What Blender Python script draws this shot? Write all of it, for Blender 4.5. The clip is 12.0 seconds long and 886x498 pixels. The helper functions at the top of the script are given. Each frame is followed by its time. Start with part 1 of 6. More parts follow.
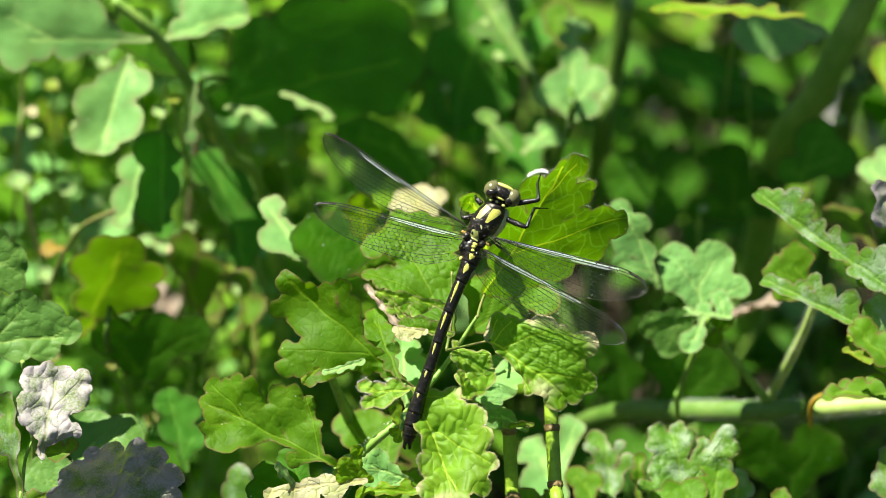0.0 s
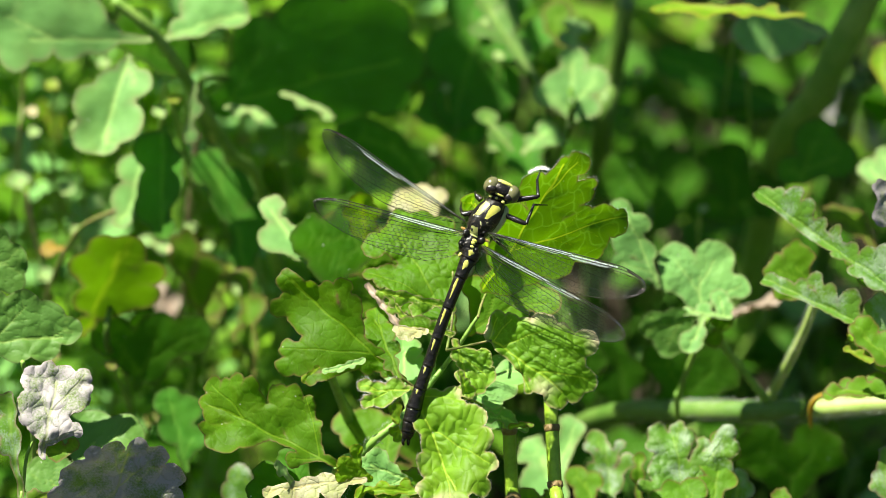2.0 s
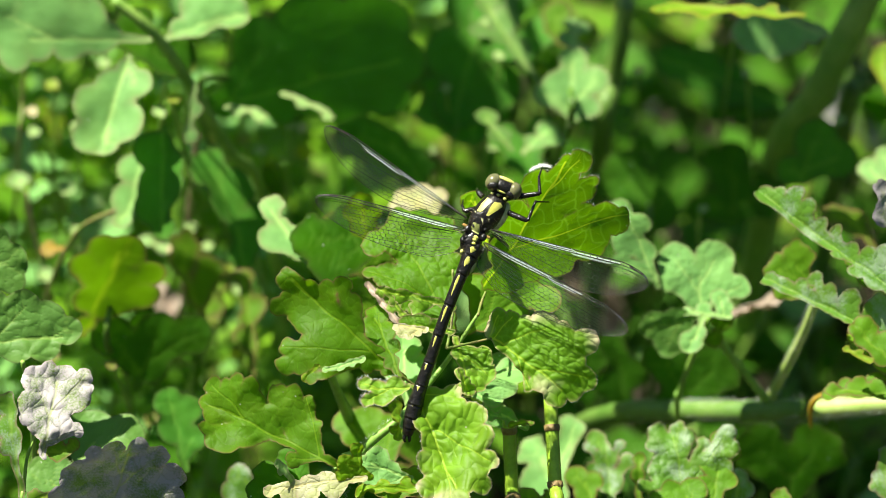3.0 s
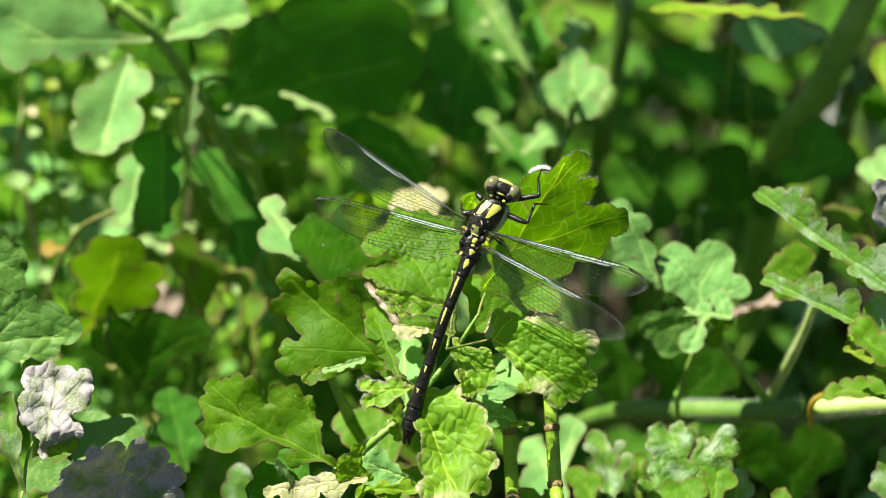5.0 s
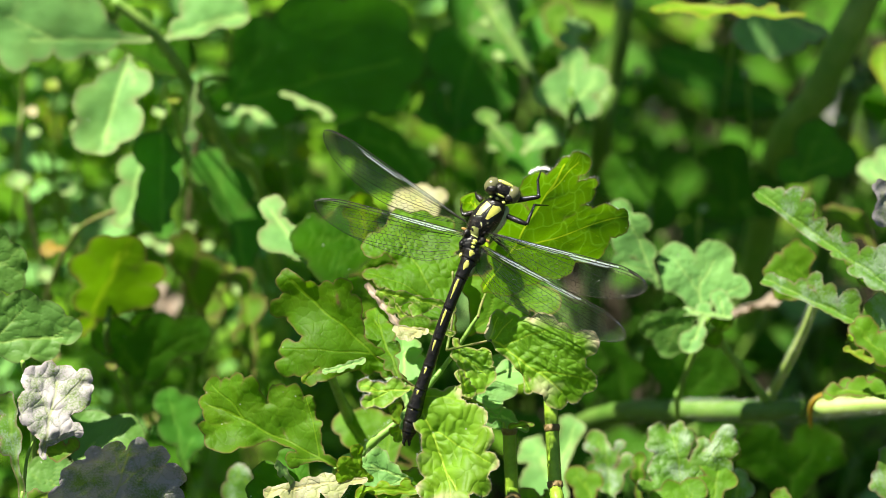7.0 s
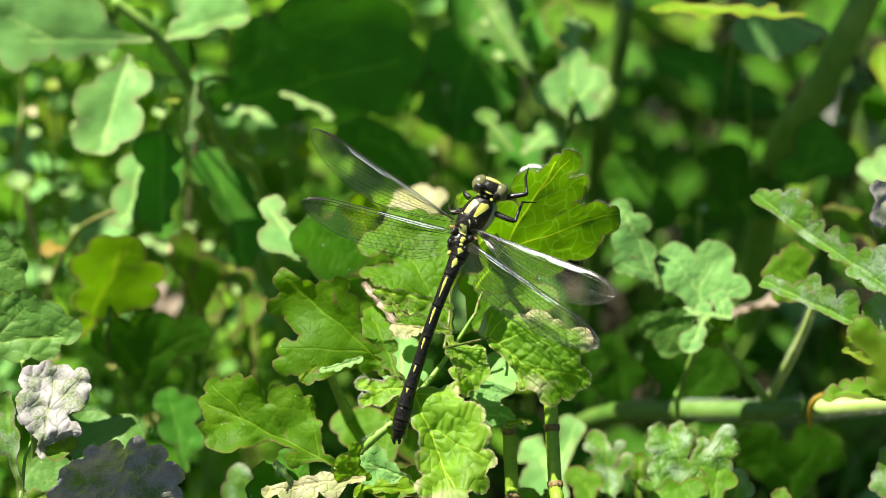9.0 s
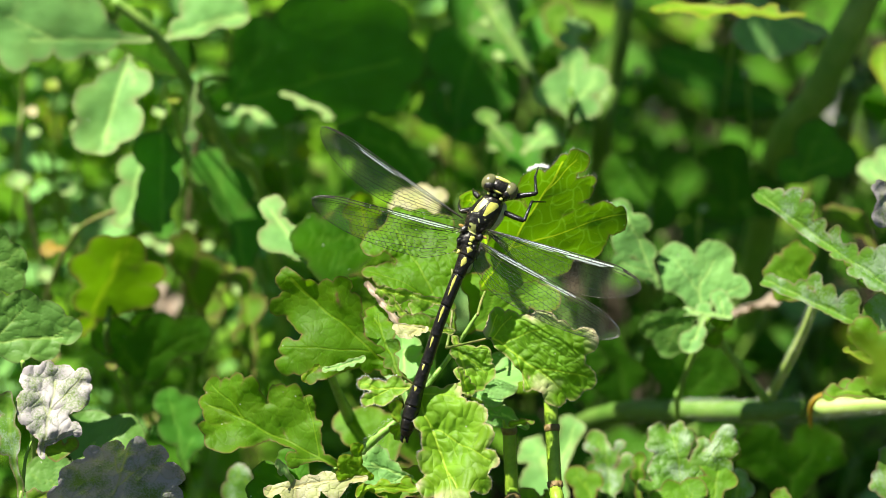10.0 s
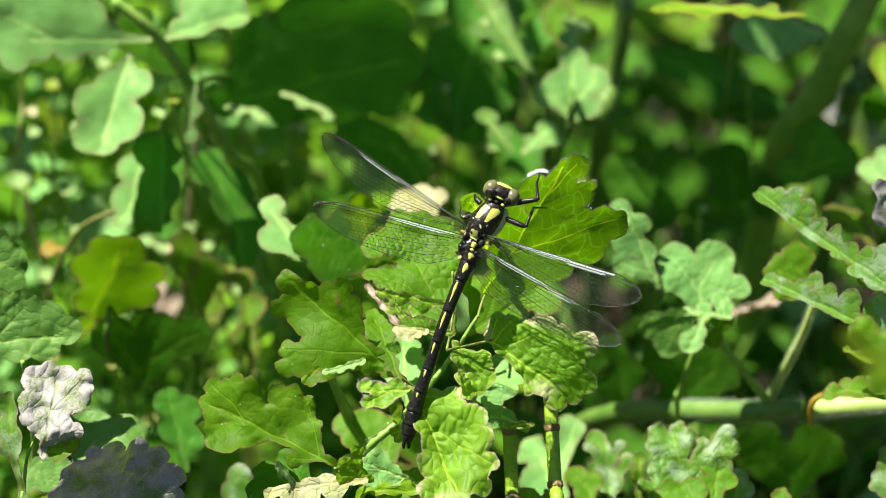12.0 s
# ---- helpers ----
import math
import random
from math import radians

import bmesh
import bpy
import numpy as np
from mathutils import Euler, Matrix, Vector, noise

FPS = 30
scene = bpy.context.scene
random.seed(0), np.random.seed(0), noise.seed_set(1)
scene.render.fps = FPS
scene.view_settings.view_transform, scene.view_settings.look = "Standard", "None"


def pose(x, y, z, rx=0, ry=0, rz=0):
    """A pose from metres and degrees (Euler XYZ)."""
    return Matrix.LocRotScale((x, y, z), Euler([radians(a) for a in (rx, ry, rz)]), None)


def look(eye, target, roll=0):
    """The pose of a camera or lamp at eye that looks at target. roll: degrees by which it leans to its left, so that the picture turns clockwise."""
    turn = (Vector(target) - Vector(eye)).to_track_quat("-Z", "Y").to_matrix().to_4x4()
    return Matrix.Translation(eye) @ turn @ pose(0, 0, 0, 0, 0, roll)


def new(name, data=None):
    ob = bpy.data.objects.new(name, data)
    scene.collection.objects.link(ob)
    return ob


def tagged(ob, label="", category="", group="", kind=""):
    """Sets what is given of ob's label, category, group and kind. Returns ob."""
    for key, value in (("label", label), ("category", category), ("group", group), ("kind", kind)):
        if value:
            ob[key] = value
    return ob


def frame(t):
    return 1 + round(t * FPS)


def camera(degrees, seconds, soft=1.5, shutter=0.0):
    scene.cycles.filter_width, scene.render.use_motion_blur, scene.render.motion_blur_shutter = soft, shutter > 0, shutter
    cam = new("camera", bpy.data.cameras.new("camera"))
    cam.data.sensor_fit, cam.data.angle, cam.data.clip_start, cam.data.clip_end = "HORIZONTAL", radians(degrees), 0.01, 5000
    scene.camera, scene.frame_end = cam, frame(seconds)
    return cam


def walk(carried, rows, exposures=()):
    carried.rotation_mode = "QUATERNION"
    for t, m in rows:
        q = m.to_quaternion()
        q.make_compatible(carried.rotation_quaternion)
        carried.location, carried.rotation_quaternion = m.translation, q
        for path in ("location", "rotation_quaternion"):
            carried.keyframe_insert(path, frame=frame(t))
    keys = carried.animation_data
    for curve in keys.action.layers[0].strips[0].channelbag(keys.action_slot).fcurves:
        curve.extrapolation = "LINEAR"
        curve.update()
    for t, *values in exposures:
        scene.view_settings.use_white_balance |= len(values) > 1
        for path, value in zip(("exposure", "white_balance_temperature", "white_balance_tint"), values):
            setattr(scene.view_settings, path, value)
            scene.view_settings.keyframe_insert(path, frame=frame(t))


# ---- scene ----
cam = camera(12.0, 12.0, soft=0.5)
FACE = 52.0                       # slope, in degrees, that faces the path
EYE = (0.0, -0.5910, 0.7618)
walk(cam, [(0.0, pose(*EYE, FACE)), (12.0, pose(*EYE, FACE))], exposures=[(0.0, 1.5, 6720, 6), (12.0, 1.5, 6720, 6)])
cam.data.dof.use_dof = True
cam.data.dof.focus_distance = 0.750
cam.data.dof.aperture_fstop = 19.0

# ---- world and sun ----
SUN = Vector((-0.42, 0.20, 0.886)).normalized()
world = bpy.data.worlds.new("sky")
scene.world = world
world.use_nodes = True
wn = world.node_tree
sky = wn.nodes.new("ShaderNodeTexSky")
sky.sky_type, sky.sun_disc = "NISHITA", False
sky.air_density, sky.dust_density = 0.8, 0.4
sky.sun_elevation = math.asin(SUN.z)
sky.sun_rotation = math.atan2(SUN.x, SUN.y)
wn.links.new(sky.outputs["Color"], wn.nodes["Background"].inputs["Color"])
wn.nodes["Background"].inputs["Strength"].default_value = 0.05
sun = new("sun", bpy.data.lights.new("sun", "SUN"))
sun.data.energy, sun.data.angle, sun.data.color = 5.0, radians(0.5), (1.0, 0.95, 0.86)
sun.matrix_world = look(SUN * 3, (0, 0, 0))


# ---- materials ----
def shader(name):
    m = bpy.data.materials.new(name)
    m.use_nodes = True
    nt = m.node_tree
    nt.nodes.clear()
    out = nt.nodes.new("ShaderNodeOutputMaterial")

    def node(kind, **inputs):
        n = nt.nodes.new("ShaderNode" + kind)
        for k, v in inputs.items():
            s = n.inputs[k.replace("_", " ")]
            if isinstance(v, bpy.types.NodeSocket):
                nt.links.new(v, s)
            else:
                s.default_value = (*v, 1.0) if isinstance(v, tuple) and len(v) == 3 and s.type == "RGBA" else v
        return n

    def mix(f, a, b, how="MIX"):
        n = nt.nodes.new("ShaderNodeMix")
        n.data_type, n.blend_type = "RGBA", how
        for s, v in ((n.inputs[0], f), (n.inputs[6], a), (n.inputs[7], b)):
            if isinstance(v, bpy.types.NodeSocket):
                nt.links.new(v, s)
            else:
                s.default_value = (*v, 1.0) if isinstance(v, tuple) else v
        return n.outputs[2]

    def ramp(f, lo, hi, a=0.0, b=1.0):
        n = node("MapRange", Value=f)
        for i, v in enumerate((lo, hi, a, b)):
            n.inputs[i + 1].default_value = v
        return n.outputs[0]

    def attr(label):
        n = nt.nodes.new("ShaderNodeAttribute")
        n.attribute_name = label
        return n.outputs["Fac"]

    def math_(how, a, b):
        n = nt.nodes.new("ShaderNodeMath")
        n.operation = how
        for s, v in zip(n.inputs, (a, b)):
            if isinstance(v, bpy.types.NodeSocket):
                nt.links.new(v, s)
            else:
                s.default_value = v
        return n.outputs[0]

    return m, nt, node, mix, ramp, attr, math_, out


def leaf_material(name, base, through_, margin, dust=0.0, dust_colour=(0.62, 0.60, 0.62), rough=0.5, see=0.45, gloss=0.35, quilt=0.3, net_glow=0.3, rib=0.3, tip=0.0, tip_colour=(0.62, 0.56, 0.34)):
    """A leaf's skin. tip: how far the margins have dried, dust: how much mildew or bloom covers it."""
    m, nt, node, mix, ramp, attr, mul, out = shader(name)
    co = node("TexCoord").outputs["Object"]
    info = node("ObjectInfo").outputs["Random"]
    big = node("TexNoise", Vector=co, Scale=110.0, Detail=3.0).outputs["Fac"]
    mid = node("TexNoise", Vector=co, Scale=420.0, Detail=3.0).outputs["Fac"]
    fine = node("TexNoise", Vector=co, Scale=2200.0, Detail=3.0).outputs["Fac"]
    vein, rim, crease = attr("vein"), attr("rim"), attr("crease")
    dark = tuple(c * 0.62 for c in base)
    light = tuple(min(1, c * 1.35 + 0.02) for c in base)
    col = mix(ramp(big, 0.35, 0.7), dark, base)
    col = mix(ramp(mid, 0.4, 0.75, 0.0, 0.3), col, light)
    col = mix(ramp(info, 0.0, 1.0, 0.0, 0.35), col, light)
    fade = mul("MULTIPLY", ramp(attr("brink"), 0.1, 1.0, 0.25, 1.0), ramp(node("TexNoise", Vector=co, Scale=75.0, Detail=3.0).outputs["Fac"], 0.45, 0.7, 0.0, 0.32))
    col = mix(fade, col, (min(1, base[0] * 1.9 + 0.02), base[1] * 1.2, base[2] * 0.8))
    col = mix(mul("MULTIPLY", crease, 0.14), col, dark)
    col = mix(mul("MULTIPLY", ramp(vein, 0.25, 0.95), rib), col, (min(1, base[0] * 2.3 + 0.05), min(1, base[1] * 1.6 + 0.05), base[2] * 1.7 + 0.03))
    tcol = mix(ramp(big, 0.3, 0.75), tuple(c * 0.75 for c in through_), through_)
    tcol = mix(mul("MULTIPLY", crease, net_glow * 0.7), tcol, tuple(min(1, c * 1.5 + 0.03) for c in through_))
    tcol = mix(mul("MULTIPLY", ramp(vein, 0.25, 0.95), min(1.0, net_glow * 1.3)), tcol, (min(1, through_[0] * 2.6 + 0.06), min(1, through_[1] * 1.7 + 0.04), through_[2] + 0.02))
    if tip > 0:
        patch = node("TexNoise", Vector=co, Scale=62.0, Detail=2.0).outputs["Fac"]
        dry = mul("MULTIPLY", ramp(attr("brink"), 0.0, 1.0, 0.0, 1.0), ramp(patch, 0.75 - 0.22 * tip, 0.79 - 0.2 * tip))
        dry = mul("MULTIPLY", dry, ramp(mid, 0.2, 0.5, 0.6, 1.0))
        col = mix(dry, col, tip_colour)
        tcol = mix(dry, tcol, tuple(c * 0.6 for c in tip_colour))
    col = mix(mul("MULTIPLY", rim, 0.85), col, margin)
    tcol = mix(mul("MULTIPLY", rim, 0.8), tcol, margin)
    cell_ = node("TexVoronoi", Vector=co, Scale=520.0)
    speck = mul("MULTIPLY", ramp(cell_.outputs["Distance"], 0.05, 0.11, 1.0, 0.0), ramp(node("SeparateColor", Color=cell_.outputs["Color"]).outputs[0], 0.80, 0.84))
    col = mix(mul("MULTIPLY", speck, 0.7), col, (0.62, 0.66, 0.5))
    if dust > 0:
        spot = node("TexNoise", Vector=co, Scale=170.0, Detail=5.0).outputs["Fac"]
        grains = node("TexNoise", Vector=co, Scale=2600.0, Detail=2.0).outputs["Fac"]
        f = ramp(mul("ADD", spot, mul("MULTIPLY", grains, 0.35)), 0.86 - 0.5 * dust, 1.0 - 0.42 * dust, 0.0, min(1.0, dust * 1.1))
        f = mul("MULTIPLY", f, ramp(vein, 0.0, 1.0, 1.0, 0.5))
        f = mul("MULTIPLY", f, ramp(crease, 0.0, 1.0, 1.0, 0.8))
        col = mix(f, col, dust_colour)
        tcol = mix(f, tcol, tuple(c * 0.25 for c in dust_colour))
    height = mul("ADD", mul("MULTIPLY", fine, 0.16), mul("MULTIPLY", mid, quilt * 0.8))
    height = mul("ADD", height, mul("MULTIPLY", vein, -0.25))
    height = mul("ADD", height, mul("MULTIPLY", crease, quilt * -0.5))
    bump = node("Bump", Height=height, Strength=0.7, Distance=0.0005).outputs["Normal"]
    front = node("BsdfPrincipled", Base_Color=col, Roughness=mul("ADD", rough - 0.1, mul("MULTIPLY", mid, 0.25)), Specular_IOR_Level=gloss, Normal=bump)
    back = node("BsdfTranslucent", Color=tcol)
    sh = node("MixShader", Fac=see)
    nt.links.new(front.outputs[0], sh.inputs[1])
    nt.links.new(back.outputs[0], sh.inputs[2])
    nt.links.new(sh.outputs[0], out.inputs["Surface"])
    return m


def plain_material(name, a, b, scale, rough=0.5, gloss=0.4, bump=0.0003, fine=6.0, coat=0.0):
    m, nt, node, mix, ramp, attr, mul, out = shader(name)
    co = node("TexCoord").outputs["Object"]
    n1 = node("TexNoise", Vector=co, Scale=scale, Detail=5.0).outputs["Fac"]
    n2 = node("TexNoise", Vector=co, Scale=scale * fine, Detail=4.0).outputs["Fac"]
    col = mix(ramp(n1, 0.35, 0.68), a, b)
    col = mix(ramp(n2, 0.45, 0.8, 0.0, 0.5), col, tuple(c * 0.55 for c in a))
    bm_ = node("Bump", Height=mul("ADD", n1, mul("MULTIPLY", n2, 0.5)), Strength=0.6, Distance=bump).outputs["Normal"]
    p = node("BsdfPrincipled", Base_Color=col, Roughness=rough, Specular_IOR_Level=gloss, Normal=bm_, Coat_Weight=coat)
    nt.links.new(p.outputs[0], out.inputs["Surface"])
    return m


RED = (0.20, 0.085, 0.055)
FRESH = leaf_material("leaf_fresh", (0.095, 0.235, 0.008), (0.24, 0.52, 0.006), RED, gloss=0.12, quilt=0.18)
GLOW = leaf_material("leaf_backlit", (0.070, 0.19, 0.005), (0.20, 0.46, 0.003), RED, gloss=0.15, see=0.6, quilt=0.15, net_glow=0.85)
BLADE = leaf_material("leaf_blade", (0.095, 0.235, 0.006), (0.28, 0.58, 0.004), RED, gloss=0.18, see=0.55, quilt=0.2, net_glow=0.55, rib=0.22)
TIPS = leaf_material("leaf_dry_tips", (0.125, 0.29, 0.008), (0.31, 0.60, 0.004), (0.42, 0.30, 0.17), gloss=0.22, see=0.45, quilt=0.3, net_glow=0.6, rib=0.6, tip=1.1)
# Darker green: part of the background's shade is put into this colour.
SHADELEAF = leaf_material("leaf_shaded", (0.039, 0.140, 0.004), (0.12, 0.42, 0.005), (0.06, 0.09, 0.02), gloss=0.05, see=0.36)
PALE = leaf_material("leaf_pale", (0.180, 0.400, 0.105), (0.19, 0.46, 0.026), (0.26, 0.27, 0.12), see=0.35, gloss=0.12, quilt=0.35, rib=0.5)
YOUNG = leaf_material("leaf_young", (0.16, 0.34, 0.008), (0.31, 0.60, 0.004), (0.25, 0.20, 0.03), gloss=0.2)
DRYTIP = leaf_material("leaf_dry_margin", (0.18, 0.38, 0.016), (0.28, 0.54, 0.010), (0.48, 0.34, 0.20), gloss=0.28, quilt=0.35, rib=0.5, tip=1.0)
CREAM = leaf_material("leaf_withered", (0.40, 0.44, 0.17), (0.42, 0.46, 0.09), (0.50, 0.38, 0.24), dust=0.5, dust_colour=(0.70, 0.66, 0.48), gloss=0.3, quilt=0.6, rib=0.4)
MILDEW = leaf_material("leaf_mildew", (0.13, 0.21, 0.05), (0.15, 0.28, 0.02), (0.30, 0.20, 0.18), dust=0.68, dust_colour=(0.50, 0.44, 0.48), see=0.2, rough=0.75, gloss=0.2, quilt=0.40, rib=0.5)
GREYGREEN = leaf_material("leaf_greygreen", (0.10, 0.25, 0.020), (0.24, 0.50, 0.01), (0.24, 0.14, 0.11), dust=0.42, dust_colour=(0.58, 0.68, 0.58), see=0.4, quilt=0.4)
BLUISH = leaf_material("leaf_bluish", (0.095, 0.225, 0.034), (0.12, 0.36, 0.010), (0.12, 0.16, 0.05), see=0.35, gloss=0.25, quilt=0.3, rib=0.6)
# Middle green; the softer shade of the back leaves is in its colour.
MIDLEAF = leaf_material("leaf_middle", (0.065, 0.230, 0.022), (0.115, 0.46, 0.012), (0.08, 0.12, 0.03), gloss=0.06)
DEAD = leaf_material("leaf_dead", (0.33, 0.28, 0.21), (0.20, 0.14, 0.07), (0.16, 0.11, 0.07), see=0.25)
YELLOW = leaf_material("leaf_yellow", (0.45, 0.33, 0.03), (0.5, 0.35, 0.02), (0.35, 0.2, 0.03))
# Lit copy of the stem green, for stretches in the sun.
LITSTEM = plain_material("stem_lit", (0.27, 0.40, 0.085), (0.38, 0.47, 0.15), 150.0, 0.5)
STALK = plain_material("stalk_reddish", (0.13, 0.20, 0.03), (0.22, 0.17, 0.07), 260.0, 0.5)
STEM = plain_material("stem_green", (0.14, 0.29, 0.035), (0.24, 0.38, 0.07), 160.0, 0.5)
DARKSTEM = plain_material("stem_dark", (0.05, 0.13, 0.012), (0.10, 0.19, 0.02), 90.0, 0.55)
REED = plain_material("reed_green", (0.19, 0.34, 0.02), (0.27, 0.41, 0.04), 220.0, 0.45)
SHEATH = plain_material("sheath_brown", (0.13, 0.09, 0.03), (0.22, 0.15, 0.06), 500.0, 0.6)
SOIL = plain_material("soil", (0.022, 0.018, 0.011), (0.048, 0.038, 0.025), 30.0, 0.9, 0.15, 0.004, 9.0)
STONE = plain_material("stone_grey", (0.22, 0.21, 0.21), (0.33, 0.32, 0.33), 60.0, 0.8, 0.3, 0.001)
TWIG = plain_material("dry_stalk", (0.26, 0.19, 0.10), (0.38, 0.30, 0.18), 120.0, 0.7)
HAIR = plain_material("hair_white", (0.7, 0.7, 0.66), (0.8, 0.8, 0.78), 200.0, 0.5)
# Green of the unseen ring that blocks the low sky.
SKYSCREEN = plain_material("sky_screen", (0.02, 0.06, 0.008), (0.06, 0.13, 0.02), 9.0, 0.7, 0.2, 0.02, 8.0)
# Darker stem green; it also carries the shade on the lying stem.
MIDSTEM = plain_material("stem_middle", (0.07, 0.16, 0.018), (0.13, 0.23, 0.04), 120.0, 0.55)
CHITIN = plain_material("chitin_black", (0.007, 0.006, 0.005), (0.016, 0.014, 0.010), 1300.0, 0.24, 0.42, 0.00030, 3.0)
LEMON = plain_material("chitin_yellow", (0.50, 0.50, 0.075), (0.66, 0.64, 0.19), 500.0, 0.38, 0.4, 0.00005)
EYEM = plain_material("eye_olive", (0.095, 0.095, 0.038), (0.15, 0.148, 0.066), 400.0, 0.18, 0.5, 0.00002, 8.0, 0.3)
OLIVE = plain_material("chitin_olive", (0.20, 0.23, 0.055), (0.36, 0.38, 0.14), 700.0, 0.4, 0.4, 0.00008)
CREAMY = plain_material("chitin_cream", (0.40, 0.42, 0.16), (0.58, 0.58, 0.32), 500.0, 0.4, 0.4, 0.00005)
AMBER = plain_material("wing_root_amber", (0.35, 0.20, 0.05), (0.45, 0.30, 0.09), 500.0, 0.4)
VEIN = plain_material("wing_vein", (0.010, 0.009, 0.006), (0.025, 0.022, 0.014), 600.0, 0.3, 0.35)


def membrane_material(name="wing_membrane", gleam=0.016, rough=0.24, tint=(0.98, 1.0, 0.92), glare=0.003, glare_colour=(0.72, 0.78, 0.30)):
    m, nt, node, mix, ramp, attr, mul, out = shader(name)
    co = node("TexCoord").outputs["Object"]
    n1 = node("TexNoise", Vector=co, Scale=420.0, Detail=3.0).outputs["Fac"]
    bump = node("Bump", Height=n1, Strength=0.3, Distance=0.0002).outputs["Normal"]
    fres = node("Fresnel", IOR=1.45, Normal=bump).outputs[0]
    clear = node("BsdfTransparent", Color=(0.96, 0.97, 0.93))
    shine = node("BsdfGlossy", Color=tint, Roughness=rough, Normal=bump)
    sh = node("MixShader", Fac=ramp(fres, 0.03, 1.0, gleam, 0.85))
    nt.links.new(clear.outputs[0], sh.inputs[1])
    nt.links.new(shine.outputs[0], sh.inputs[2])
    # Whitish diffuse share stands in for sheen and haze on the wing.
    haze = node("BsdfDiffuse", Color=glare_colour)
    both = node("MixShader", Fac=glare)
    nt.links.new(sh.outputs[0], both.inputs[1])
    nt.links.new(haze.outputs[0], both.inputs[2])
    nt.links.new(both.outputs[0], out.inputs["Surface"])
    return m


MEMBRANE = membrane_material()
SHEEN = membrane_material("wing_sheen", 0.17, 0.55, (0.82, 0.93, 1.0), 0.08, (0.74, 0.86, 0.84))


# ---- building helpers ----
def link_mesh(name, verts, faces, material, parent=None, label="", smooth=True):
    me = bpy.data.meshes.new(name)
    me.from_pydata([tuple(v) for v in verts], [], [tuple(f) for f in faces])
    if smooth:
        me.polygons.foreach_set("use_smooth", [True] * len(me.polygons))
    me.materials.append(material)
    me.update()
    ob = new(name, me)
    ob.parent = parent
    return tagged(ob, label)


def part(name, bm, material, parent, label=""):
    me = bpy.data.meshes.new(name)
    for f in bm.faces:
        f.smooth = True
    bm.to_mesh(me)
    bm.free()
    me.materials.append(material)
    ob = new(name, me)
    ob.parent = parent
    return tagged(ob, label)


X_AX = Vector((1, 0, 0))
UP = pose(0, 0, 0, FACE).to_3x3() @ Vector((0, 1, 0))
DEEPER = pose(0, 0, 0, FACE).to_3x3() @ Vector((0, 0, -1))
PERCH = Vector((0.0, 0.0, 0.30))


def at(u, v, d):
    """A place by millimetres across, up the slope and behind the perch."""
    return PERCH + (X_AX * u + UP * v + DEEPER * d) * 0.001


def smooth_noise(p, s, k):
    return noise.noise(Vector((p[0] * s + k * 7.3, p[1] * s - k * 3.1, k * 1.7)))


def contour(field, xs, ys):
    """Triangles that fill the part of a grid where the field is below zero."""
    nx, ny = len(xs), len(ys)
    verts, faces, seen = [], [], {}

    def corner(i, j):
        if (i, j) not in seen:
            seen[i, j] = len(verts)
            verts.append((xs[i], ys[j]))
        return seen[i, j]

    def edge(a, b):
        key = (min(a, b), max(a, b))
        if key not in seen:
            fa, fb = field[a], field[b]
            w = min(0.97, max(0.03, fa / (fa - fb)))
            seen[key] = len(verts)
            verts.append((xs[a[0]] + w * (xs[b[0]] - xs[a[0]]), ys[a[1]] + w * (ys[b[1]] - ys[a[1]])))
        return seen[key]

    for i in range(nx - 1):
        for j in range(ny - 1):
            cs = [(i, j), (i + 1, j), (i + 1, j + 1), (i, j + 1)]
            ins = [field[c] < 0 for c in cs]
            if not any(ins):
                continue
            if all(ins):
                faces.append([corner(*c) for c in cs])
                continue
            poly = []
            for k in range(4):
                a, b = cs[k], cs[(k + 1) % 4]
                if field[a] < 0:
                    poly.append(corner(*a))
                if (field[a] < 0) != (field[b] < 0):
                    poly.append(edge(a, b))
            if len(poly) >= 3:
                faces.append(poly)
    return verts, faces


def domes(pts, size, seed):
    """The puffed skin between the finest veins: the height of each point's dome, and how near it lies to a crease."""
    x = pts[:, 0] / size + 0.22 * np.sin(pts[:, 1] * 1.1 + seed)
    y = pts[:, 1] / size * 0.8 + 0.22 * np.sin(pts[:, 0] * 1.3 + 2 * seed)
    ix, iy = np.floor(x), np.floor(y)
    near = np.full((2, len(pts)), 9.0)
    for i in (-1, 0, 1):
        for j in (-1, 0, 1):
            cx, cy = ix + i, iy + j
            ha = np.modf(np.abs(np.sin(cx * 127.1 + cy * 311.7 + seed) * 43758.5453))[0]
            hb = np.modf(np.abs(np.sin(cx * 269.5 + cy * 183.3 + seed) * 24634.6345))[0]
            d = np.hypot(cx + 0.15 + 0.7 * ha - x, cy + 0.15 + 0.7 * hb - y)
            near[1] = np.minimum(near[1], np.maximum(near[0], d))
            near[0] = np.minimum(near[0], d)
    gap = near[1] - near[0]
    t = np.clip(gap / 0.65, 0, 1)
    swell = 0.55 + 0.45 * np.sin(pts[:, 0] * 0.45 + 1.3 * seed) * np.sin(pts[:, 1] * 0.38 + 0.7 * seed)
    return t * t * (3 - 2 * t) * swell, np.exp(-(gap / 0.075) ** 2)


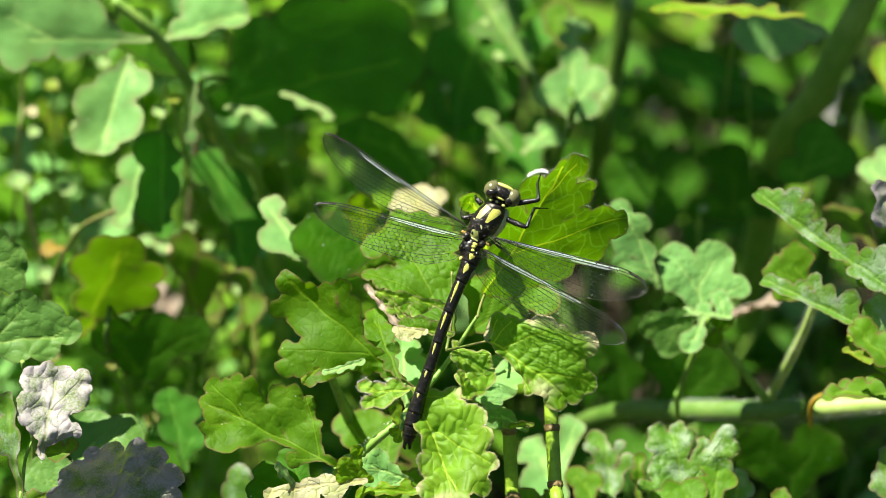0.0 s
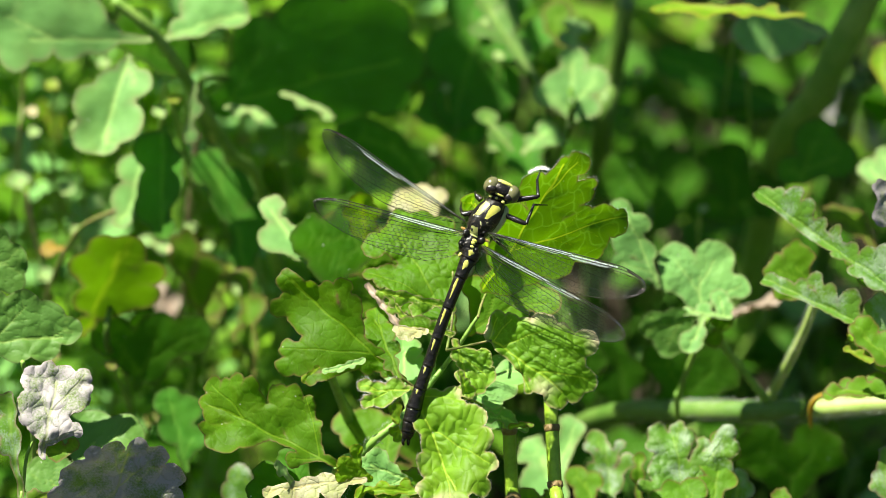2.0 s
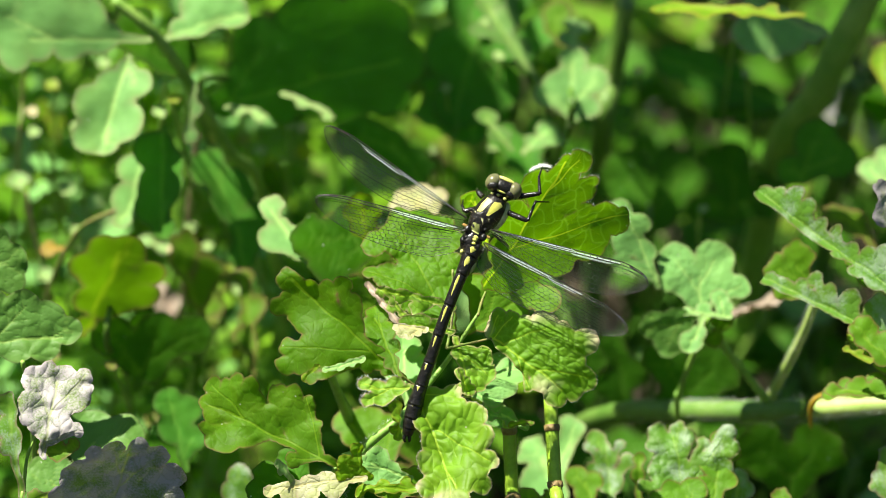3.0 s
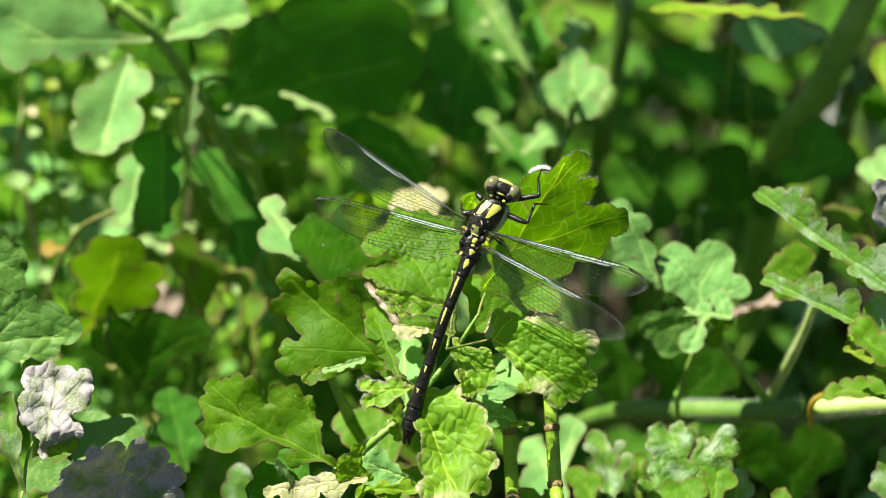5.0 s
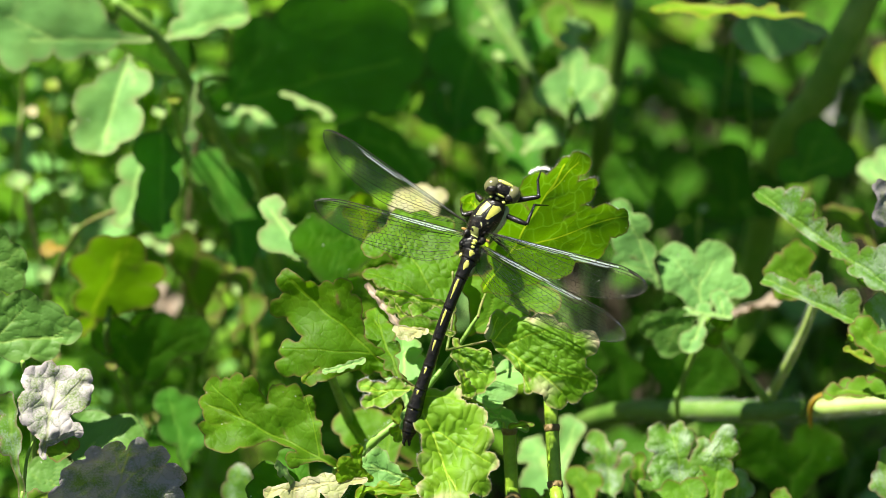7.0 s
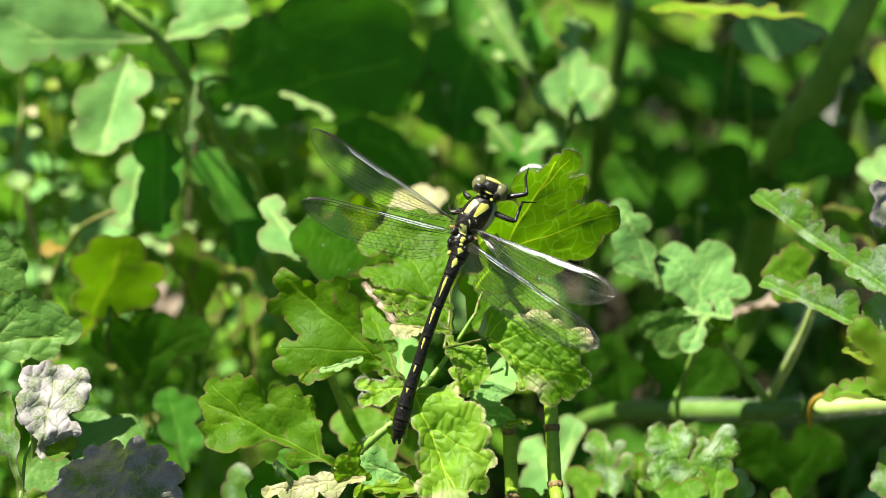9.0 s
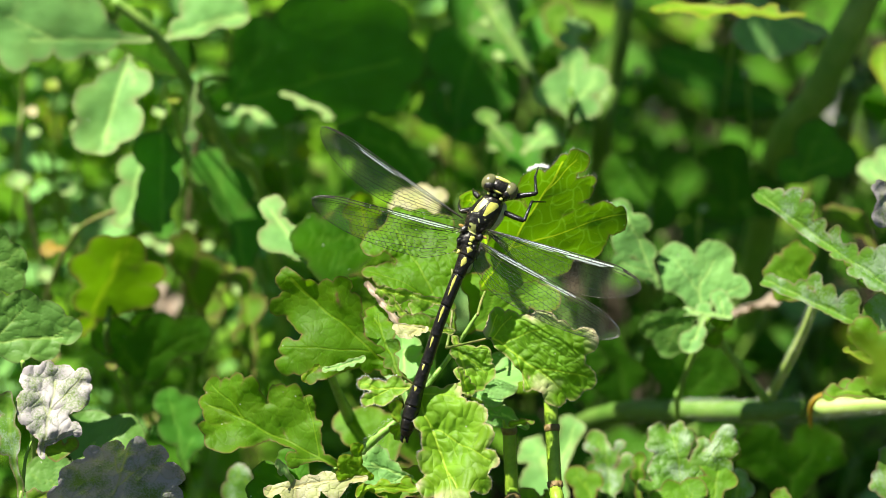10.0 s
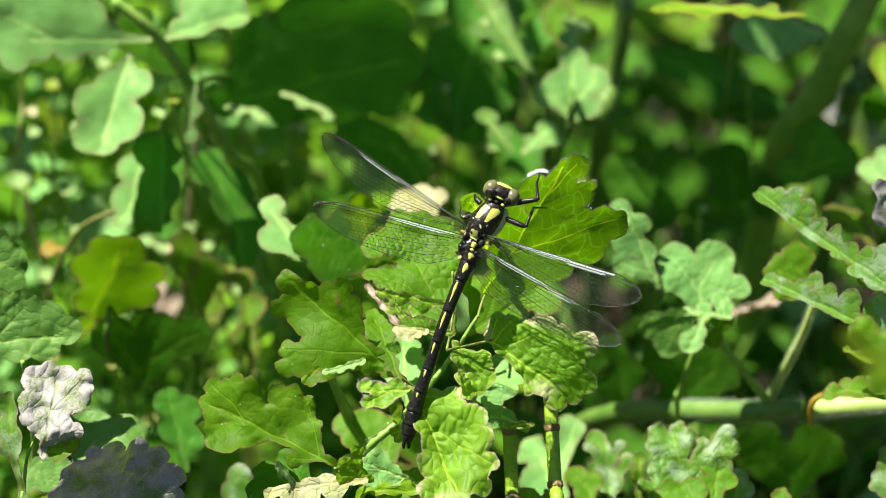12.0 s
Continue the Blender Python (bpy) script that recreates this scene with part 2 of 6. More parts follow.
def leaf_data(name, lobes, material, cell=0.6, seed=1, fold=0.10, arch=0.06, wave=1.4, pucker=0.05, curl=0.0, teeth=True, bulla=1.7, lip=0.0):
    """A lobed, crenate leaf blade. Lobes: (x, y, radius) in mm from the leaf's base, its midrib along y."""
    rnd = random.Random(seed)
    reach = max(math.hypot(x, y) + r for x, y, r in lobes)
    discs, bones = [], []
    for x, y, r in lobes:
        sx, sy = x * 0.12, max(y * 0.5, y - abs(x) * 1.1)
        bones.append((sx, sy, x, y, r))
        n = 4 if r < 4.5 else 5 if r < 8 else 6
        direction = math.atan2(x - sx, y - sy)
        if not teeth:
            discs.append((x, y, r))
            continue
        for k in range(n):
            a = direction + (k - (n - 1) / 2) * 2.9 / n + rnd.uniform(-0.12, 0.12)
            rr = r * rnd.uniform(0.84, 1.02)
            tooth = r * 0.36 * rnd.uniform(0.85, 1.15)
            discs.append((x + (rr - tooth) * math.sin(a), y + (rr - tooth) * math.cos(a), tooth))
    lo = [min(b[k] - b[4] for b in bones) - cell * 2 for k in (2, 3)]
    hi = [max(b[k] + b[4] for b in bones) + cell * 2 for k in (2, 3)]
    lo = [min(lo[0], -2), min(lo[1], -2)]
    hi = [max(hi[0], 2), max(hi[1], 2)]
    xs = np.arange(lo[0], hi[0] + cell, cell)
    ys = np.arange(lo[1], hi[1] + cell, cell)
    gx, gy = np.meshgrid(xs, ys, indexing="ij")
    bow = reach * (0.012 if teeth else 0.006)

    def warp(x, y, k):
        q = 2 * math.pi / reach
        return (x + bow * (np.sin(2.3 * q * y + k) + 0.6 * np.sin(4.7 * q * y + 1.7 * q * x + 2 * k)),
                y + bow * (np.sin(2.7 * q * x + 1.3 * k) + 0.6 * np.sin(5.1 * q * x - 1.9 * q * y + k)))

    gx, gy = warp(gx, gy, seed)

    def capsule(ax, ay, bx, by, ra, rb):
        dx, dy = bx - ax, by - ay
        t = np.clip(((gx - ax) * dx + (gy - ay) * dy) / max(1e-6, dx * dx + dy * dy), 0, 1)
        return np.hypot(gx - ax - t * dx, gy - ay - t * dy) - (ra + t * (rb - ra))

    def soft_min(a, b, k):
        w = np.clip(0.5 + 0.5 * (b - a) / k, 0, 1)
        return b * (1 - w) + a * w - k * w * (1 - w)

    field = np.full(gx.shape, 1e3)
    for ax, ay, bx, by, r in bones:
        field = soft_min(field, capsule(ax, ay, bx, by, r * 0.6, r * 0.74), r * 0.3)
    for x, y, r in discs:
        field = np.minimum(field, np.hypot(gx - x, gy - y) - r)
    ymid = max(b[1] for b in bones)
    field = np.minimum(field, capsule(0, 0, 0, ymid, 0.7, reach * 0.06))
    ripple = 0.13 if cell < 0.3 else 0.0

    def scallop(x, y):
        """The uneven edge of a real leaf."""
        return ripple * (np.sin(1.7 * x + 0.6 * np.sin(1.3 * y) + seed) * np.sin(1.9 * y + seed) + 0.5 * np.sin(4.1 * x + y) * np.sin(3.7 * y - x))

    field = field + scallop(gx, gy)
    verts, faces = contour(field, xs, ys)
    pts = np.array(verts)
    edge = np.full(len(pts), 1e3)
    gx, gy = warp(pts[:, 0], pts[:, 1], seed)
    for ax, ay, bx, by, r in bones:
        edge = soft_min(edge, capsule(ax, ay, bx, by, r * 0.6, r * 0.74), r * 0.3)
    for x, y, r in discs:
        edge = np.minimum(edge, np.hypot(gx - x, gy - y) - r)
    edge = np.minimum(edge, capsule(0, 0, 0, ymid, 0.7, reach * 0.06)) + scallop(gx, gy)
    gx, gy = warp(pts[:, 0], pts[:, 1], seed + 2)
    vd = capsule(0, 0, 0, ymid, 0.0, 0.0) - 0.12
    side = np.full(len(pts), 1e3)
    ribs = []
    for bone in sorted(bones, key=lambda q: -math.hypot(q[2], q[3])):
        way = math.atan2(bone[2], bone[3])
        if all(abs(way - w) > 0.42 for w in ribs):
            ribs.append(way)
            ax, ay, bx, by, r = bone
            vd = np.minimum(vd, capsule(ax * 0.3, ay * 0.8, bx + (bx - ax) * 0.1, by + (by - ay) * 0.1, 0.06, 0.0))
            ln = math.hypot(bx - ax, by - ay) + 1e-6
            ux, uy = (bx - ax) / ln, (by - ay) / ln
            spread = max(r, ln * 0.35)
            for k, s in ((0.25, -1), (0.4, 1), (0.55, -1), (0.7, 1), (0.85, -1), (0.98, 1)):
                px, py = ax + (bx - ax) * k, ay + (by - ay) * k
                qx, qy = ux * 0.76 - s * uy * 0.65, uy * 0.76 + s * ux * 0.65
                side = np.minimum(side, capsule(px, py, px + qx * spread * 0.9, py + qy * spread * 0.9, 0.0, 0.0))
    fine = max(0.0, cell - 0.2)
    vein = np.maximum(np.exp(-(np.maximum(vd, 0) / (0.11 + 0.5 * fine)) ** 2), 0.55 * np.exp(-(side / (0.07 + 0.4 * fine)) ** 2))
    rim = np.exp(np.minimum(edge, 0) / max(0.17, 0.45 * cell))
    puff, crease = domes(pts, bulla, seed)
    if cell > 0.42:
        crease = crease * 0.0
    out = []
    for (x, y), e, vd_, sd, pf in zip(verts, edge, vd, side, puff):
        far = math.hypot(x, y) / reach
        z = fold * abs(x) - arch * y * y / reach + curl * far * far * reach * 0.3
        z += wave * reach * 0.07 * far * smooth_noise((x, y), 2.6 / reach, seed)
        z += wave * reach * 0.028 * math.exp(min(e, 0) / 2.2) * smooth_noise((x, y), 7.0 / reach, seed + 3)
        dv = min(abs(vd_), abs(sd))
        z += pucker * 0.5 * (1 - math.exp(-dv * dv / 0.5)) + pucker * 2.2 * pf
        z += lip * math.exp(min(e, 0) / 0.8)
        out.append((x * 0.001, y * 0.001, z * 0.001))
    me = bpy.data.meshes.new(name)
    me.from_pydata(out, [], faces)
    me.polygons.foreach_set("use_smooth", [True] * len(me.polygons))
    for label, values in (("vein", vein), ("rim", rim), ("crease", crease), ("brink", np.exp(np.minimum(edge, 0) / 2.8))):
        me.attributes.new(label, "FLOAT", "POINT").data.foreach_set("value", values.astype(np.float32))
    me.materials.append(material)
    me.update()
    return me


def leaf(plant, place, turn, back, yaw, lobes, material, seed=1, label="", name="leaf", **shape):
    """One leaf of a plant. back: its blade leans that far back from the slope, yaw: to the side, turn: of its midrib in the blade."""
    ob = new(name, leaf_data(name, lobes, material, seed=seed, **shape))
    ob.parent = plant
    ob.matrix_basis = Matrix.Translation(at(*place) - plant.location) @ pose(0, 0, 0, FACE - back) @ pose(0, 0, 0, 0, yaw) @ pose(0, 0, 0, 0, 0, turn)
    return tagged(ob, label)


def tube(points, radii, sides=8, caps=True):
    """Verts and faces of a round bar along points."""
    pts = [Vector(p) for p in points]
    verts, faces = [], []
    side = None
    for i, p in enumerate(pts):
        d = (pts[min(i + 1, len(pts) - 1)] - pts[max(i - 1, 0)]).normalized()
        if side is None:
            side = d.orthogonal().normalized()
        side = (side - d * side.dot(d)).normalized()
        b = d.cross(side)
        for k in range(sides):
            a = 2 * math.pi * k / sides
            verts.append(p + (side * math.cos(a) + b * math.sin(a)) * radii[i])
    for i in range(len(pts) - 1):
        for k in range(sides):
            k2 = (k + 1) % sides
            faces.append((i * sides + k, i * sides + k2, (i + 1) * sides + k2, (i + 1) * sides + k))
    if caps:
        faces.append(tuple(range(sides))[::-1])
        faces.append(tuple((len(pts) - 1) * sides + k for k in range(sides)))
    return verts, faces


def bend(points, n=6):
    """A smooth line through points."""
    pts = [Vector(p) for p in points]
    out = []
    for i in range(len(pts) - 1):
        p0, p1, p2, p3 = pts[max(i - 1, 0)], pts[i], pts[i + 1], pts[min(i + 2, len(pts) - 1)]
        for k in range(n):
            t = k / n
            out.append(0.5 * (2 * p1 + (p2 - p0) * t + (2 * p0 - 5 * p1 + 4 * p2 - p3) * t * t + (3 * p1 - p0 - 3 * p2 + p3) * t ** 3))
    return out + [pts[-1]]


def stem(plant, places, thick, material=STEM, name="stem", label="", taper=0.8, sides=9):
    """A stem or leaf stalk through places, thick mm across."""
    line = bend([at(*p) - plant.location for p in places])
    n = len(line)
    radii = [thick * 0.0005 * (1 + (taper - 1) * i / (n - 1)) * (1 + 0.05 * math.sin(i * 2.3)) for i in range(n)]
    v, f = tube(line, radii, sides)
    return link_mesh(name, v, f, material, plant, label)


def plant_base(name, u, v, d, label, category="plant", group=""):
    """The root of a plant: an empty on the ground below a place."""
    p = at(u, v, d)
    ob = new(name)
    ob.empty_display_size = 0.02
    ob.location = (p.x, p.y, 0.0)
    return tagged(ob, label, category, group)


def hair_mesh(name, roots, tips, thick, material, parent, label):
    """Fine three-sided hairs from roots to tips."""
    vs, fs = [], []
    for a, b in zip(roots, tips):
        d = (b - a).normalized()
        s = d.orthogonal().normalized() * thick
        t = d.cross(s).normalized() * thick
        o = len(vs)
        vs += [a + s, a - s * 0.5 + t * 0.87, a - s * 0.5 - t * 0.87, b]
        fs += [(o, o + 1, o + 3), (o + 1, o + 2, o + 3), (o + 2, o, o + 3)]
    return tagged(link_mesh(name, vs, fs, material, parent, label), kind="stuff")


def fringe(ob, share, length, seed, count=3):
    """Hairs along the edge of a leaf, above a share of its length."""
    rnd = random.Random(seed)
    me = ob.data
    used = {}
    for p in me.polygons:
        for k in p.edge_keys:
            used[k] = used.get(k, 0) + 1
    top = max(v.co.y for v in me.vertices)
    roots, tips = [], []
    for (i, j), n in used.items():
        a, b = me.vertices[i].co, me.vertices[j].co
        if n != 1 or a.y < top * share:
            continue
        out = Vector((b.y - a.y, a.x - b.x, 0)).normalized()
        mid = (a + b) / 2
        if out.dot(mid - Vector((0, top * 0.5, mid.z))) < 0:
            out = -out
        for _ in range(count):
            r = a.lerp(b, rnd.random())
            roots.append(r)
            tips.append(r + (out + Vector((rnd.uniform(-0.6, 0.6), rnd.uniform(-0.6, 0.6), rnd.uniform(-0.5, 0.8)))) * length * 0.001 * rnd.uniform(0.5, 1.1))
    return hair_mesh("hair_fringe", roots, tips, 0.000011, HAIR, ob, "short white hairs")


def leaflet(plant, place, size, turn, material, seed, back=32):
    """A small three-lobed leaf on its own thin stalk."""
    u, v, d = place
    leaf(plant, place, turn, back, 0, [(0, size, size * 0.62), (-size * 0.5, size * 0.7, size * 0.45), (size * 0.5, size * 0.65, size * 0.48)], material, seed, cell=0.9, wave=1.0, teeth=False)
    return stem(plant, [(u + 6 * math.sin(seed), v - 26, d + 45), (u + 2 * math.sin(seed), v - 8, d + 16), place], 0.8, STEM, name="stalk", sides=6)


# ---- ground ----
def make_ground():
    n = 130
    xs = [math.copysign(abs(t) ** 2.2, t) * 40 if abs(t) > 0 else 0 for t in np.linspace(-1, 1, n)]
    verts, faces = [], []
    for x in xs:
        for y in xs:
            p = Vector((x, y + 0.4, 0))
            near = math.exp(-(x * x + y * y) / 4)
            z = near * (0.010 * noise.noise(p * 9) + 0.006 * noise.noise(p * 30)) - 0.012
            verts.append((p.x, p.y, z))
    for i in range(n - 1):
        for j in range(n - 1):
            faces.append((i * n + j, (i + 1) * n + j, (i + 1) * n + j + 1, i * n + j + 1))
    return tagged(link_mesh("ground", verts, faces, SOIL), "dark brown soil under the plants", "ground", kind="structure")


make_ground()


# ---- plants ----

perch_plant = plant_base('celandine_plant', -0.4, -26.4, 10.0, 'celandine plant with lobed green leaves that holds the dragonfly', category='plant')
leaf_a = leaf(perch_plant, (7.6, -8.1, 16.0), -32, -34, 16, [(2.0, 29.3, 2.6), (-0.4, 28.6, 1.6), (6.6, 26.7, 1.4), (6.0, 24.3, 2.7), (5.4, 21.4, 2.3), (9.1, 20.8, 2.1), (15.1, 23.6, 1.5), (12.3, 22.9, 2.3), (15.5, 21.5, 2.3), (12.9, 18.1, 3.3), (13.7, 15.2, 2.5), (5.7, 7.5, 3.5), (9.5, 10.5, 3.3), (2.9, 3.8, 3.5), (-0.4, 9.0, 4.1), (-2.8, 22.3, 3.1), (2.4, 16.6, 4.1), (1.1, 24.5, 3.5), (-3.2, 14.4, 4.1), (2.3, 10.7, 3.1)], GLOW, 11, name="perch_leaf", wave=0.5, fold=0.1, cell=0.16, bulla=2.8, pucker=0.006, teeth=False, label="upright translucent green leaf with a red margin")
leaf(perch_plant, (8.0, 0.1, 19.0), 10, -52, 10, [(-0.6, 13.9, 2.3), (0.3, 11.3, 1.6)], GLOW, 12, cell=0.18, teeth=False, wave=0.5, label="small translucent green lobe")
# Added leaf, hidden behind the perch leaf; it shades the lying stem.
leaf(perch_plant, (18.4, 0.1, 77.0), -71, 15, 0, [(-3.9, -1.6, 3.3), (-2.9, 2.2, 3.8), (-1.0, 6.8, 3.8), (0.7, 10.9, 3.3)], FRESH, 13, cell=0.45, teeth=False, wave=0.3, fold=0.0, arch=0.0)
leaf_h = leaf(perch_plant, (2.0, -14.7, 13), 28, 27, 0, [(-4.1, 22.5, 3.0), (1.7, 24.7, 2.4), (-0.7, 21.8, 3.8), (4.8, 22.2, 3.0), (7.6, 19.8, 2.7), (7.0, 16.4, 3.3), (1.9, 17.8, 4.9), (-8.2, 17.4, 1.7), (-5.8, 15.3, 3.0), (-3.1, 12.6, 4.3), (1.0, 11.7, 4.9), (4.3, 11.3, 3.5), (-6.3, 9.7, 2.6), (-3.2, 6.8, 3.0), (0.0, 5.8, 2.6), (0.3, 2.4, 1.4)], BLADE, 14, teeth=False, cell=0.18, fold=0.06, wave=2.2, pucker=0.13, bulla=1.6)
leaf_b = leaf(perch_plant, (-7.3, -23.4, 6), 49, 2, 0, [(-0.4, 27.2, 2.2), (-5.0, 25.1, 1.7), (-2.9, 23.9, 2.5), (0.3, 23.0, 2.5), (-2.2, 20.0, 4.1), (2.9, 20.6, 2.0), (5.2, 18.9, 1.8), (3.8, 15.3, 2.0), (0.9, 14.1, 3.0), (-2.1, 15.2, 4.1), (-6.0, 15.1, 3.6), (-9.5, 19.1, 1.8), (-12.1, 17.2, 2.0), (-9.6, 16.1, 2.8), (-10.6, 12.3, 1.3), (-4.8, 12.2, 2.8), (-2.5, 9.5, 2.8), (-2.4, 6.2, 1.8), (-1.2, 3.0, 0.9)], BLADE, 15, teeth=False, cell=0.18, fold=0.16, wave=2.2, lip=-0.25, pucker=0.02)
leaf_c = leaf(perch_plant, (8.5, -16.2, 1.0), -127, 16, 0, [(-3.4, -1.0, 1.8), (-4.6, 1.0, 1.7), (-4.4, 3.9, 2.7), (-6.5, 6.7, 3.1), (-6.6, 10.4, 3.5), (-9.0, 13.9, 2.6), (-3.9, 13.6, 3.7), (-4.3, 17.9, 2.1), (-1.4, 17.3, 2.1), (1.4, 15.6, 2.3), (-2.3, 9.8, 3.7), (1.0, 12.2, 2.3), (-2.2, 6.5, 2.3), (3.3, 10.9, 0.9)], TIPS, 16, teeth=False, cell=0.18, fold=0.2, wave=1.8, pucker=0.17, bulla=1.7, lip=-0.5)
leaf_k = leaf(perch_plant, (2.2, -16.6, 8.5), -166, 32, 0, [(0.1, 2.9, 1.6), (-0.9, 4.8, 2.0), (-3.3, 5.2, 2.4), (-3.6, 8.3, 1.9), (-1.3, 9.3, 2.2), (0.7, 10.5, 1.6), (0.6, 7.6, 1.4)], DRYTIP, 17, pucker=0.15, lip=-0.4, cell=0.18, wave=2.0, teeth=False)
leaf_e = leaf(perch_plant, (-6.2, -25.2, 0.0), 90, 25, 0, [(0.9, 7.8, 1.3), (-2.4, 7.2, 1.3), (-1.5, 4.6, 2.0), (0.2, 2.4, 1.9), (0.2, 5.4, 1.7)], DRYTIP, 18, pucker=0.12, lip=0.5, cell=0.18, wave=2.0, teeth=False)
leaf_f = leaf(perch_plant, (-5.1, -24.8, -1), -159, 22, 0, [(-2.0, 2.9, 2.1), (-5.2, 4.0, 2.1), (-0.3, 6.6, 2.9), (-4.3, 7.6, 3.5), (-7.4, 9.4, 2.7), (-1.4, 12.2, 4.4), (-7.0, 13.5, 2.6), (-7.3, 18.1, 1.9), (-4.5, 17.9, 3.3), (-0.1, 18.4, 4.4), (-4.4, 21.5, 1.9), (2.3, 14.1, 2.5), (4.0, 18.5, 2.3), (1.5, 22.3, 3.1)], DRYTIP, 19, teeth=False, cell=0.18, fold=0.3, wave=2.6, pucker=0.17, bulla=2.1, lip=-0.6)
leaf(perch_plant, (1.4, -15.2, 3.0), 80, 20, 0, [(0.3, 8.1, 1.8), (-1.4, 8.6, 1.2), (0.7, 5.6, 1.8), (0.5, 3.0, 1.4)], TIPS, 20, pucker=0.10, lip=0.4, teeth=False, cell=0.18, wave=2.0)
leaf(perch_plant, (-3.2, -14.8, 1.5), 77, 25, 0, [(-1.0, 1.2, 0.6), (-1.7, 2.5, 0.8), (-1.6, 4.0, 1.0), (-0.6, 5.4, 0.7)], CREAM, 235, teeth=False, cell=0.18, pucker=0.05, wave=1.5, label="withered cream rim of a leaf")
leaf(perch_plant, (1.6, -10.6, 8.0), 77, 0, 0, [(-1.3, 10.1, 1.6), (-1.4, 5.9, 2.0), (-0.4, 13.2, 1.2)], DRYTIP, 21, pucker=0.11, cell=0.18, wave=2.0)
leaf(perch_plant, (4.7, -15.4, 20.0), -55, 12, 0, [(-4.3, 9.4, 3.3), (-0.7, 12.6, 3.5), (3.0, 15.0, 2.9), (-2.5, 5.6, 3.3), (1.1, 8.8, 3.3), (-6.3, 5.7, 2.5)], FRESH, 22, cell=0.4, teeth=False)
leaf(perch_plant, (6.8, -30.9, 22.0), -33, 30, 0, [(-0.6, 11.5, 4.6), (-1.4, 6.1, 3.5), (2.6, 1.7, 3.1)], PALE, 23, cell=0.45)
leaf(perch_plant, (-6.6, -28.8, 20.0), 4, 30, 0, [(0.3, 11.8, 3.5), (2.6, 6.9, 3.7), (-1.6, 6.6, 2.9)], PALE, 24, cell=0.45)
leaf(perch_plant, (-6.4, -32.1, 0.0), 48, 0, 30, [(1.1, 4.1, 1.6), (0.1, 2.2, 1.2)], YOUNG, 26, cell=0.45)
leaf(perch_plant, (-9.0, -43.8, 48.0), 36, 30, 0, [(-0.4, 15.6, 2.8), (2.8, 13.0, 3.6), (5.2, 8.9, 3.6), (0.8, 8.4, 3.2), (-1.2, 12.1, 2.6)], FRESH, 27, cell=0.45, teeth=False)
leaf(perch_plant, (0.6, -26.5, 14.0), -62, 38, 0, [(1.1, 12.8, 3.3), (3.7, 9.6, 2.7), (1.4, 15.6, 1.8), (5.3, 6.7, 1.8)], PALE, 28, cell=0.4, teeth=False)
leaf(perch_plant, (-6.0, -41.5, 6.0), 68, 15, 0, [(-1.3, 8.8, 2.2), (1.2, 6.7, 2.3), (0.2, 3.7, 1.8), (-2.5, 6.1, 2.0), (-2.3, 2.9, 1.6)], PALE, 29, teeth=False, cell=0.18, wave=2.0)
leaf(perch_plant, (-13.0, -41.2, 2.0), 41, -10, 25, [(-1.6, 5.4, 1.8), (1.7, 5.7, 1.3), (-3.4, 4.3, 1.2)], YOUNG, 30, teeth=False, cell=0.18, wave=2.0)
leaf(perch_plant, (-1.4, -43.2, 2.0), 91, 30, 0, [(-0.0, 13.1, 1.2), (0.6, 9.1, 1.2), (1.2, 5.0, 1.0)], YOUNG, 31, teeth=False, cell=0.18, wave=2.0)
leaf(perch_plant, (-14.0, -41.1, 0.0), 97, 35, 0, [(-0.4, 17.1, 1.1), (-0.4, 13.7, 1.3), (-0.1, 10.1, 1.7), (0.1, 6.6, 2.0), (-1.1, 4.5, 1.3), (-1.1, 10.2, 2.2), (-1.4, 5.7, 2.2), (-1.3, 13.8, 1.7)], CREAM, 32, teeth=False, cell=0.18, wave=2.0)
leaf(perch_plant, (-26.5, -42.3, 0.0), 34, -10, 35, [(-0.3, 3.9, 1.4), (-0.2, 5.2, 1.0)], PALE, 33, cell=0.45)
leaf(perch_plant, (-8.5, -44.5, 6.0), -62, 20, 0, [(-0.5, 3.7, 3.4), (-1.4, -0.4, 3.0)], FRESH, 34, cell=0.45)
stem(perch_plant, [(-15.3, -112.2, 40.0), (-19.9, -47.1, 16.0), (-14.1, -36.5, 9.0), (-8.0, -30.9, 8.0), (0.1, -21.3, 13.0), (6.2, -12.1, 13.0)], 2.4, STEM, taper=0.25)
stem(perch_plant, [(6.2, -12.3, 11.0), (6.8, -10.1, 14.0), (7.6, -8.1, 16.0)], 0.55, STALK, name='stalk')
stem(perch_plant, [(0.6, -18.2, 8.0), (1.6, -12.2, 13.0), (1.6, -4.0, 14.0)], 0.55, STALK, name='stalk')
stem(perch_plant, [(-4.5, -25.3, 7.0), (-8.0, -22.7, 5.0)], 0.55, STALK, name='stalk')
stem(perch_plant, [(-7.3, -29.9, 8.0), (-4.6, -27.4, 4.0)], 0.9, STEM, name='stalk')
stem(perch_plant, [(0.6, -18.2, 8.0), (8.5, -16.2, 1.0)], 0.5, STALK, name='stalk')
leaf(perch_plant, (-14.5, -20.1, 3.0), 108, 30, 0, [(0.1, 6.9, 0.7), (-0.1, 4.2, 0.9), (-0.3, 2.0, 0.7)], PALE, 35, teeth=False, cell=0.18)
leaf(perch_plant, (-22.6, -21.6, 4.0), 135, 0, 0, [(0.1, 2.8, 0.9), (-0.1, 1.5, 0.8)], YOUNG, 36, teeth=False, cell=0.18)
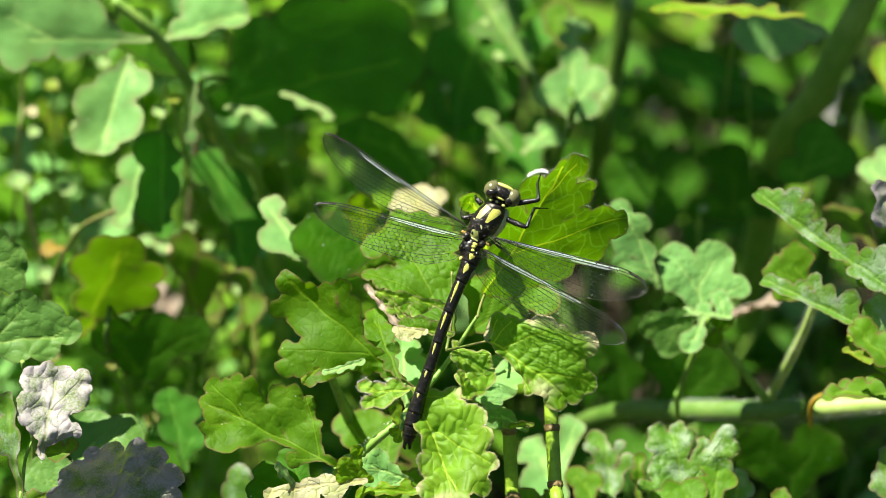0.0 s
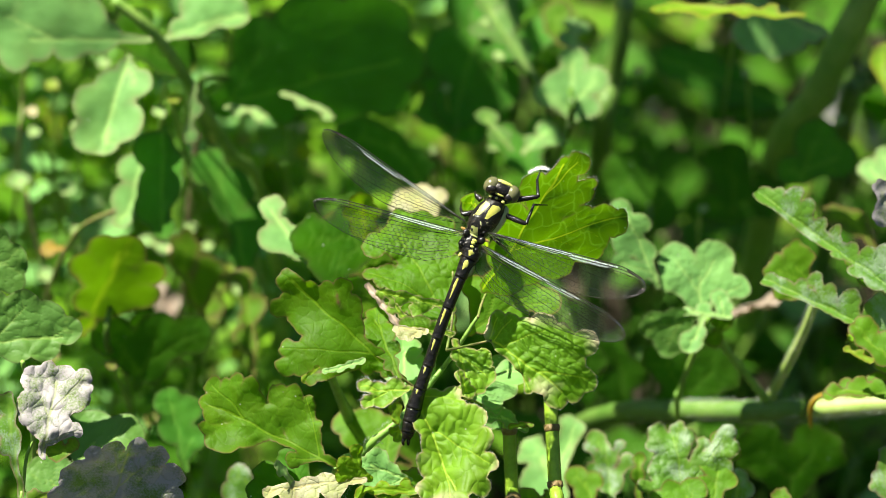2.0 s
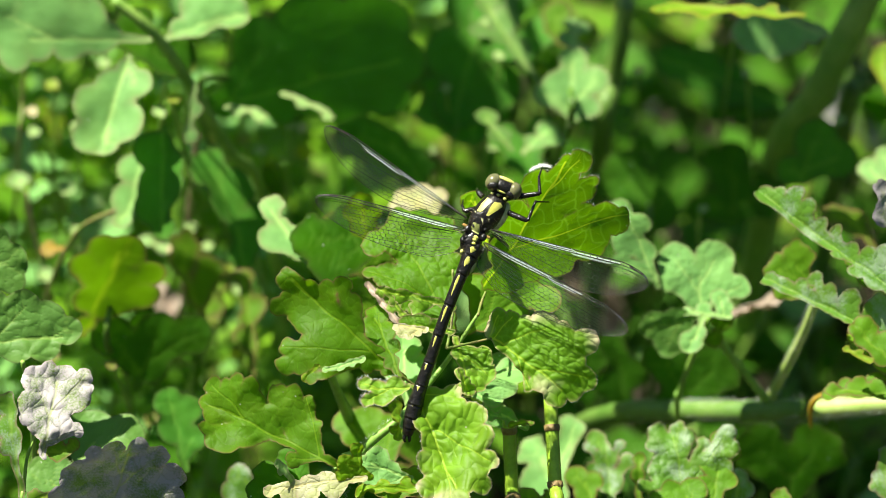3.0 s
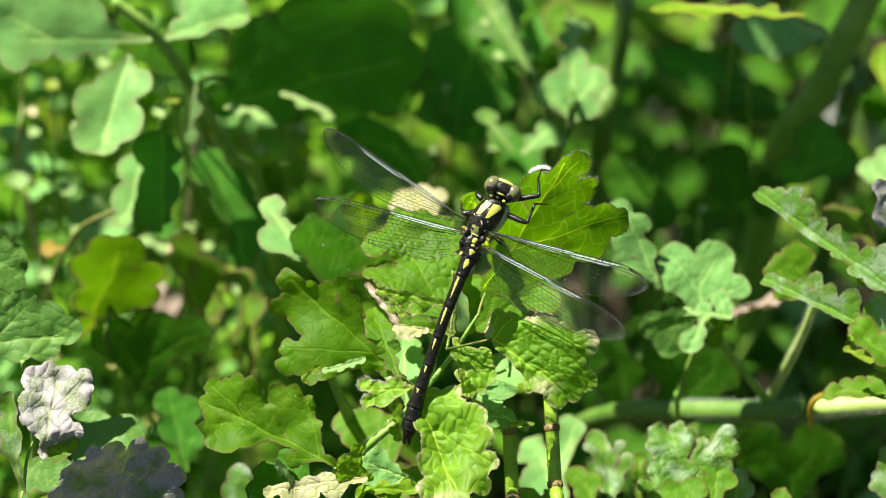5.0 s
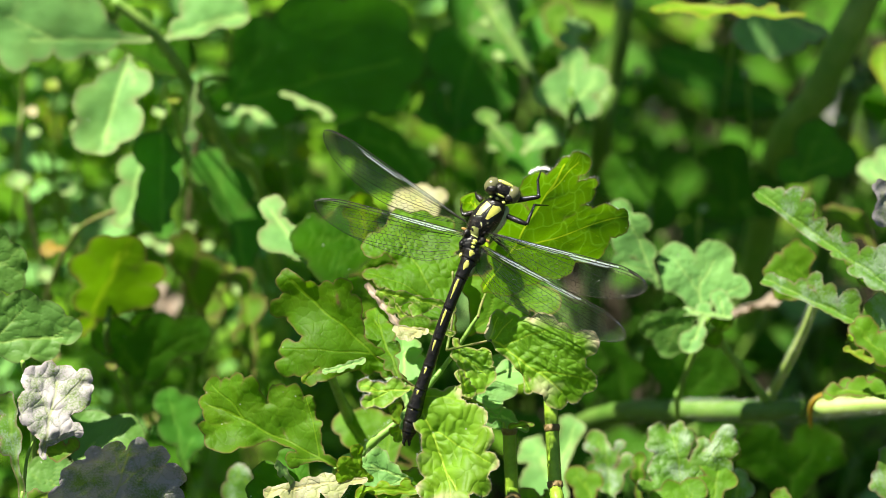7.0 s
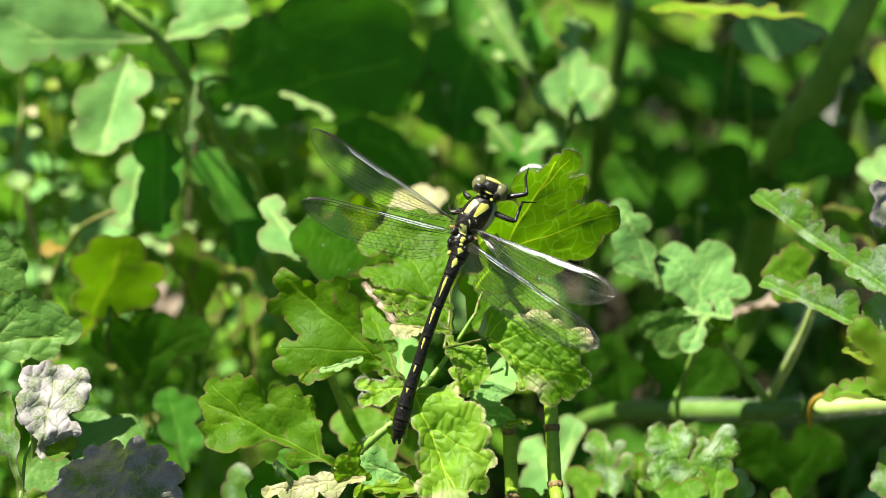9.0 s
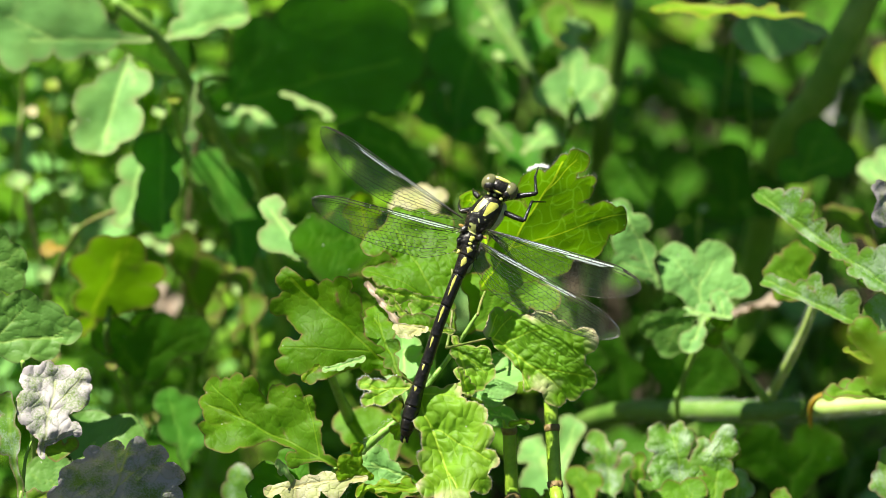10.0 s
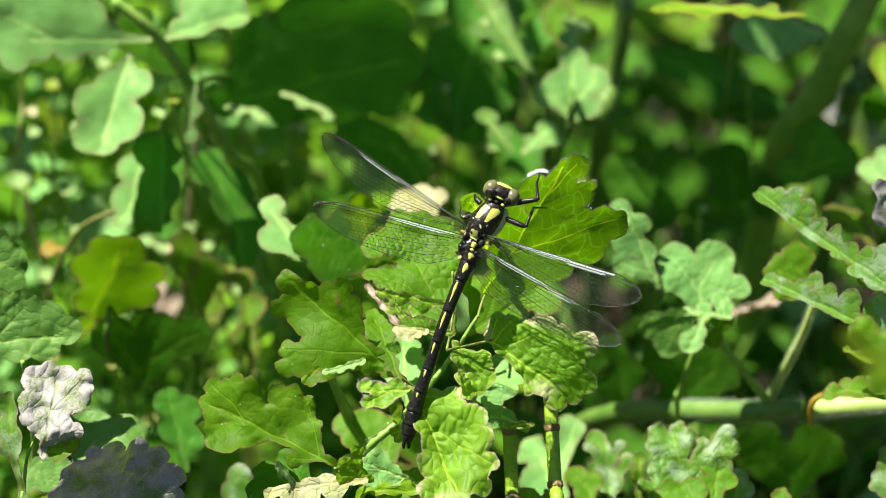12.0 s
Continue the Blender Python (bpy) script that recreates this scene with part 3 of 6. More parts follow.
leaf(perch_plant, (-8.1, -13.7, 11.0), 37, 20, 0, [(0.2, 9.7, 0.45), (0.2, 6.6, 0.5), (0.2, 3.2, 0.5)], DEAD, 37, teeth=False, cell=0.18, label="pinkish grey strip of a withered leaf")
leaf(perch_plant, (-7.3, -12.1, 8.0), 38, 0, 0, [(-0.2, 3.7, 1.0), (-0.9, 2.2, 1.0)], DRYTIP, 38, teeth=False, cell=0.18)
leaf(perch_plant, (-7.7, -32.2, 2.0), 167, 0, 0, [(0.0, 1.6, 0.8), (0.9, 0.7, 0.9)], YOUNG, 39, teeth=False, cell=0.18)
leaf(perch_plant, (15.0, -32.7, 14.0), 57, 25, 0, [(0.4, 4.5, 1.5), (-1.4, 6.6, 1.2), (-0.3, 2.9, 1.2)], PALE, 40, teeth=False, cell=0.24)
leaf(perch_plant, (12.4, -32.1, 13.0), -77, 30, 0, [(-0.1, 2.1, 0.8), (0.4, 3.6, 0.6)], FRESH, 41, teeth=False, cell=0.24)
leaf(perch_plant, (-8.0, -23.0, 4.5), 18, 38, 0, [(0.9, 15.1, 2.5), (-1.5, 13.3, 1.6), (-0.1, 10.4, 3.1), (-0.2, 6.5, 2.5), (-0.4, 3.2, 1.5)], BLADE, 201, teeth=False, cell=0.18, pucker=0.05, wave=1.2, label="sunlit side lobe of a leaf")
leaf(perch_plant, (-6.9, -32.5, -1.0), 16, 10, 20, [(-0.4, 3.9, 0.9), (-0.3, 2.5, 1.0), (-0.8, 3.1, 0.9)], YOUNG, 203, teeth=False, cell=0.18)
leaf(perch_plant, (-6.7, -33.5, -1.5), 1, -15, 30, [(-0.0, 3.9, 0.9), (-0.3, 2.5, 1.0)], PALE, 204, teeth=False, cell=0.18)
leaf(perch_plant, (3.1, -22.1, 2), -161, -5, 20, [(-0.3, 2.1, 1.0), (-0.3, 3.7, 1.4)], DRYTIP, 205, teeth=False, cell=0.18, fold=0.3)

low_plant = plant_base('celandine_plant', -23.1, -42.2, 20.0, 'small celandine plant with a broad two-lobed leaf', category='plant')
leaf_d = leaf(low_plant, (-18.6, -39.1, 4.0), 62, 17, 0, [(3.1, 27.7, 1.7), (4.0, 25.6, 1.1), (5.1, 24.0, 1.5), (5.4, 21.2, 1.7), (0.5, 27.4, 1.4), (1.3, 23.8, 3.2), (2.4, 19.7, 3.2), (1.6, 17.0, 2.6), (-4.6, 24.6, 1.6), (-6.2, 22.6, 1.6), (-4.4, 20.4, 3.2), (-2.8, 18.0, 2.6), (-0.9, 15.7, 1.3), (6.3, 15.7, 2.2), (7.4, 13.7, 1.9), (7.6, 10.4, 1.4), (4.7, 7.6, 1.3), (4.6, 12.3, 3.2), (2.0, 8.6, 2.4), (-0.9, 6.4, 1.3), (-2.7, 7.7, 1.5), (-1.6, 24.7, 2.2), (2.9, 16.0, 2.2)], BLADE, 42, fold=0.5, cell=0.18, wave=2.4, lip=-0.3, teeth=False, pucker=0.03)
leaf(low_plant, (-22.9, -45.2, 14.0), 59, 20, 0, [(-0.6, 9.3, 3.9), (3.5, 7.0, 3.6), (-4.2, 9.5, 3.1)], SHADELEAF, 43, cell=0.45)
stem(low_plant, [(-15.6, -104.1, 60.0), (-14.7, -43.8, 12.0), (-19.6, -39.3, 4.0)], 0.8, STEM)
stem(low_plant, [(-15.8, -39.5, 70), (-19.6, -27.6, 45), (-22.1, -21.0, 38), (-23.6, -16.8, 36)], 2.2, STEM, name='stalk', taper=0.4)
stem(low_plant, [(-10.5, -44.4, 80), (-17.7, -31.2, 55), (-20.7, -24.4, 46)], 2.0, STEM, name='stalk', taper=0.4)
leaf(low_plant, (-49.9, -42.8, 70), 13, 5, 0, [(-0.5, 13.6, 3.0), (3.0, 11.5, 2.8), (-0.4, 8.7, 3.5), (2.3, 5.6, 2.8)], MIDLEAF, 210, teeth=False, cell=0.6, wave=1.0)
leaf(low_plant, (-34.1, -49.8, 60), 32, -8, 0, [(-1.0, 7.9, 2.5), (-3.4, 6.1, 2.5), (-0.8, 5.1, 2.2)], GREYGREEN, 211, teeth=False, cell=0.6, wave=1.0, label="grey withered leaf")

mildew_plant = plant_base('celandine_plant', -72.3, -45.8, -5.0, 'celandine plant with grey mildewed leaves', category='plant')
leaf_w = leaf(mildew_plant, (-71.0, -36.3, -6), -10, 10, 0, [(-4.1, 13.3, 2.4), (-1.7, 15.2, 1.5), (1.2, 14.3, 2.4), (4.6, 14.9, 1.6), (0.2, 10.8, 3.8), (-3.1, 8.6, 3.0), (4.0, 10.8, 2.6), (-1.5, 5.4, 2.4), (1.9, 5.8, 2.4), (5.2, 5.3, 1.3), (-4.1, 6.1, 1.4), (5.4, 12.8, 1.4)], MILDEW, 44, teeth=False, cell=0.2, fold=0.12, wave=2.2, bulla=2.2, pucker=0.11, lip=-0.5, label="leaf coated with pale mildew")
leaf(mildew_plant, (-71.4, -35.9, -4.0), -90, 20, 0, [(0.0, 2.5, 2.6), (-1.0, 5.5, 1.6)], FRESH, 45, cell=0.45)
leaf(mildew_plant, (-60.2, -49.3, -6), -18, -34, 0, [(-5.4, 15.1, 2.0), (-2.7, 17.0, 2.0), (1.5, 17.8, 2.0), (5.0, 17.4, 2.2), (8.5, 14.6, 2.4), (-5.7, 9.3, 4.6), (-0.8, 10.3, 5.7), (4.0, 11.4, 4.6), (-8.3, 4.6, 3.1), (9.5, 10.3, 2.4)], MILDEW, 46, teeth=False, cell=0.2, fold=0.04, wave=1.3, bulla=2.2, pucker=0.05, label="shaded leaf with grey mildew")
leaf(mildew_plant, (-74.9, -43.9, -4.0), 8, -10, -20, [(-0.9, 16.4, 2.6), (-0.3, 9.2, 2.8), (-0.9, 12.3, 2.8)], GREYGREEN, 47, cell=0.45)
leaf(mildew_plant, (-75.2, -45.8, -6.0), -66, 0, 0, [(-0.2, 3.3, 2.2), (0.2, 5.9, 1.2)], DRYTIP, 48, cell=0.45)
stem(mildew_plant, [(-78.8, -112.2, 40.0), (-75.3, -51.2, 0.0), (-74.5, -42.0, -3.0), (-73.7, -36.0, -3.0), (-70.6, -29.5, -2.0)], 0.7, STEM)

left_plant = plant_base('celandine_plant', -78.8, -21.9, 30.0, 'celandine plant with broad soft green leaves', category='plant')
leaf(left_plant, (-86.3, -17.5, 22), -84, 12, 0, [(-1.1, 17.6, 2.7), (-3.7, 14.4, 3.1), (-5.3, 9.8, 3.7), (1.3, 12.9, 3.3), (-0.2, 8.3, 4.4), (-4.8, 4.1, 4.7)], BLUISH, 49, teeth=False, cell=0.3, pucker=0.12, bulla=2.6, wave=1.2, fold=0.2)
leaf(left_plant, (-88.7, -8.3, 34), -48, -4, 0, [(0.7, 9.5, 4.0), (-3.9, 9.9, 3.6), (4.0, 8.0, 2.5), (-0.3, 6.0, 4.2)], BLUISH, 206, teeth=False, cell=0.3, pucker=0.03)
leaf(left_plant, (-71.2, -45.7, 26.0), -31, 25, 0, [(-1.4, 13.6, 5.7), (3.5, 16.6, 4.4), (-2.7, 2.3, 5.2), (9.4, 12.2, 4.2)], BLUISH, 50, cell=0.4, teeth=False)
stem(left_plant, [(-82.5, -120.7, 100.0), (-76.7, -38.0, 40.0), (-76.6, -20.5, 18.0)], 1.1, STEM)

right_plant = plant_base('celandine_plant', 50.3, -28.0, 55.0, 'celandine plant with rounded pale green leaflets', category='plant')
leaf(right_plant, (50.3, -13.7, 73), 1, 3, 0, [(-4.5, 11.4, 3.8), (2.9, 11.6, 4.0), (7.5, 6.2, 2.4), (0.1, 5.9, 4.2), (-5.9, 7.8, 2.4), (4.5, 7.1, 2.9)], PALE, 51, cell=0.4, teeth=False, wave=1.0, fold=0.08)
leaf(right_plant, (42.0, -7.1, 72), 24, -6, 0, [(-0.9, 16.3, 2.5), (1.4, 12.6, 2.3), (-1.9, 10.6, 3.3), (0.4, 7.1, 2.2), (-4.7, 7.0, 2.2), (-1.4, 3.7, 1.8)], PALE, 52, cell=0.4, teeth=False, wave=1.0)
leaf(right_plant, (48.8, -13.1, 70), 116, -14, 0, [(1.6, 7.5, 3.1), (0.4, 3.8, 3.3), (-2.6, 6.6, 3.0), (-2.4, 2.8, 2.0)], BLUISH, 53, cell=0.4, teeth=False, wave=1.0)
leaf(right_plant, (50.6, -13.1, 69), 161, 30, 0, [(0.7, 6.1, 2.4), (-0.1, 3.7, 1.7)], PALE, 54, cell=0.4, teeth=False, wave=1.0)
leaf(right_plant, (55.6, -13.1, 69), 81, 30, 0, [(0.1, 8.4, 1.1), (1.1, 5.1, 1.5), (3.7, 2.4, 1.9), (1.8, 0.8, 1.5)], PALE, 55, cell=0.4, teeth=False, wave=1.0)
leaf(right_plant, (55.3, -10.9, 74), 164, -15, 0, [(-0.2, 3.3, 2.2), (0.2, 7.2, 1.9)], FRESH, 212, cell=0.4, teeth=False, wave=1.0)
leaf(right_plant, (35.0, -2.7, 76), -113, 20, 0, [(0.2, 2.5, 1.8), (0.6, 6.2, 1.6), (0.1, 9.6, 1.4)], PALE, 213, cell=0.4, teeth=False, wave=1.0)
stem(right_plant, [(51.8, -106.9, 178.0), (47.0, -36.2, 96.0), (46.8, -29.0, 86.0), (49.0, -21.0, 78.0), (52.1, -13.1, 73.0)], 1.3, STEM)
stem(right_plant, [(64.7, -30.4, 88.0), (54.6, -18.2, 80.0), (51.5, -15.4, 74.0)], 1.8, STEM, name='stalk')

creeping_stem = plant_base('creeping_stem', 56.0, -30.3, 60.0, 'thick hairy pale green creeping stem', category='stem')
# One stem in two greens: its shade and sunlight are in the colours.
stem(creeping_stem, [(24.9, -41.4, 175), (31.7, -35.9, 140), (39.0, -33.2, 115), (49.8, -32.7, 102), (59.4, -32.4, 92), (71.2, -31.8, 85)], 4.3, MIDSTEM, taper=1.0, label='hairy lying stem, darker green for its shade')
stem(creeping_stem, [(73.5, -31.7, 85.0), (82.0, -30.9, 81.0), (92.8, -30.0, 78.0)], 4.0, LITSTEM, taper=1.0, label='hairy lying stem, paler green for its sunlight')
stem(creeping_stem, [(65.2, -30.1, 92.0), (67.3, -23.8, 80.0), (70.1, -16.4, 70.0), (72.4, -8.7, 62.0)], 2.1, LITSTEM, name='stalk')

edge_plant = plant_base('celandine_plant', 78.0, -21.6, 20.0, 'celandine plant with narrow lobed grey-green leaves', category='plant')
leaf(edge_plant, (85.7, -9.4, 34.0), 50, 24, 0, [(0.4, 33.6, 0.8), (1.5, 31.1, 1.5), (2.5, 28.3, 1.7), (2.1, 24.8, 1.7), (1.4, 21.0, 1.4), (2.2, 17.9, 1.1), (0.4, 13.5, 1.8), (0.9, 9.3, 2.6), (2.6, 6.2, 3.6), (-0.0, 27.2, 0.8), (-0.7, 20.7, 1.0), (-1.3, 14.9, 1.4), (-2.3, 10.1, 1.7), (-1.1, 6.4, 2.4)], GREYGREEN, 56, cell=0.22, teeth=False, fold=0.8, wave=0.9, pucker=0.03, label="folded narrow lobed leaf with a pale bloom")
leaf(edge_plant, (85.3, 2.2, 30.0), 31, -10, 20, [(0.7, 9.9, 2.3), (-0.9, 5.8, 3.2)], MILDEW, 57, cell=0.5)
leaf(edge_plant, (87.1, -18.8, 36.0), 61, 22, 0, [(0.1, 29.7, 0.6), (0.5, 27.0, 1.0), (1.7, 24.0, 1.2), (3.3, 22.1, 1.5), (1.9, 18.5, 1.8), (2.4, 14.3, 2.2), (3.0, 8.6, 2.9), (-0.2, 24.8, 0.9), (0.0, 20.2, 1.3), (-0.1, 15.3, 1.4), (-0.6, 10.3, 1.9)], GREYGREEN, 58, cell=0.24, teeth=False, fold=0.75, wave=0.9, pucker=0.03)
leaf(edge_plant, (71.9, -10.7, 56.0), 31, 0, 0, [(-3.2, 9.5, 3.3), (0.8, 9.4, 3.9), (-3.9, 6.1, 3.1)], FRESH, 59, cell=0.45)
leaf(edge_plant, (85.5, -22.9, 32.0), 46, 20, 0, [(0.6, 10.5, 3.6), (0.5, 5.8, 4.2)], FRESH, 60, cell=0.45)
leaf(edge_plant, (87.9, -27.2, 34.0), 86, 30, 0, [(-0.0, 14.9, 2.1), (1.4, 10.5, 2.5), (1.0, 6.8, 2.7)], FRESH, 61, cell=0.45)
leaf(edge_plant, (79.0, -20.8, 30.0), 62, 20, 0, [(0.0, 4.7, 1.0), (0.2, 2.4, 1.2)], YOUNG, 62, cell=0.45)
stem(edge_plant, [(93.0, -102.9, 144.0), (87.9, -34.4, 54.0), (85.7, -12.5, 34.0), (84.5, 2.2, 32.0)], 1.3, STEM)
leaf(edge_plant, (87.0, -12.5, 36), 29, 40, 0, [(-1.6, 15.4, 2.9), (-0.7, 11.4, 3.6), (3.1, 12.4, 3.9), (0.9, 16.8, 1.7)], FRESH, 207, teeth=False, cell=0.4, wave=1.2, fold=0.2)
leaf(edge_plant, (88.5, -27.4, 40), 86, 35, 0, [(0.1, 15.9, 1.6), (1.6, 13.2, 1.6), (0.5, 10.6, 2.1), (2.0, 7.4, 2.3), (1.0, 4.2, 2.6)], FRESH, 208, teeth=False, cell=0.4, wave=1.0, fold=0.2)
leaf(edge_plant, (88.3, -25.2, 38), 42, 38, 0, [(0.2, 14.9, 2.4), (1.1, 11.4, 3.6), (0.6, 6.5, 3.8)], YOUNG, 209, teeth=False, cell=0.4, wave=1.2, fold=0.15)

front_plant = plant_base('celandine_plant', 43.7, -47.1, 15.0, 'celandine plant with a whitish mildewed leaf at the edge', category='plant')
leaf(front_plant, (46.3, -52.0, 42.0), 9, 12, 0, [(-2.7, 18.4, 2.2), (-4.2, 16.5, 1.5), (1.1, 18.9, 1.5), (2.4, 17.0, 1.8), (-0.5, 15.4, 3.4), (-1.8, 11.1, 4.1), (5.2, 15.0, 1.3), (4.7, 11.1, 2.5), (9.5, 15.9, 1.9), (9.9, 13.1, 1.9), (7.6, 9.6, 2.5), (-7.1, 8.8, 1.5), (3.2, 6.0, 3.6), (-4.2, 7.2, 2.9)], GREYGREEN, 63, cell=0.22, wave=3.0, pucker=0.07, lip=-0.4, fold=0.2, teeth=False)
leaf(front_plant, (32.7, -53.2, 60.0), 5, 12, 0, [(-1.5, 17.2, 2.1), (-3.3, 15.6, 1.1), (3.0, 15.8, 1.1), (3.9, 12.4, 1.6), (-0.3, 13.3, 2.4), (0.3, 8.8, 2.8), (-2.9, 11.2, 1.6)], GREYGREEN, 64, cell=0.45, teeth=False)
leaf(front_plant, (29.9, -52.9, 56.0), 16, 15, 0, [(-1.4, 10.5, 2.4), (1.4, 8.8, 2.0), (-0.7, 7.1, 2.4)], FRESH, 65, cell=0.45, teeth=False)
leaf(front_plant, (37.2, -49.4, 52.0), -1, 0, 0, [(0.0, 9.5, 1.3), (-0.3, 6.5, 1.5)], FRESH, 66, cell=0.45, teeth=False)
leaf(front_plant, (55.3, -52.4, 48.0), -4, 10, 0, [(0.1, 9.2, 1.9), (1.5, 7.1, 1.9), (-1.3, 6.4, 1.7)], GREYGREEN, 67, cell=0.45, teeth=False)
leaf(front_plant, (24.0, -53.2, 79.0), 18, 20, 0, [(-1.2, 15.1, 3.9), (7.1, 17.3, 3.3), (-2.0, 8.0, 5.0)], PALE, 68, cell=0.8)
leaf(front_plant, (18.6, -52.7, 38.0), 13, 20, 0, [(-1.0, 6.8, 2.7), (3.1, 6.1, 2.1)], FRESH, 69, cell=0.45)
leaf(front_plant, (65.2, -51.9, 40.0), 12, 20, 0, [(-0.2, 5.8, 2.3)], FRESH, 70, cell=0.45)
leaf(front_plant, (86.2, -51.7, 38.0), 26, 10, 0, [(-0.0, 8.3, 3.3), (3.3, 13.7, 1.7)], GREYGREEN, 71, cell=0.45)
leaf(front_plant, (50.3, -48.6, 39), -11, 30, 0, [(-0.3, 14.7, 2.5), (1.6, 12.1, 1.9), (-0.6, 9.3, 3.2), (2.0, 6.4, 2.0), (-1.6, 3.3, 3.4)], FRESH, 214, cell=0.3, teeth=False, wave=1.4, pucker=0.04)
leaf(front_plant, (47.1, -49.5, 38), 23, 28, 0, [(-1.9, 6.1, 2.2), (1.5, 4.4, 2.9), (-4.9, 5.9, 1.8)], FRESH, 215, cell=0.3, teeth=False, wave=1.4, pucker=0.04)
stem(front_plant, [(51.6, -122.6, 114.0), (47.7, -59.8, 49.0), (47.3, -52.0, 42.0), (45.3, -43.4, 42.0)], 0.8, STEM)

shade_plant = plant_base('celandine_plant', -53.6, 16.6, 130.0, 'tall celandine plant with large drooping leaves', category='plant')
leaf(shade_plant, (-59.1, 42.3, 100.0), 90, -7, 0, [(4.0, 27.9, 6.8), (5.1, 21.1, 7.1), (4.0, 14.2, 5.7), (0.6, 9.1, 3.4), (-2.8, 27.4, 3.6), (-1.7, 16.5, 3.0), (-1.7, 22.2, 3.0)], PALE, 72, teeth=False, cell=0.9, wave=1.1, fold=0.04)
leaf(shade_plant, (-63.0, 38.6, 95.0), 165, 20, 0, [(2.4, 18.2, 3.9), (-1.0, 18.9, 2.7), (-2.2, 13.9, 5.0), (-3.2, 5.5, 3.4), (3.3, 12.2, 4.5), (0.5, 7.7, 4.5)], PALE, 73, teeth=False, cell=0.9, wave=1.0, fold=0.3)
leaf(shade_plant, (-56.6, 42.5, 105.0), -65, 30, 0, [(-3.5, 10.3, 5.0), (-1.2, 15.0, 4.1), (0.8, 17.0, 1.6), (-1.0, 4.2, 2.5), (-0.8, 7.9, 3.0)], PALE, 74, teeth=False, cell=0.9, wave=1.2)
leaf(shade_plant, (-59.3, 40.5, 110.0), -124, 0, 0, [(-1.0, 3.5, 5.8), (-1.0, -4.8, 5.8)], SHADELEAF, 75, cell=0.9, wave=0.6)
leaf(shade_plant, (-49.9, 33.1, 98.0), 174, 10, 30, [(-0.5, 4.6, 2.0), (-0.2, 10.0, 2.3)], PALE, 76, cell=0.9, wave=0.6)
leaf(shade_plant, (-56.3, 24.6, 100), 180, 16, -5, [(1.6, 5.3, 4.2), (0.3, 12.5, 4.7), (1.9, 17.2, 3.7), (0.0, 20.8, 2.6), (-1.3, 7.8, 3.3)], MIDLEAF, 77, teeth=False, cell=0.8, wave=0.6, fold=0.35)
leaf(shade_plant, (-59.8, 21.9, 104.0), 167, 20, 0, [(1.4, 6.6, 3.4), (1.0, 12.8, 3.4), (1.0, 17.2, 2.1)], PALE, 78, teeth=False, cell=0.9, wave=0.6)
stem(shade_plant, [(-35.1, -103.4, 420.0), (-37.9, 2.6, 180.0), (-45.3, 21.4, 130.0), (-56.6, 41.4, 105.0), (-66.5, 50.3, 100.0)], 2.8, STEM)

large_leaf_plant = plant_base('celandine_plant', -27.6, 29.7, 170.0, 'celandine plant with a very large dark green leaf', category='plant')
leaf(large_leaf_plant, (-51.2, 29.4, 140), -75, -25, 0, [(-10.3, 16.5, 6.9), (-11.9, 28.1, 8.8), (-7.7, 39.2, 8.8), (0.0, 43.2, 6.0), (2.4, 32.1, 8.2), (0.0, 22.9, 7.5), (-0.9, 12.0, 5.6), (7.5, 38.8, 4.8), (5.6, 16.4, 3.0), (-0.5, 5.7, 3.5), (7.4, 28.3, 3.8)], MIDLEAF, 79, teeth=False, cell=0.8, wave=0.35, fold=0.0, arch=0.02)
leaf(large_leaf_plant, (2.0, 23.5, 168), -11, 8, 0, [(-1.9, 30.3, 5.5), (-3.7, 19.4, 6.3), (5.0, 24.1, 5.2), (-0.4, 8.6, 5.9), (7.0, 34.3, 4.6), (7.6, 13.7, 5.2)], MIDLEAF, 216, teeth=False, cell=0.8, wave=0.6, fold=0.05, arch=0.02)
leaf(large_leaf_plant, (-33.6, 32.6, 132.0), -117, 40, 0, [(0.3, 4.8, 1.9), (0.7, 11.0, 1.7)], PALE, 80, cell=0.9, wave=0.6)
leaf(large_leaf_plant, (-45.7, 29.9, 138.0), -99, 40, 0, [(0.4, 2.5, 1.9), (1.2, 7.5, 1.9)], PALE, 81, cell=0.9, wave=0.6)
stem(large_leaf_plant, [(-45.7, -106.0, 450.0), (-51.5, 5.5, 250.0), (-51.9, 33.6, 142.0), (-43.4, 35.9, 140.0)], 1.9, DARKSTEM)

middle_plant = plant_base('celandine_plant', 14.5, 23.8, 180.0, 'celandine plant with shaded lobed leaves', category='plant')
# Pale and bluish lobes added where sun patches lie on the leaves behind.
leaf(middle_plant, (20.6, 35.1, 150), 31, 24, 6, [(0.9, 22.7, 2.8), (1.8, 17.0, 3.4), (-4.5, 17.5, 2.0), (0.7, 9.4, 2.8), (6.2, 21.8, 1.8)], BLUISH, 230, teeth=False, cell=0.8, wave=0.6)
leaf(middle_plant, (27.0, 38.3, 140), -5, 45, 12, [(0.5, 14.4, 2.9), (-1.2, 8.7, 2.3), (2.1, 6.1, 1.7)], PALE, 231, teeth=False, cell=0.8, wave=0.6)
leaf(middle_plant, (16.7, 20.2, 132), -32, 45, 12, [(0.4, 9.9, 2.8), (4.0, 8.6, 1.8), (0.0, 4.7, 2.3)], PALE, 232, teeth=False, cell=0.8, wave=0.6)
leaf(middle_plant, (14.3, 20.9, 134), 32, 42, 12, [(0.4, 10.2, 2.5), (-0.1, 4.3, 2.5)], BLUISH, 233, teeth=False, cell=0.8, wave=0.6)
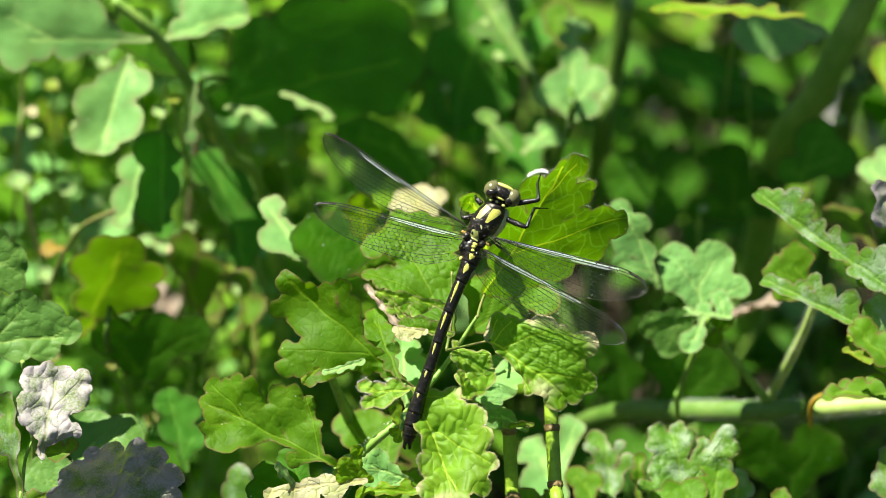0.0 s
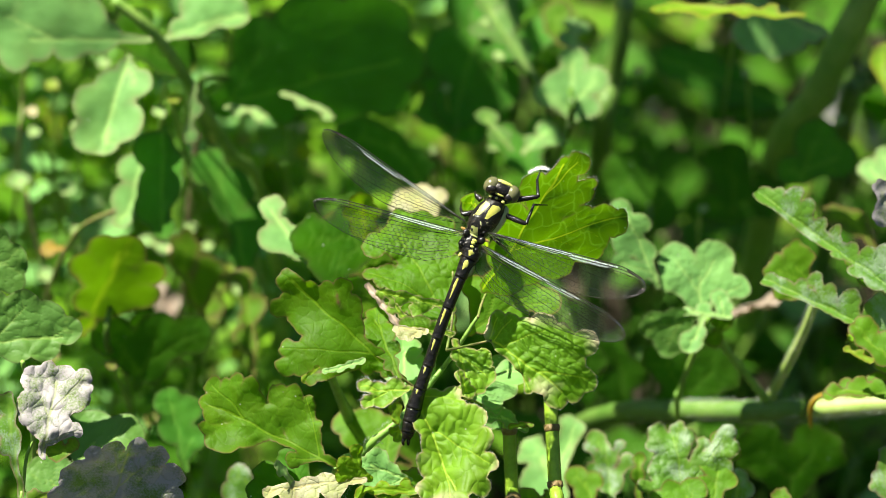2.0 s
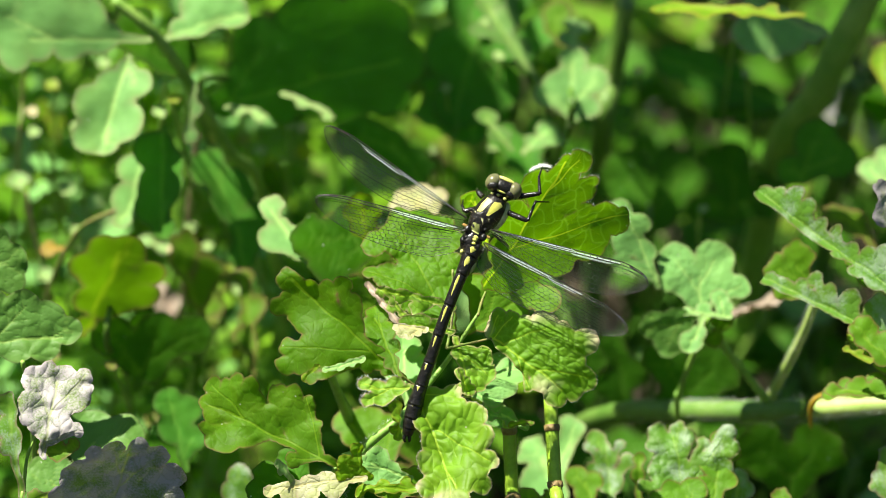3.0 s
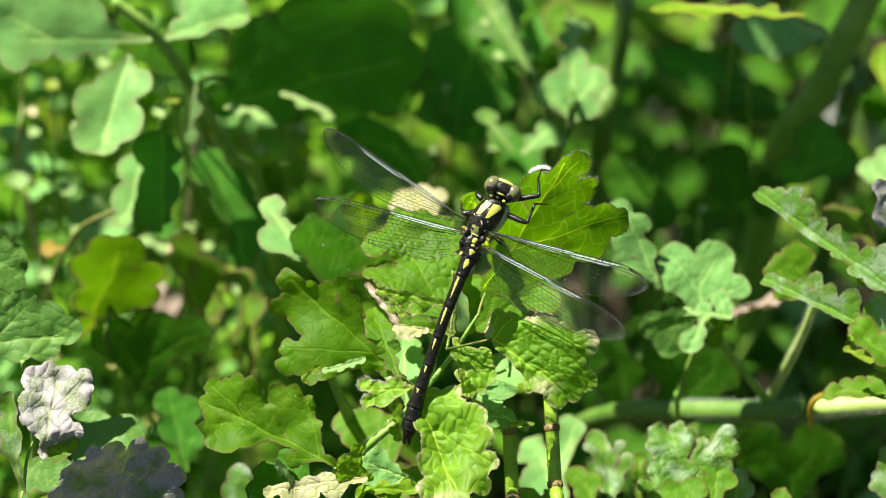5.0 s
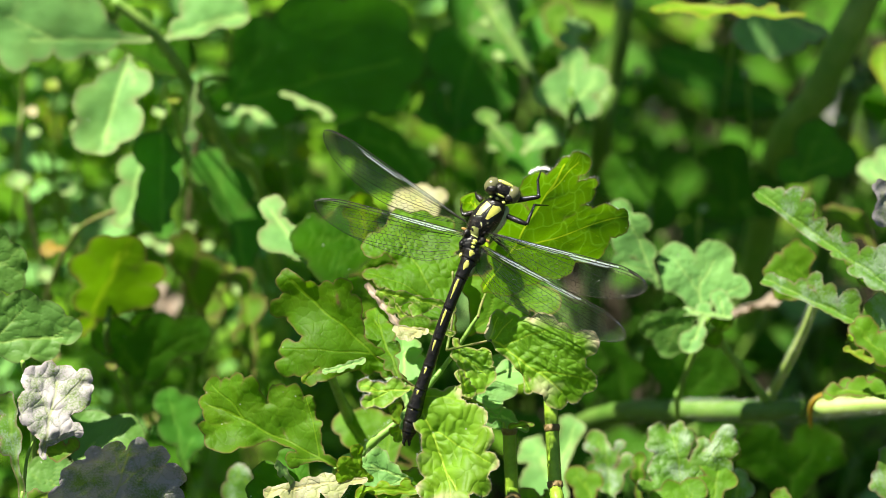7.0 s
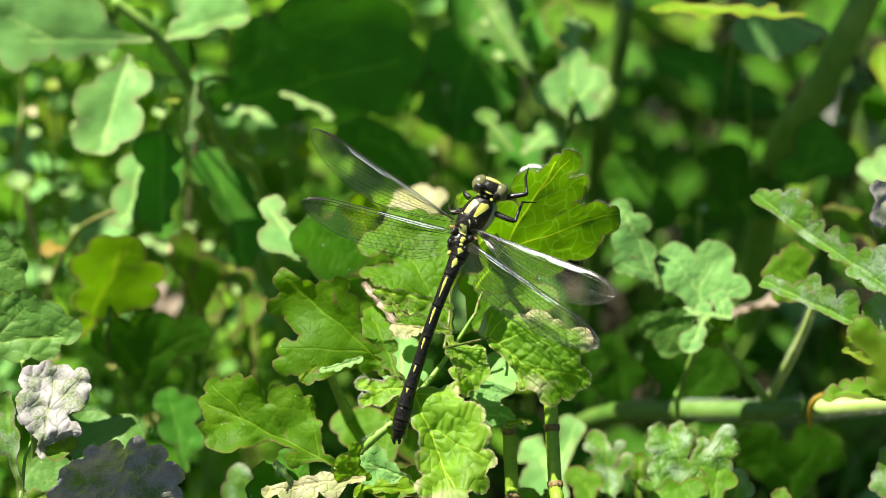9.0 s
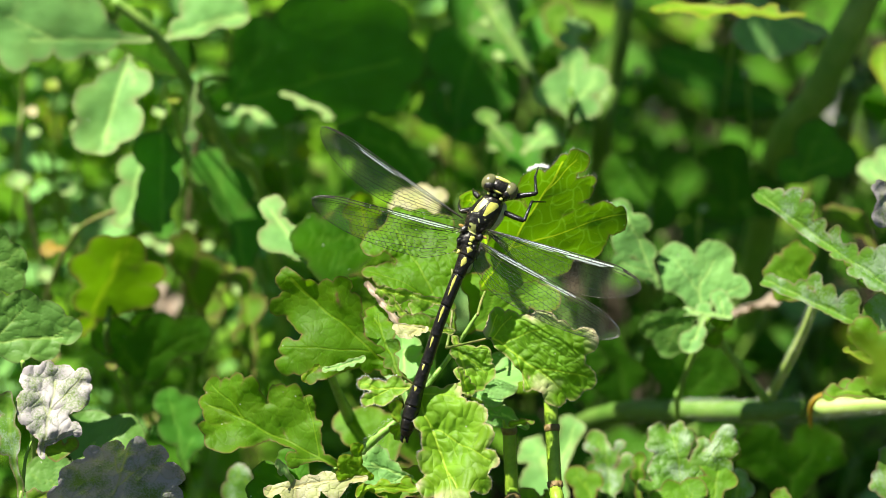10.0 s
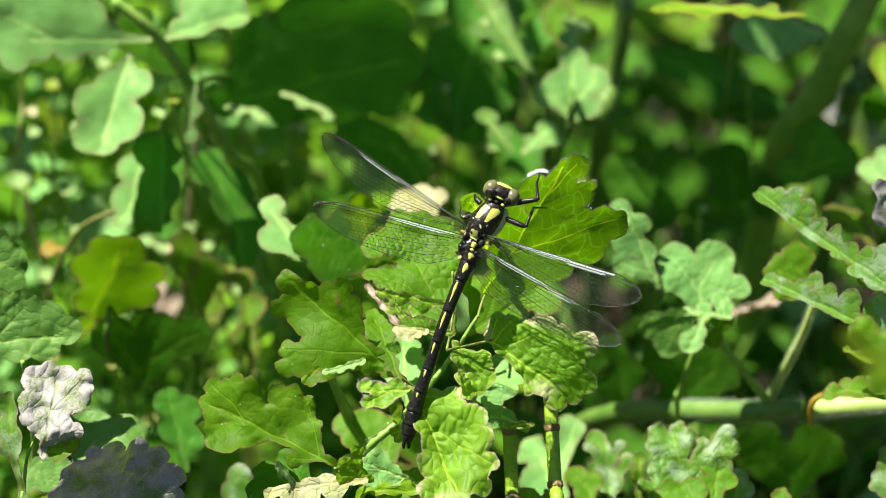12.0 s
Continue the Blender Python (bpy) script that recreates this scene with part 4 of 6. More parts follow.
leaf(middle_plant, (6.9, 22.3, 170.0), 12, 25, 5, [(-2.6, 14.4, 6.8), (3.0, 8.2, 7.4), (-5.7, 8.8, 5.6)], MIDLEAF, 82, cell=0.9, wave=0.6)
leaf(middle_plant, (26.7, 26.1, 130.0), -1, 12, 0, [(0.5, 14.0, 3.1), (4.8, 9.6, 3.3), (-5.1, 6.2, 2.8), (-3.1, 8.4, 3.1), (3.7, 3.7, 2.6), (0.1, 8.5, 4.7)], PALE, 83, teeth=False, cell=0.9, wave=0.6)
leaf(middle_plant, (18.7, 15.7, 145.0), 6, 26, 5, [(-4.4, 9.1, 4.3), (3.5, 10.1, 4.6), (-1.4, 3.8, 4.8)], MIDLEAF, 84, cell=0.9, wave=0.6)
leaf(middle_plant, (16.7, 39.4, 165.0), 19, 30, 5, [(-1.6, 14.2, 5.5), (-0.5, 4.2, 4.9), (7.0, 7.1, 5.2)], MIDLEAF, 85, cell=0.9, wave=0.6)
leaf(middle_plant, (25.1, 46.5, 160.0), 32, 15, 0, [(1.6, 3.6, 4.4), (4.1, -2.6, 3.7)], FRESH, 86, cell=0.9, wave=0.6)
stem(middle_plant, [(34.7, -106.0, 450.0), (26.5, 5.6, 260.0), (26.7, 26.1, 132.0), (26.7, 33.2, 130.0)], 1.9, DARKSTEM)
stem(middle_plant, [(40.2, -56.3, 420.0), (35.2, 19.2, 200.0), (37.5, 37.5, 180.0), (40.2, 54.4, 170.0)], 5.1, MIDSTEM)

bright_plant = plant_base('celandine_plant', 61.6, 40.7, 140.0, 'celandine plant with sunlit yellow-green upper leaves', category='plant')
leaf(bright_plant, (71.6, 46.3, 90.0), 80, 45, 0, [(-0.3, 27.2, 3.2), (-0.7, 19.2, 2.9), (-0.2, 11.3, 2.7), (0.7, 6.3, 2.3)], YOUNG, 87, cell=0.9, wave=0.6)
leaf(bright_plant, (63.1, 51.4, 120.0), -117, 15, 0, [(6.1, 4.2, 4.7), (3.1, 10.6, 4.2), (0.7, 15.2, 1.9), (-0.7, 16.5, 1.2), (7.4, 9.2, 2.6), (2.2, 3.7, 4.0)], PALE, 88, teeth=False, cell=0.9, wave=0.6)
leaf(bright_plant, (46.1, 43.6, 190), -109, 14, 5, [(0.1, 5.4, 4.1), (-0.3, 12.0, 5.4), (0.3, 19.5, 5.1), (0.8, 26.4, 3.6), (0.7, 31.7, 1.5), (4.8, 17.0, 3.1)], MIDLEAF, 89, teeth=False, cell=0.8, wave=0.6)
leaf(bright_plant, (64.0, 44.7, 125), -69, 45, 15, [(-0.6, 2.3, 3.7), (3.1, 6.0, 4.0), (-0.8, 12.6, 3.4), (-0.1, 17.1, 2.1), (-3.0, 7.5, 3.1)], PALE, 234, teeth=False, cell=0.8, wave=0.6)
leaf(bright_plant, (58.7, 30.4, 190.0), -86, 30, 8, [(-2.1, 10.3, 4.3), (-0.2, 17.7, 2.5), (-5.2, 4.2, 5.0)], SHADELEAF, 90, cell=0.9, wave=0.6)
leaf(bright_plant, (76.7, 14.6, 150.0), -14, -20, 0, [(0.5, 9.3, 5.1), (5.6, 6.7, 4.6), (-3.0, 1.9, 3.6)], MIDLEAF, 91, teeth=False, cell=0.9, wave=0.6)
leaf(bright_plant, (95.2, 25.8, 120.0), 20, 20, 0, [(1.5, 16.2, 3.0), (0.9, 11.7, 2.6)], YOUNG, 92, cell=0.9, wave=0.6)
leaf(bright_plant, (95.2, 12.9, 120.0), 67, 25, 0, [(0.9, 7.8, 3.3), (4.6, 5.7, 2.9)], PALE, 93, cell=0.9, wave=0.6)
leaf(bright_plant, (89.5, -2.2, 110.0), 33, 10, 0, [(-0.0, 8.3, 3.9), (-2.6, 12.8, 3.0)], FRESH, 94, cell=0.9, wave=0.6)
stem(bright_plant, [(76.2, -91.4, 470.0), (74.9, 11.8, 220.0), (82.1, 34.7, 170.0), (93.6, 60.4, 150.0)], 8.3, STEM)
stem(bright_plant, [(97.4, -72.6, 430.0), (89.9, 25.6, 200.0), (95.3, 37.9, 190.0), (101.7, 50.0, 180.0)], 4.6, MIDSTEM)

under_plant = plant_base('celandine_plant', -63.9, -13.7, 110.0, 'shaded celandine plant with leaves darkened for its shade', category='plant')
leaf(under_plant, (-71.8, -17.4, 92), -21, -44, 0, [(-5.7, 18.9, 3.5), (-3.5, 23.7, 3.5), (1.2, 24.8, 4.0), (6.8, 21.7, 3.2), (0.9, 16.4, 5.9), (7.1, 15.4, 3.7), (-1.8, 10.3, 3.7), (-0.7, 3.7, 2.3)], FRESH, 95, teeth=False, cell=0.8, wave=0.6)
leaf(under_plant, (-62.3, -28.5, 104), -21, -24, 0, [(-8.2, 9.8, 4.6), (0.6, 12.4, 5.5), (6.6, 15.7, 4.3), (0.1, 6.8, 4.8)], SHADELEAF, 217, teeth=False, cell=0.8, wave=0.4)
leaf(under_plant, (-63.9, -22.9, 110.0), -62, -20, 0, [(-2.2, 5.2, 6.7), (0.8, 12.1, 5.5)], SHADELEAF, 96, cell=0.9, wave=0.6)
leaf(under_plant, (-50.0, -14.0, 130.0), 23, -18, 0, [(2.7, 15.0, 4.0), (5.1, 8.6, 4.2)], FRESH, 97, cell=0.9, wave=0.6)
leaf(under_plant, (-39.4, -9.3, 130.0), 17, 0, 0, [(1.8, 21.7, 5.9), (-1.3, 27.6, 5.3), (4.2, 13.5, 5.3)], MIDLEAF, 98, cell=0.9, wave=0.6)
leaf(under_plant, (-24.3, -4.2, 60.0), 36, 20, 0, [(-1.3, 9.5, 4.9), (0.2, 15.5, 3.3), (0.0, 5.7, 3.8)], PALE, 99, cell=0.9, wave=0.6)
leaf(under_plant, (-15.6, 0.1, 60.0), 30, 0, 0, [(-6.5, 6.2, 5.4), (0.3, 4.8, 4.9), (-6.3, -0.1, 4.9)], SHADELEAF, 100, cell=0.9, wave=0.6)
leaf(under_plant, (-79.5, 0.1, 130.0), 90, 20, 0, [(-0.0, 2.4, 2.4)], YELLOW, 101, cell=0.9, wave=0.6)
leaf(under_plant, (-91.2, 14.0, 190.0), 20, 25, 0, [(-0.6, 14.5, 3.3), (2.3, 11.2, 2.8), (-1.2, 6.4, 3.0)], PALE, 102, cell=0.9, wave=0.6)
leaf(under_plant, (-94.8, 2.7, 200.0), -26, 20, 0, [(1.9, 11.5, 3.1), (-0.6, 6.5, 3.1), (5.5, 8.7, 2.0)], FRESH, 103, cell=0.9, wave=0.6)
leaf(under_plant, (-80.3, 0.1, 180.0), -8, 25, 0, [(1.1, 11.3, 2.7), (-1.2, 6.8, 3.0), (4.5, 6.9, 2.2)], PALE, 104, cell=0.9, wave=0.6)
leaf(under_plant, (-88.0, 24.6, 210.0), 22, -10, 0, [(-0.2, 7.8, 2.8), (1.8, 4.2, 2.1)], YOUNG, 105, cell=0.9, wave=0.6)
leaf(under_plant, (-57.2, -1.1, 170.0), 64, 30, 0, [(-0.1, 8.3, 2.0), (-0.4, 4.0, 1.7)], PALE, 106, cell=0.9, wave=0.6)
leaf(under_plant, (-39.0, -25.5, 120.0), 7, 12, 0, [(0.0, 19.8, 3.0), (1.7, 13.6, 3.3), (-1.5, 7.4, 2.8)], FRESH, 107, cell=0.9, wave=0.6)
leaf(under_plant, (-52.4, -21.6, 150.0), -13, 10, 0, [(1.2, 15.4, 2.7), (0.7, 9.6, 3.1)], FRESH, 108, cell=0.9, wave=0.6)
leaf(under_plant, (0.7, -3.3, 105), 20, 22, 0, [(-2.9, 17.3, 2.1), (0.7, 17.0, 2.4), (3.5, 14.9, 1.9), (-1.5, 14.3, 2.1), (-5.2, 16.2, 1.4), (0.9, 12.6, 1.7)], CREAM, 25, cell=0.7, teeth=False, wave=1.0)
leaf(under_plant, (-14.5, 0.1, 58), 5, -36, 0, [(-0.2, 10.7, 2.4), (1.7, 8.4, 1.9), (-1.9, 8.7, 1.9), (-0.3, 5.4, 2.7)], YOUNG, 218, cell=0.5, teeth=False, wave=0.8)
leaf(under_plant, (-13.6, -6.5, 66), 27, -8, 0, [(-1.0, 12.3, 3.7), (2.1, 8.8, 4.0), (-4.7, 11.1, 3.1), (-1.6, 6.4, 3.7), (3.5, 4.4, 2.9)], FRESH, 219, cell=0.6, teeth=False, wave=0.8)
stem(under_plant, [(-82.2, -103.4, 420.0), (-69.1, -32.3, 180.0), (-66.9, -19.0, 90.0), (-65.8, -8.9, 90.0)], 1.5, DARKSTEM)

dark_plant = plant_base('celandine_plant', 46.6, 5.2, 200.0, 'shaded celandine plant behind the perch', category='plant')
leaf(dark_plant, (45.1, 2.6, 170.0), -0, 0, 0, [(-4.9, 12.3, 7.4), (6.2, 12.3, 7.4), (0.0, 4.9, 7.4)], SHADELEAF, 109, cell=0.9, wave=0.6)
leaf(dark_plant, (65.7, 7.8, 200.0), -0, 0, 0, [(-1.3, 10.2, 7.6), (5.1, 3.8, 6.4), (-7.6, 2.5, 5.1)], SHADELEAF, 110, cell=0.9, wave=0.6)
leaf(dark_plant, (48.0, -35.6, 110.0), -8, -22, 0, [(-4.5, 13.3, 5.8), (5.0, 12.2, 6.3), (-0.6, 3.7, 5.8)], SHADELEAF, 111, cell=0.9, wave=0.6)
leaf(dark_plant, (71.0, -50.6, 110.0), 2, -22, 0, [(-5.7, 10.3, 6.9), (4.6, 10.0, 6.9), (0.0, 2.5, 5.8)], SHADELEAF, 112, cell=0.9, wave=0.6)
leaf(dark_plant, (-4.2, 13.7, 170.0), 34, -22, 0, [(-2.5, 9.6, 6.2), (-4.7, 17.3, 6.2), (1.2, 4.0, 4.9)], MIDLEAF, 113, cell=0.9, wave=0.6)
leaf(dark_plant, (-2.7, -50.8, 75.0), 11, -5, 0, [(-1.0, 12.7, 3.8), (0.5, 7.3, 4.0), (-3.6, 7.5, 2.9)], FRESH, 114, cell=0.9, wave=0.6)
leaf(dark_plant, (39.3, -36.1, 150.0), 8, -23, 0, [(-1.0, 15.5, 4.8), (1.3, 9.9, 4.8), (-3.7, 8.6, 3.6)], SHADELEAF, 115, cell=0.9, wave=0.6)
leaf(dark_plant, (30.5, -33.3, 140.0), 5, -23, 0, [(1.4, 10.4, 4.1), (-0.9, 4.0, 4.1)], SHADELEAF, 116, cell=0.9, wave=0.6)
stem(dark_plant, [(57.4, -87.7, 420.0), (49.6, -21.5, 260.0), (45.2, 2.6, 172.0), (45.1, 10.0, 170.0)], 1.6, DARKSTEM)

leaflet(under_plant, (-84.3, -6.6, 150.0), 2.1, 20, PALE, 301)
leaflet(under_plant, (-58.2, -0.4, 150.0), 1.0, 10, CREAM, 302)
leaflet(under_plant, (-47.5, -5.1, 160.0), 1.7, -60, YOUNG, 303)
leaflet(under_plant, (-44.8, -9.5, 170.0), 1.4, 0, PALE, 304)
leaflet(under_plant, (-49.8, -16.4, 170.0), 1.6, 30, YOUNG, 305)
leaflet(under_plant, (-53.1, -15.6, 165.0), 1.0, 0, CREAM, 306)
leaflet(under_plant, (-42.9, -8.0, 180.0), 1.1, -20, YOUNG, 307)
leaflet(under_plant, (-90.3, 13.1, 150.0), 2.7, 15, PALE, 308)
leaflet(under_plant, (-81.5, 12.0, 155.0), 2.1, -30, PALE, 309)
leaflet(under_plant, (-40.8, 2.8, 150.0), 1.6, 10, PALE, 310)
leaflet(under_plant, (-53.6, -5.2, 160.0), 1.1, 60, PALE, 311)
leaflet(under_plant, (-44.1, -16.0, 180.0), 1.3, 0, FRESH, 312)
leaflet(under_plant, (-78.9, 3.7, 150.0), 1.3, -40, PALE, 313)
leaflet(under_plant, (-53.0, 4.0, 140.0), 1.6, 25, PALE, 314)
leaflet(under_plant, (-51.2, 0.5, 150.0), 1.5, -70, PALE, 315)
leaflet(under_plant, (-65.8, -23.7, 90.0), 1.3, 20, FRESH, 316)
leaflet(under_plant, (-43.9, -23.1, 150.0), 1.6, 10, YOUNG, 317, -30)
leaflet(under_plant, (-80.9, -23.0, 120.0), 1.6, -20, FRESH, 318)
leaflet(under_plant, (-60.9, -36.0, 120.0), 1.8, -30, FRESH, 319)
leaflet(under_plant, (-62.7, -39.8, 110.0), 2.0, 60, FRESH, 320)
leaflet(under_plant, (-58.4, -33.4, 150.0), 2.3, 20, FRESH, 321)
leaflet(shade_plant, (-57.1, 34.3, 112.0), 2.0, -20, PALE, 322)
leaflet(shade_plant, (-55.7, 30.5, 112.0), 1.5, -60, YOUNG, 323)
leaflet(shade_plant, (-57.6, 27.4, 114.0), 1.8, 30, PALE, 324)
leaflet(shade_plant, (-53.8, 38.2, 150.0), 1.5, 0, YOUNG, 325)
leaflet(shade_plant, (-47.8, 47.1, 190.0), 1.3, 10, YOUNG, 326)
leaflet(shade_plant, (-47.1, 44.1, 190.0), 1.2, -10, YOUNG, 327)
leaflet(shade_plant, (-49.0, 41.1, 190.0), 1.1, 40, YOUNG, 328)
leaflet(shade_plant, (-73.8, 44.6, 165.0), 1.5, 70, YOUNG, 329)
leaflet(shade_plant, (-72.2, 40.0, 160.0), 1.7, 80, PALE, 330)
leaflet(shade_plant, (-56.2, 42.6, 112.0), 1.3, 80, YOUNG, 331)
leaflet(shade_plant, (-82.5, 34.6, 150.0), 1.8, 60, YOUNG, 332)
leaflet(shade_plant, (-78.9, 25.6, 150.0), 1.7, -40, PALE, 333)
leaflet(shade_plant, (-87.4, 28.8, 150.0), 1.5, 30, CREAM, 334)
leaflet(shade_plant, (-88.0, 24.4, 150.0), 1.7, -30, PALE, 335)
leaflet(shade_plant, (-69.7, 50.9, 180.0), 1.9, 0, YOUNG, 336)
leaflet(shade_plant, (-38.9, 51.2, 190.0), 1.9, 20, FRESH, 337)
leaflet(shade_plant, (-39.3, 21.1, 170.0), 1.6, 50, PALE, 338)
leaflet(shade_plant, (-34.5, 27.5, 190.0), 1.1, 0, CREAM, 339)
leaflet(shade_plant, (-31.4, 26.6, 190.0), 1.1, 0, CREAM, 340)
leaflet(shade_plant, (-44.6, 23.7, 190.0), 1.7, 0, FRESH, 341)
leaflet(shade_plant, (-30.4, 20.1, 180.0), 2.3, 5, YOUNG, 342, -30)
# Pale leaflets added here stand in for sun dapples on the middle leaves.
leaflet(middle_plant, (28.5, 46.5, 150.0), 1.7, 10, PALE, 343)
leaflet(middle_plant, (22.7, 24.8, 150.0), 1.7, 20, PALE, 344)
leaflet(middle_plant, (10.2, 27.4, 155.0), 1.3, 0, PALE, 345)
leaflet(middle_plant, (0.7, 34.2, 160.0), 1.3, 5, PALE, 346)
leaflet(middle_plant, (-2.0, 21.0, 165.0), 1.3, 0, PALE, 347)
leaflet(middle_plant, (-20.0, 22.4, 170.0), 1.3, 0, PALE, 348)
leaflet(middle_plant, (11.4, 21.7, 155.0), 1.3, 70, PALE, 349)
leaflet(middle_plant, (8.7, 48.0, 160.0), 1.7, -20, PALE, 350)
leaflet(middle_plant, (12.9, 41.5, 160.0), 1.5, 60, PALE, 351)
leaflet(middle_plant, (55.0, 8.4, 150.0), 1.2, -60, PALE, 352)
leaflet(middle_plant, (21.1, 38.4, 170.0), 1.3, 0, YOUNG, 353)
leaflet(bright_plant, (65.6, 37.5, 160.0), 1.1, 30, PALE, 354)
leaflet(bright_plant, (44.1, 40.1, 200.0), 1.1, 0, CREAM, 355)
leaflet(bright_plant, (86.8, 27.7, 180.0), 1.8, -40, PALE, 356)
leaflet(bright_plant, (76.6, 18.1, 170.0), 1.9, 20, CREAM, 357)
leaflet(bright_plant, (62.9, 45.7, 160.0), 1.2, 0, PALE, 358)
leaflet(bright_plant, (72.4, -43.4, 120.0), 1.4, 80, PALE, 359)
stem(under_plant, [(-91.2, -25.1, 190), (-83.4, -9.4, 140), (-77.7, 0.1, 120), (-73.3, 5.0, 112), (-66.4, 7.9, 105)], 1.1, STALK, name='stalk')
stem(under_plant, [(-100.4, -2.5, 230), (-90.5, 21.8, 150), (-89.3, 31.3, 145), (-88.3, 40.7, 140)], 1.0, STALK, name='stalk')
stem(under_plant, [(-61.0, -26.1, 230), (-56.0, 1.4, 170), (-53.3, 17.0, 150), (-51.8, 24.0, 140)], 1.3, TWIG, name='stalk')
stem(under_plant, [(-86.2, -15.0, 190), (-86.5, -3.5, 160), (-87.6, 4.9, 150), (-88.3, 12.1, 145)], 0.9, TWIG, name='stalk')

grass_blade = plant_base('overhanging_leaf', 73.7, -36.9, -150.0, 'yellow-green leaf that swings in on a long stalk', category='leaf')
leaf(grass_blade, (63.7, -19.8, -220.0), 52, -20, 0, [(-0.3, 15.4, 1.6), (0.0, 12.5, 2.4), (0.2, 8.5, 3.1), (-2.8, 8.7, 2.1), (-0.8, 4.8, 2.8)], YOUNG, 117, cell=0.5)
stem(grass_blade, [(130.8, -289.4, 250.0), (88.4, -88.7, -60.0), (69.0, -33.8, -200.0), (63.7, -19.8, -220.0)], 1.3, STEM)


# ---- undergrowth ----
def undergrowth():
    rnd = random.Random(5)
    forms = []
    for k in range(9):
        size = rnd.uniform(0.85, 1.2)
        lobes = [(rnd.uniform(-2, 2), 24 * size, 7.5 * size), (-9 * size, 16 * size, 6.5 * size), (9 * size, 16 * size, 6.5 * size),
                 (rnd.uniform(-8, -5), 8 * size, 4.5 * size), (rnd.uniform(5, 8), 8 * size, 4.5 * size)]
        # Mostly the dark green, which darkens the undergrowth in place of shade.
        mat = (SHADELEAF, SHADELEAF, FRESH, PALE, SHADELEAF, SHADELEAF, FRESH, SHADELEAF, SHADELEAF)[k]
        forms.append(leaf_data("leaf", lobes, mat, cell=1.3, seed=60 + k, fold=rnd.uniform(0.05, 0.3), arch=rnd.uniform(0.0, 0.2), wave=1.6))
    spots = []
    for _ in range(4000):
        x, y = rnd.uniform(-0.26, 0.26), rnd.uniform(0.02, 0.75)
        if all((x - a) ** 2 + (y - b) ** 2 > 0.027 ** 2 for a, b in spots):
            spots.append((x, y))
        if len(spots) >= 250:
            break
    for x, y in spots:
        if x < -0.02 and rnd.random() < 0.4:
            continue
        plant = new("celandine_seedling")
        plant.location = (x, y, -0.012)
        tagged(plant, "low celandine seedling with lobed leaves on the soil", "plant", "undergrowth seedlings")
        n = rnd.randint(5, 8)
        a0 = rnd.uniform(0, 6.28)
        for k in range(n):
            a = a0 + k * 6.283 / n + rnd.uniform(-0.4, 0.4)
            out, high = rnd.uniform(0.012, 0.045), rnd.uniform(0.03, 0.135)
            if any(math.hypot(x - a_, y - b_) < 0.012 for a_, b_ in ((-0.015, 0.185), (-0.101, 0.215), (-0.071, 0.248), (-0.049, 0.193))):
                high *= 0.35
            top = Vector((-math.sin(a) * out, math.cos(a) * out, high))
            line = bend([Vector((0, 0, 0)), Vector((top.x * 0.35, top.y * 0.35, high * 0.6)), top], 4)
            v, f = tube(line, [0.0011 - 0.00004 * i for i in range(len(line))], 5)
            link_mesh("stalk", v, f, STEM if k % 2 else DARKSTEM, plant)
            blade = new("leaf", rnd.choice(forms))
            blade.parent = plant
            blade.matrix_basis = Matrix.Translation(top) @ Matrix.Rotation(a, 4, "Z") @ pose(0, 0, 0, rnd.uniform(-35, 25), rnd.uniform(-25, 25)) @ Matrix.Scale(rnd.uniform(0.55, 1.0), 4)


undergrowth()


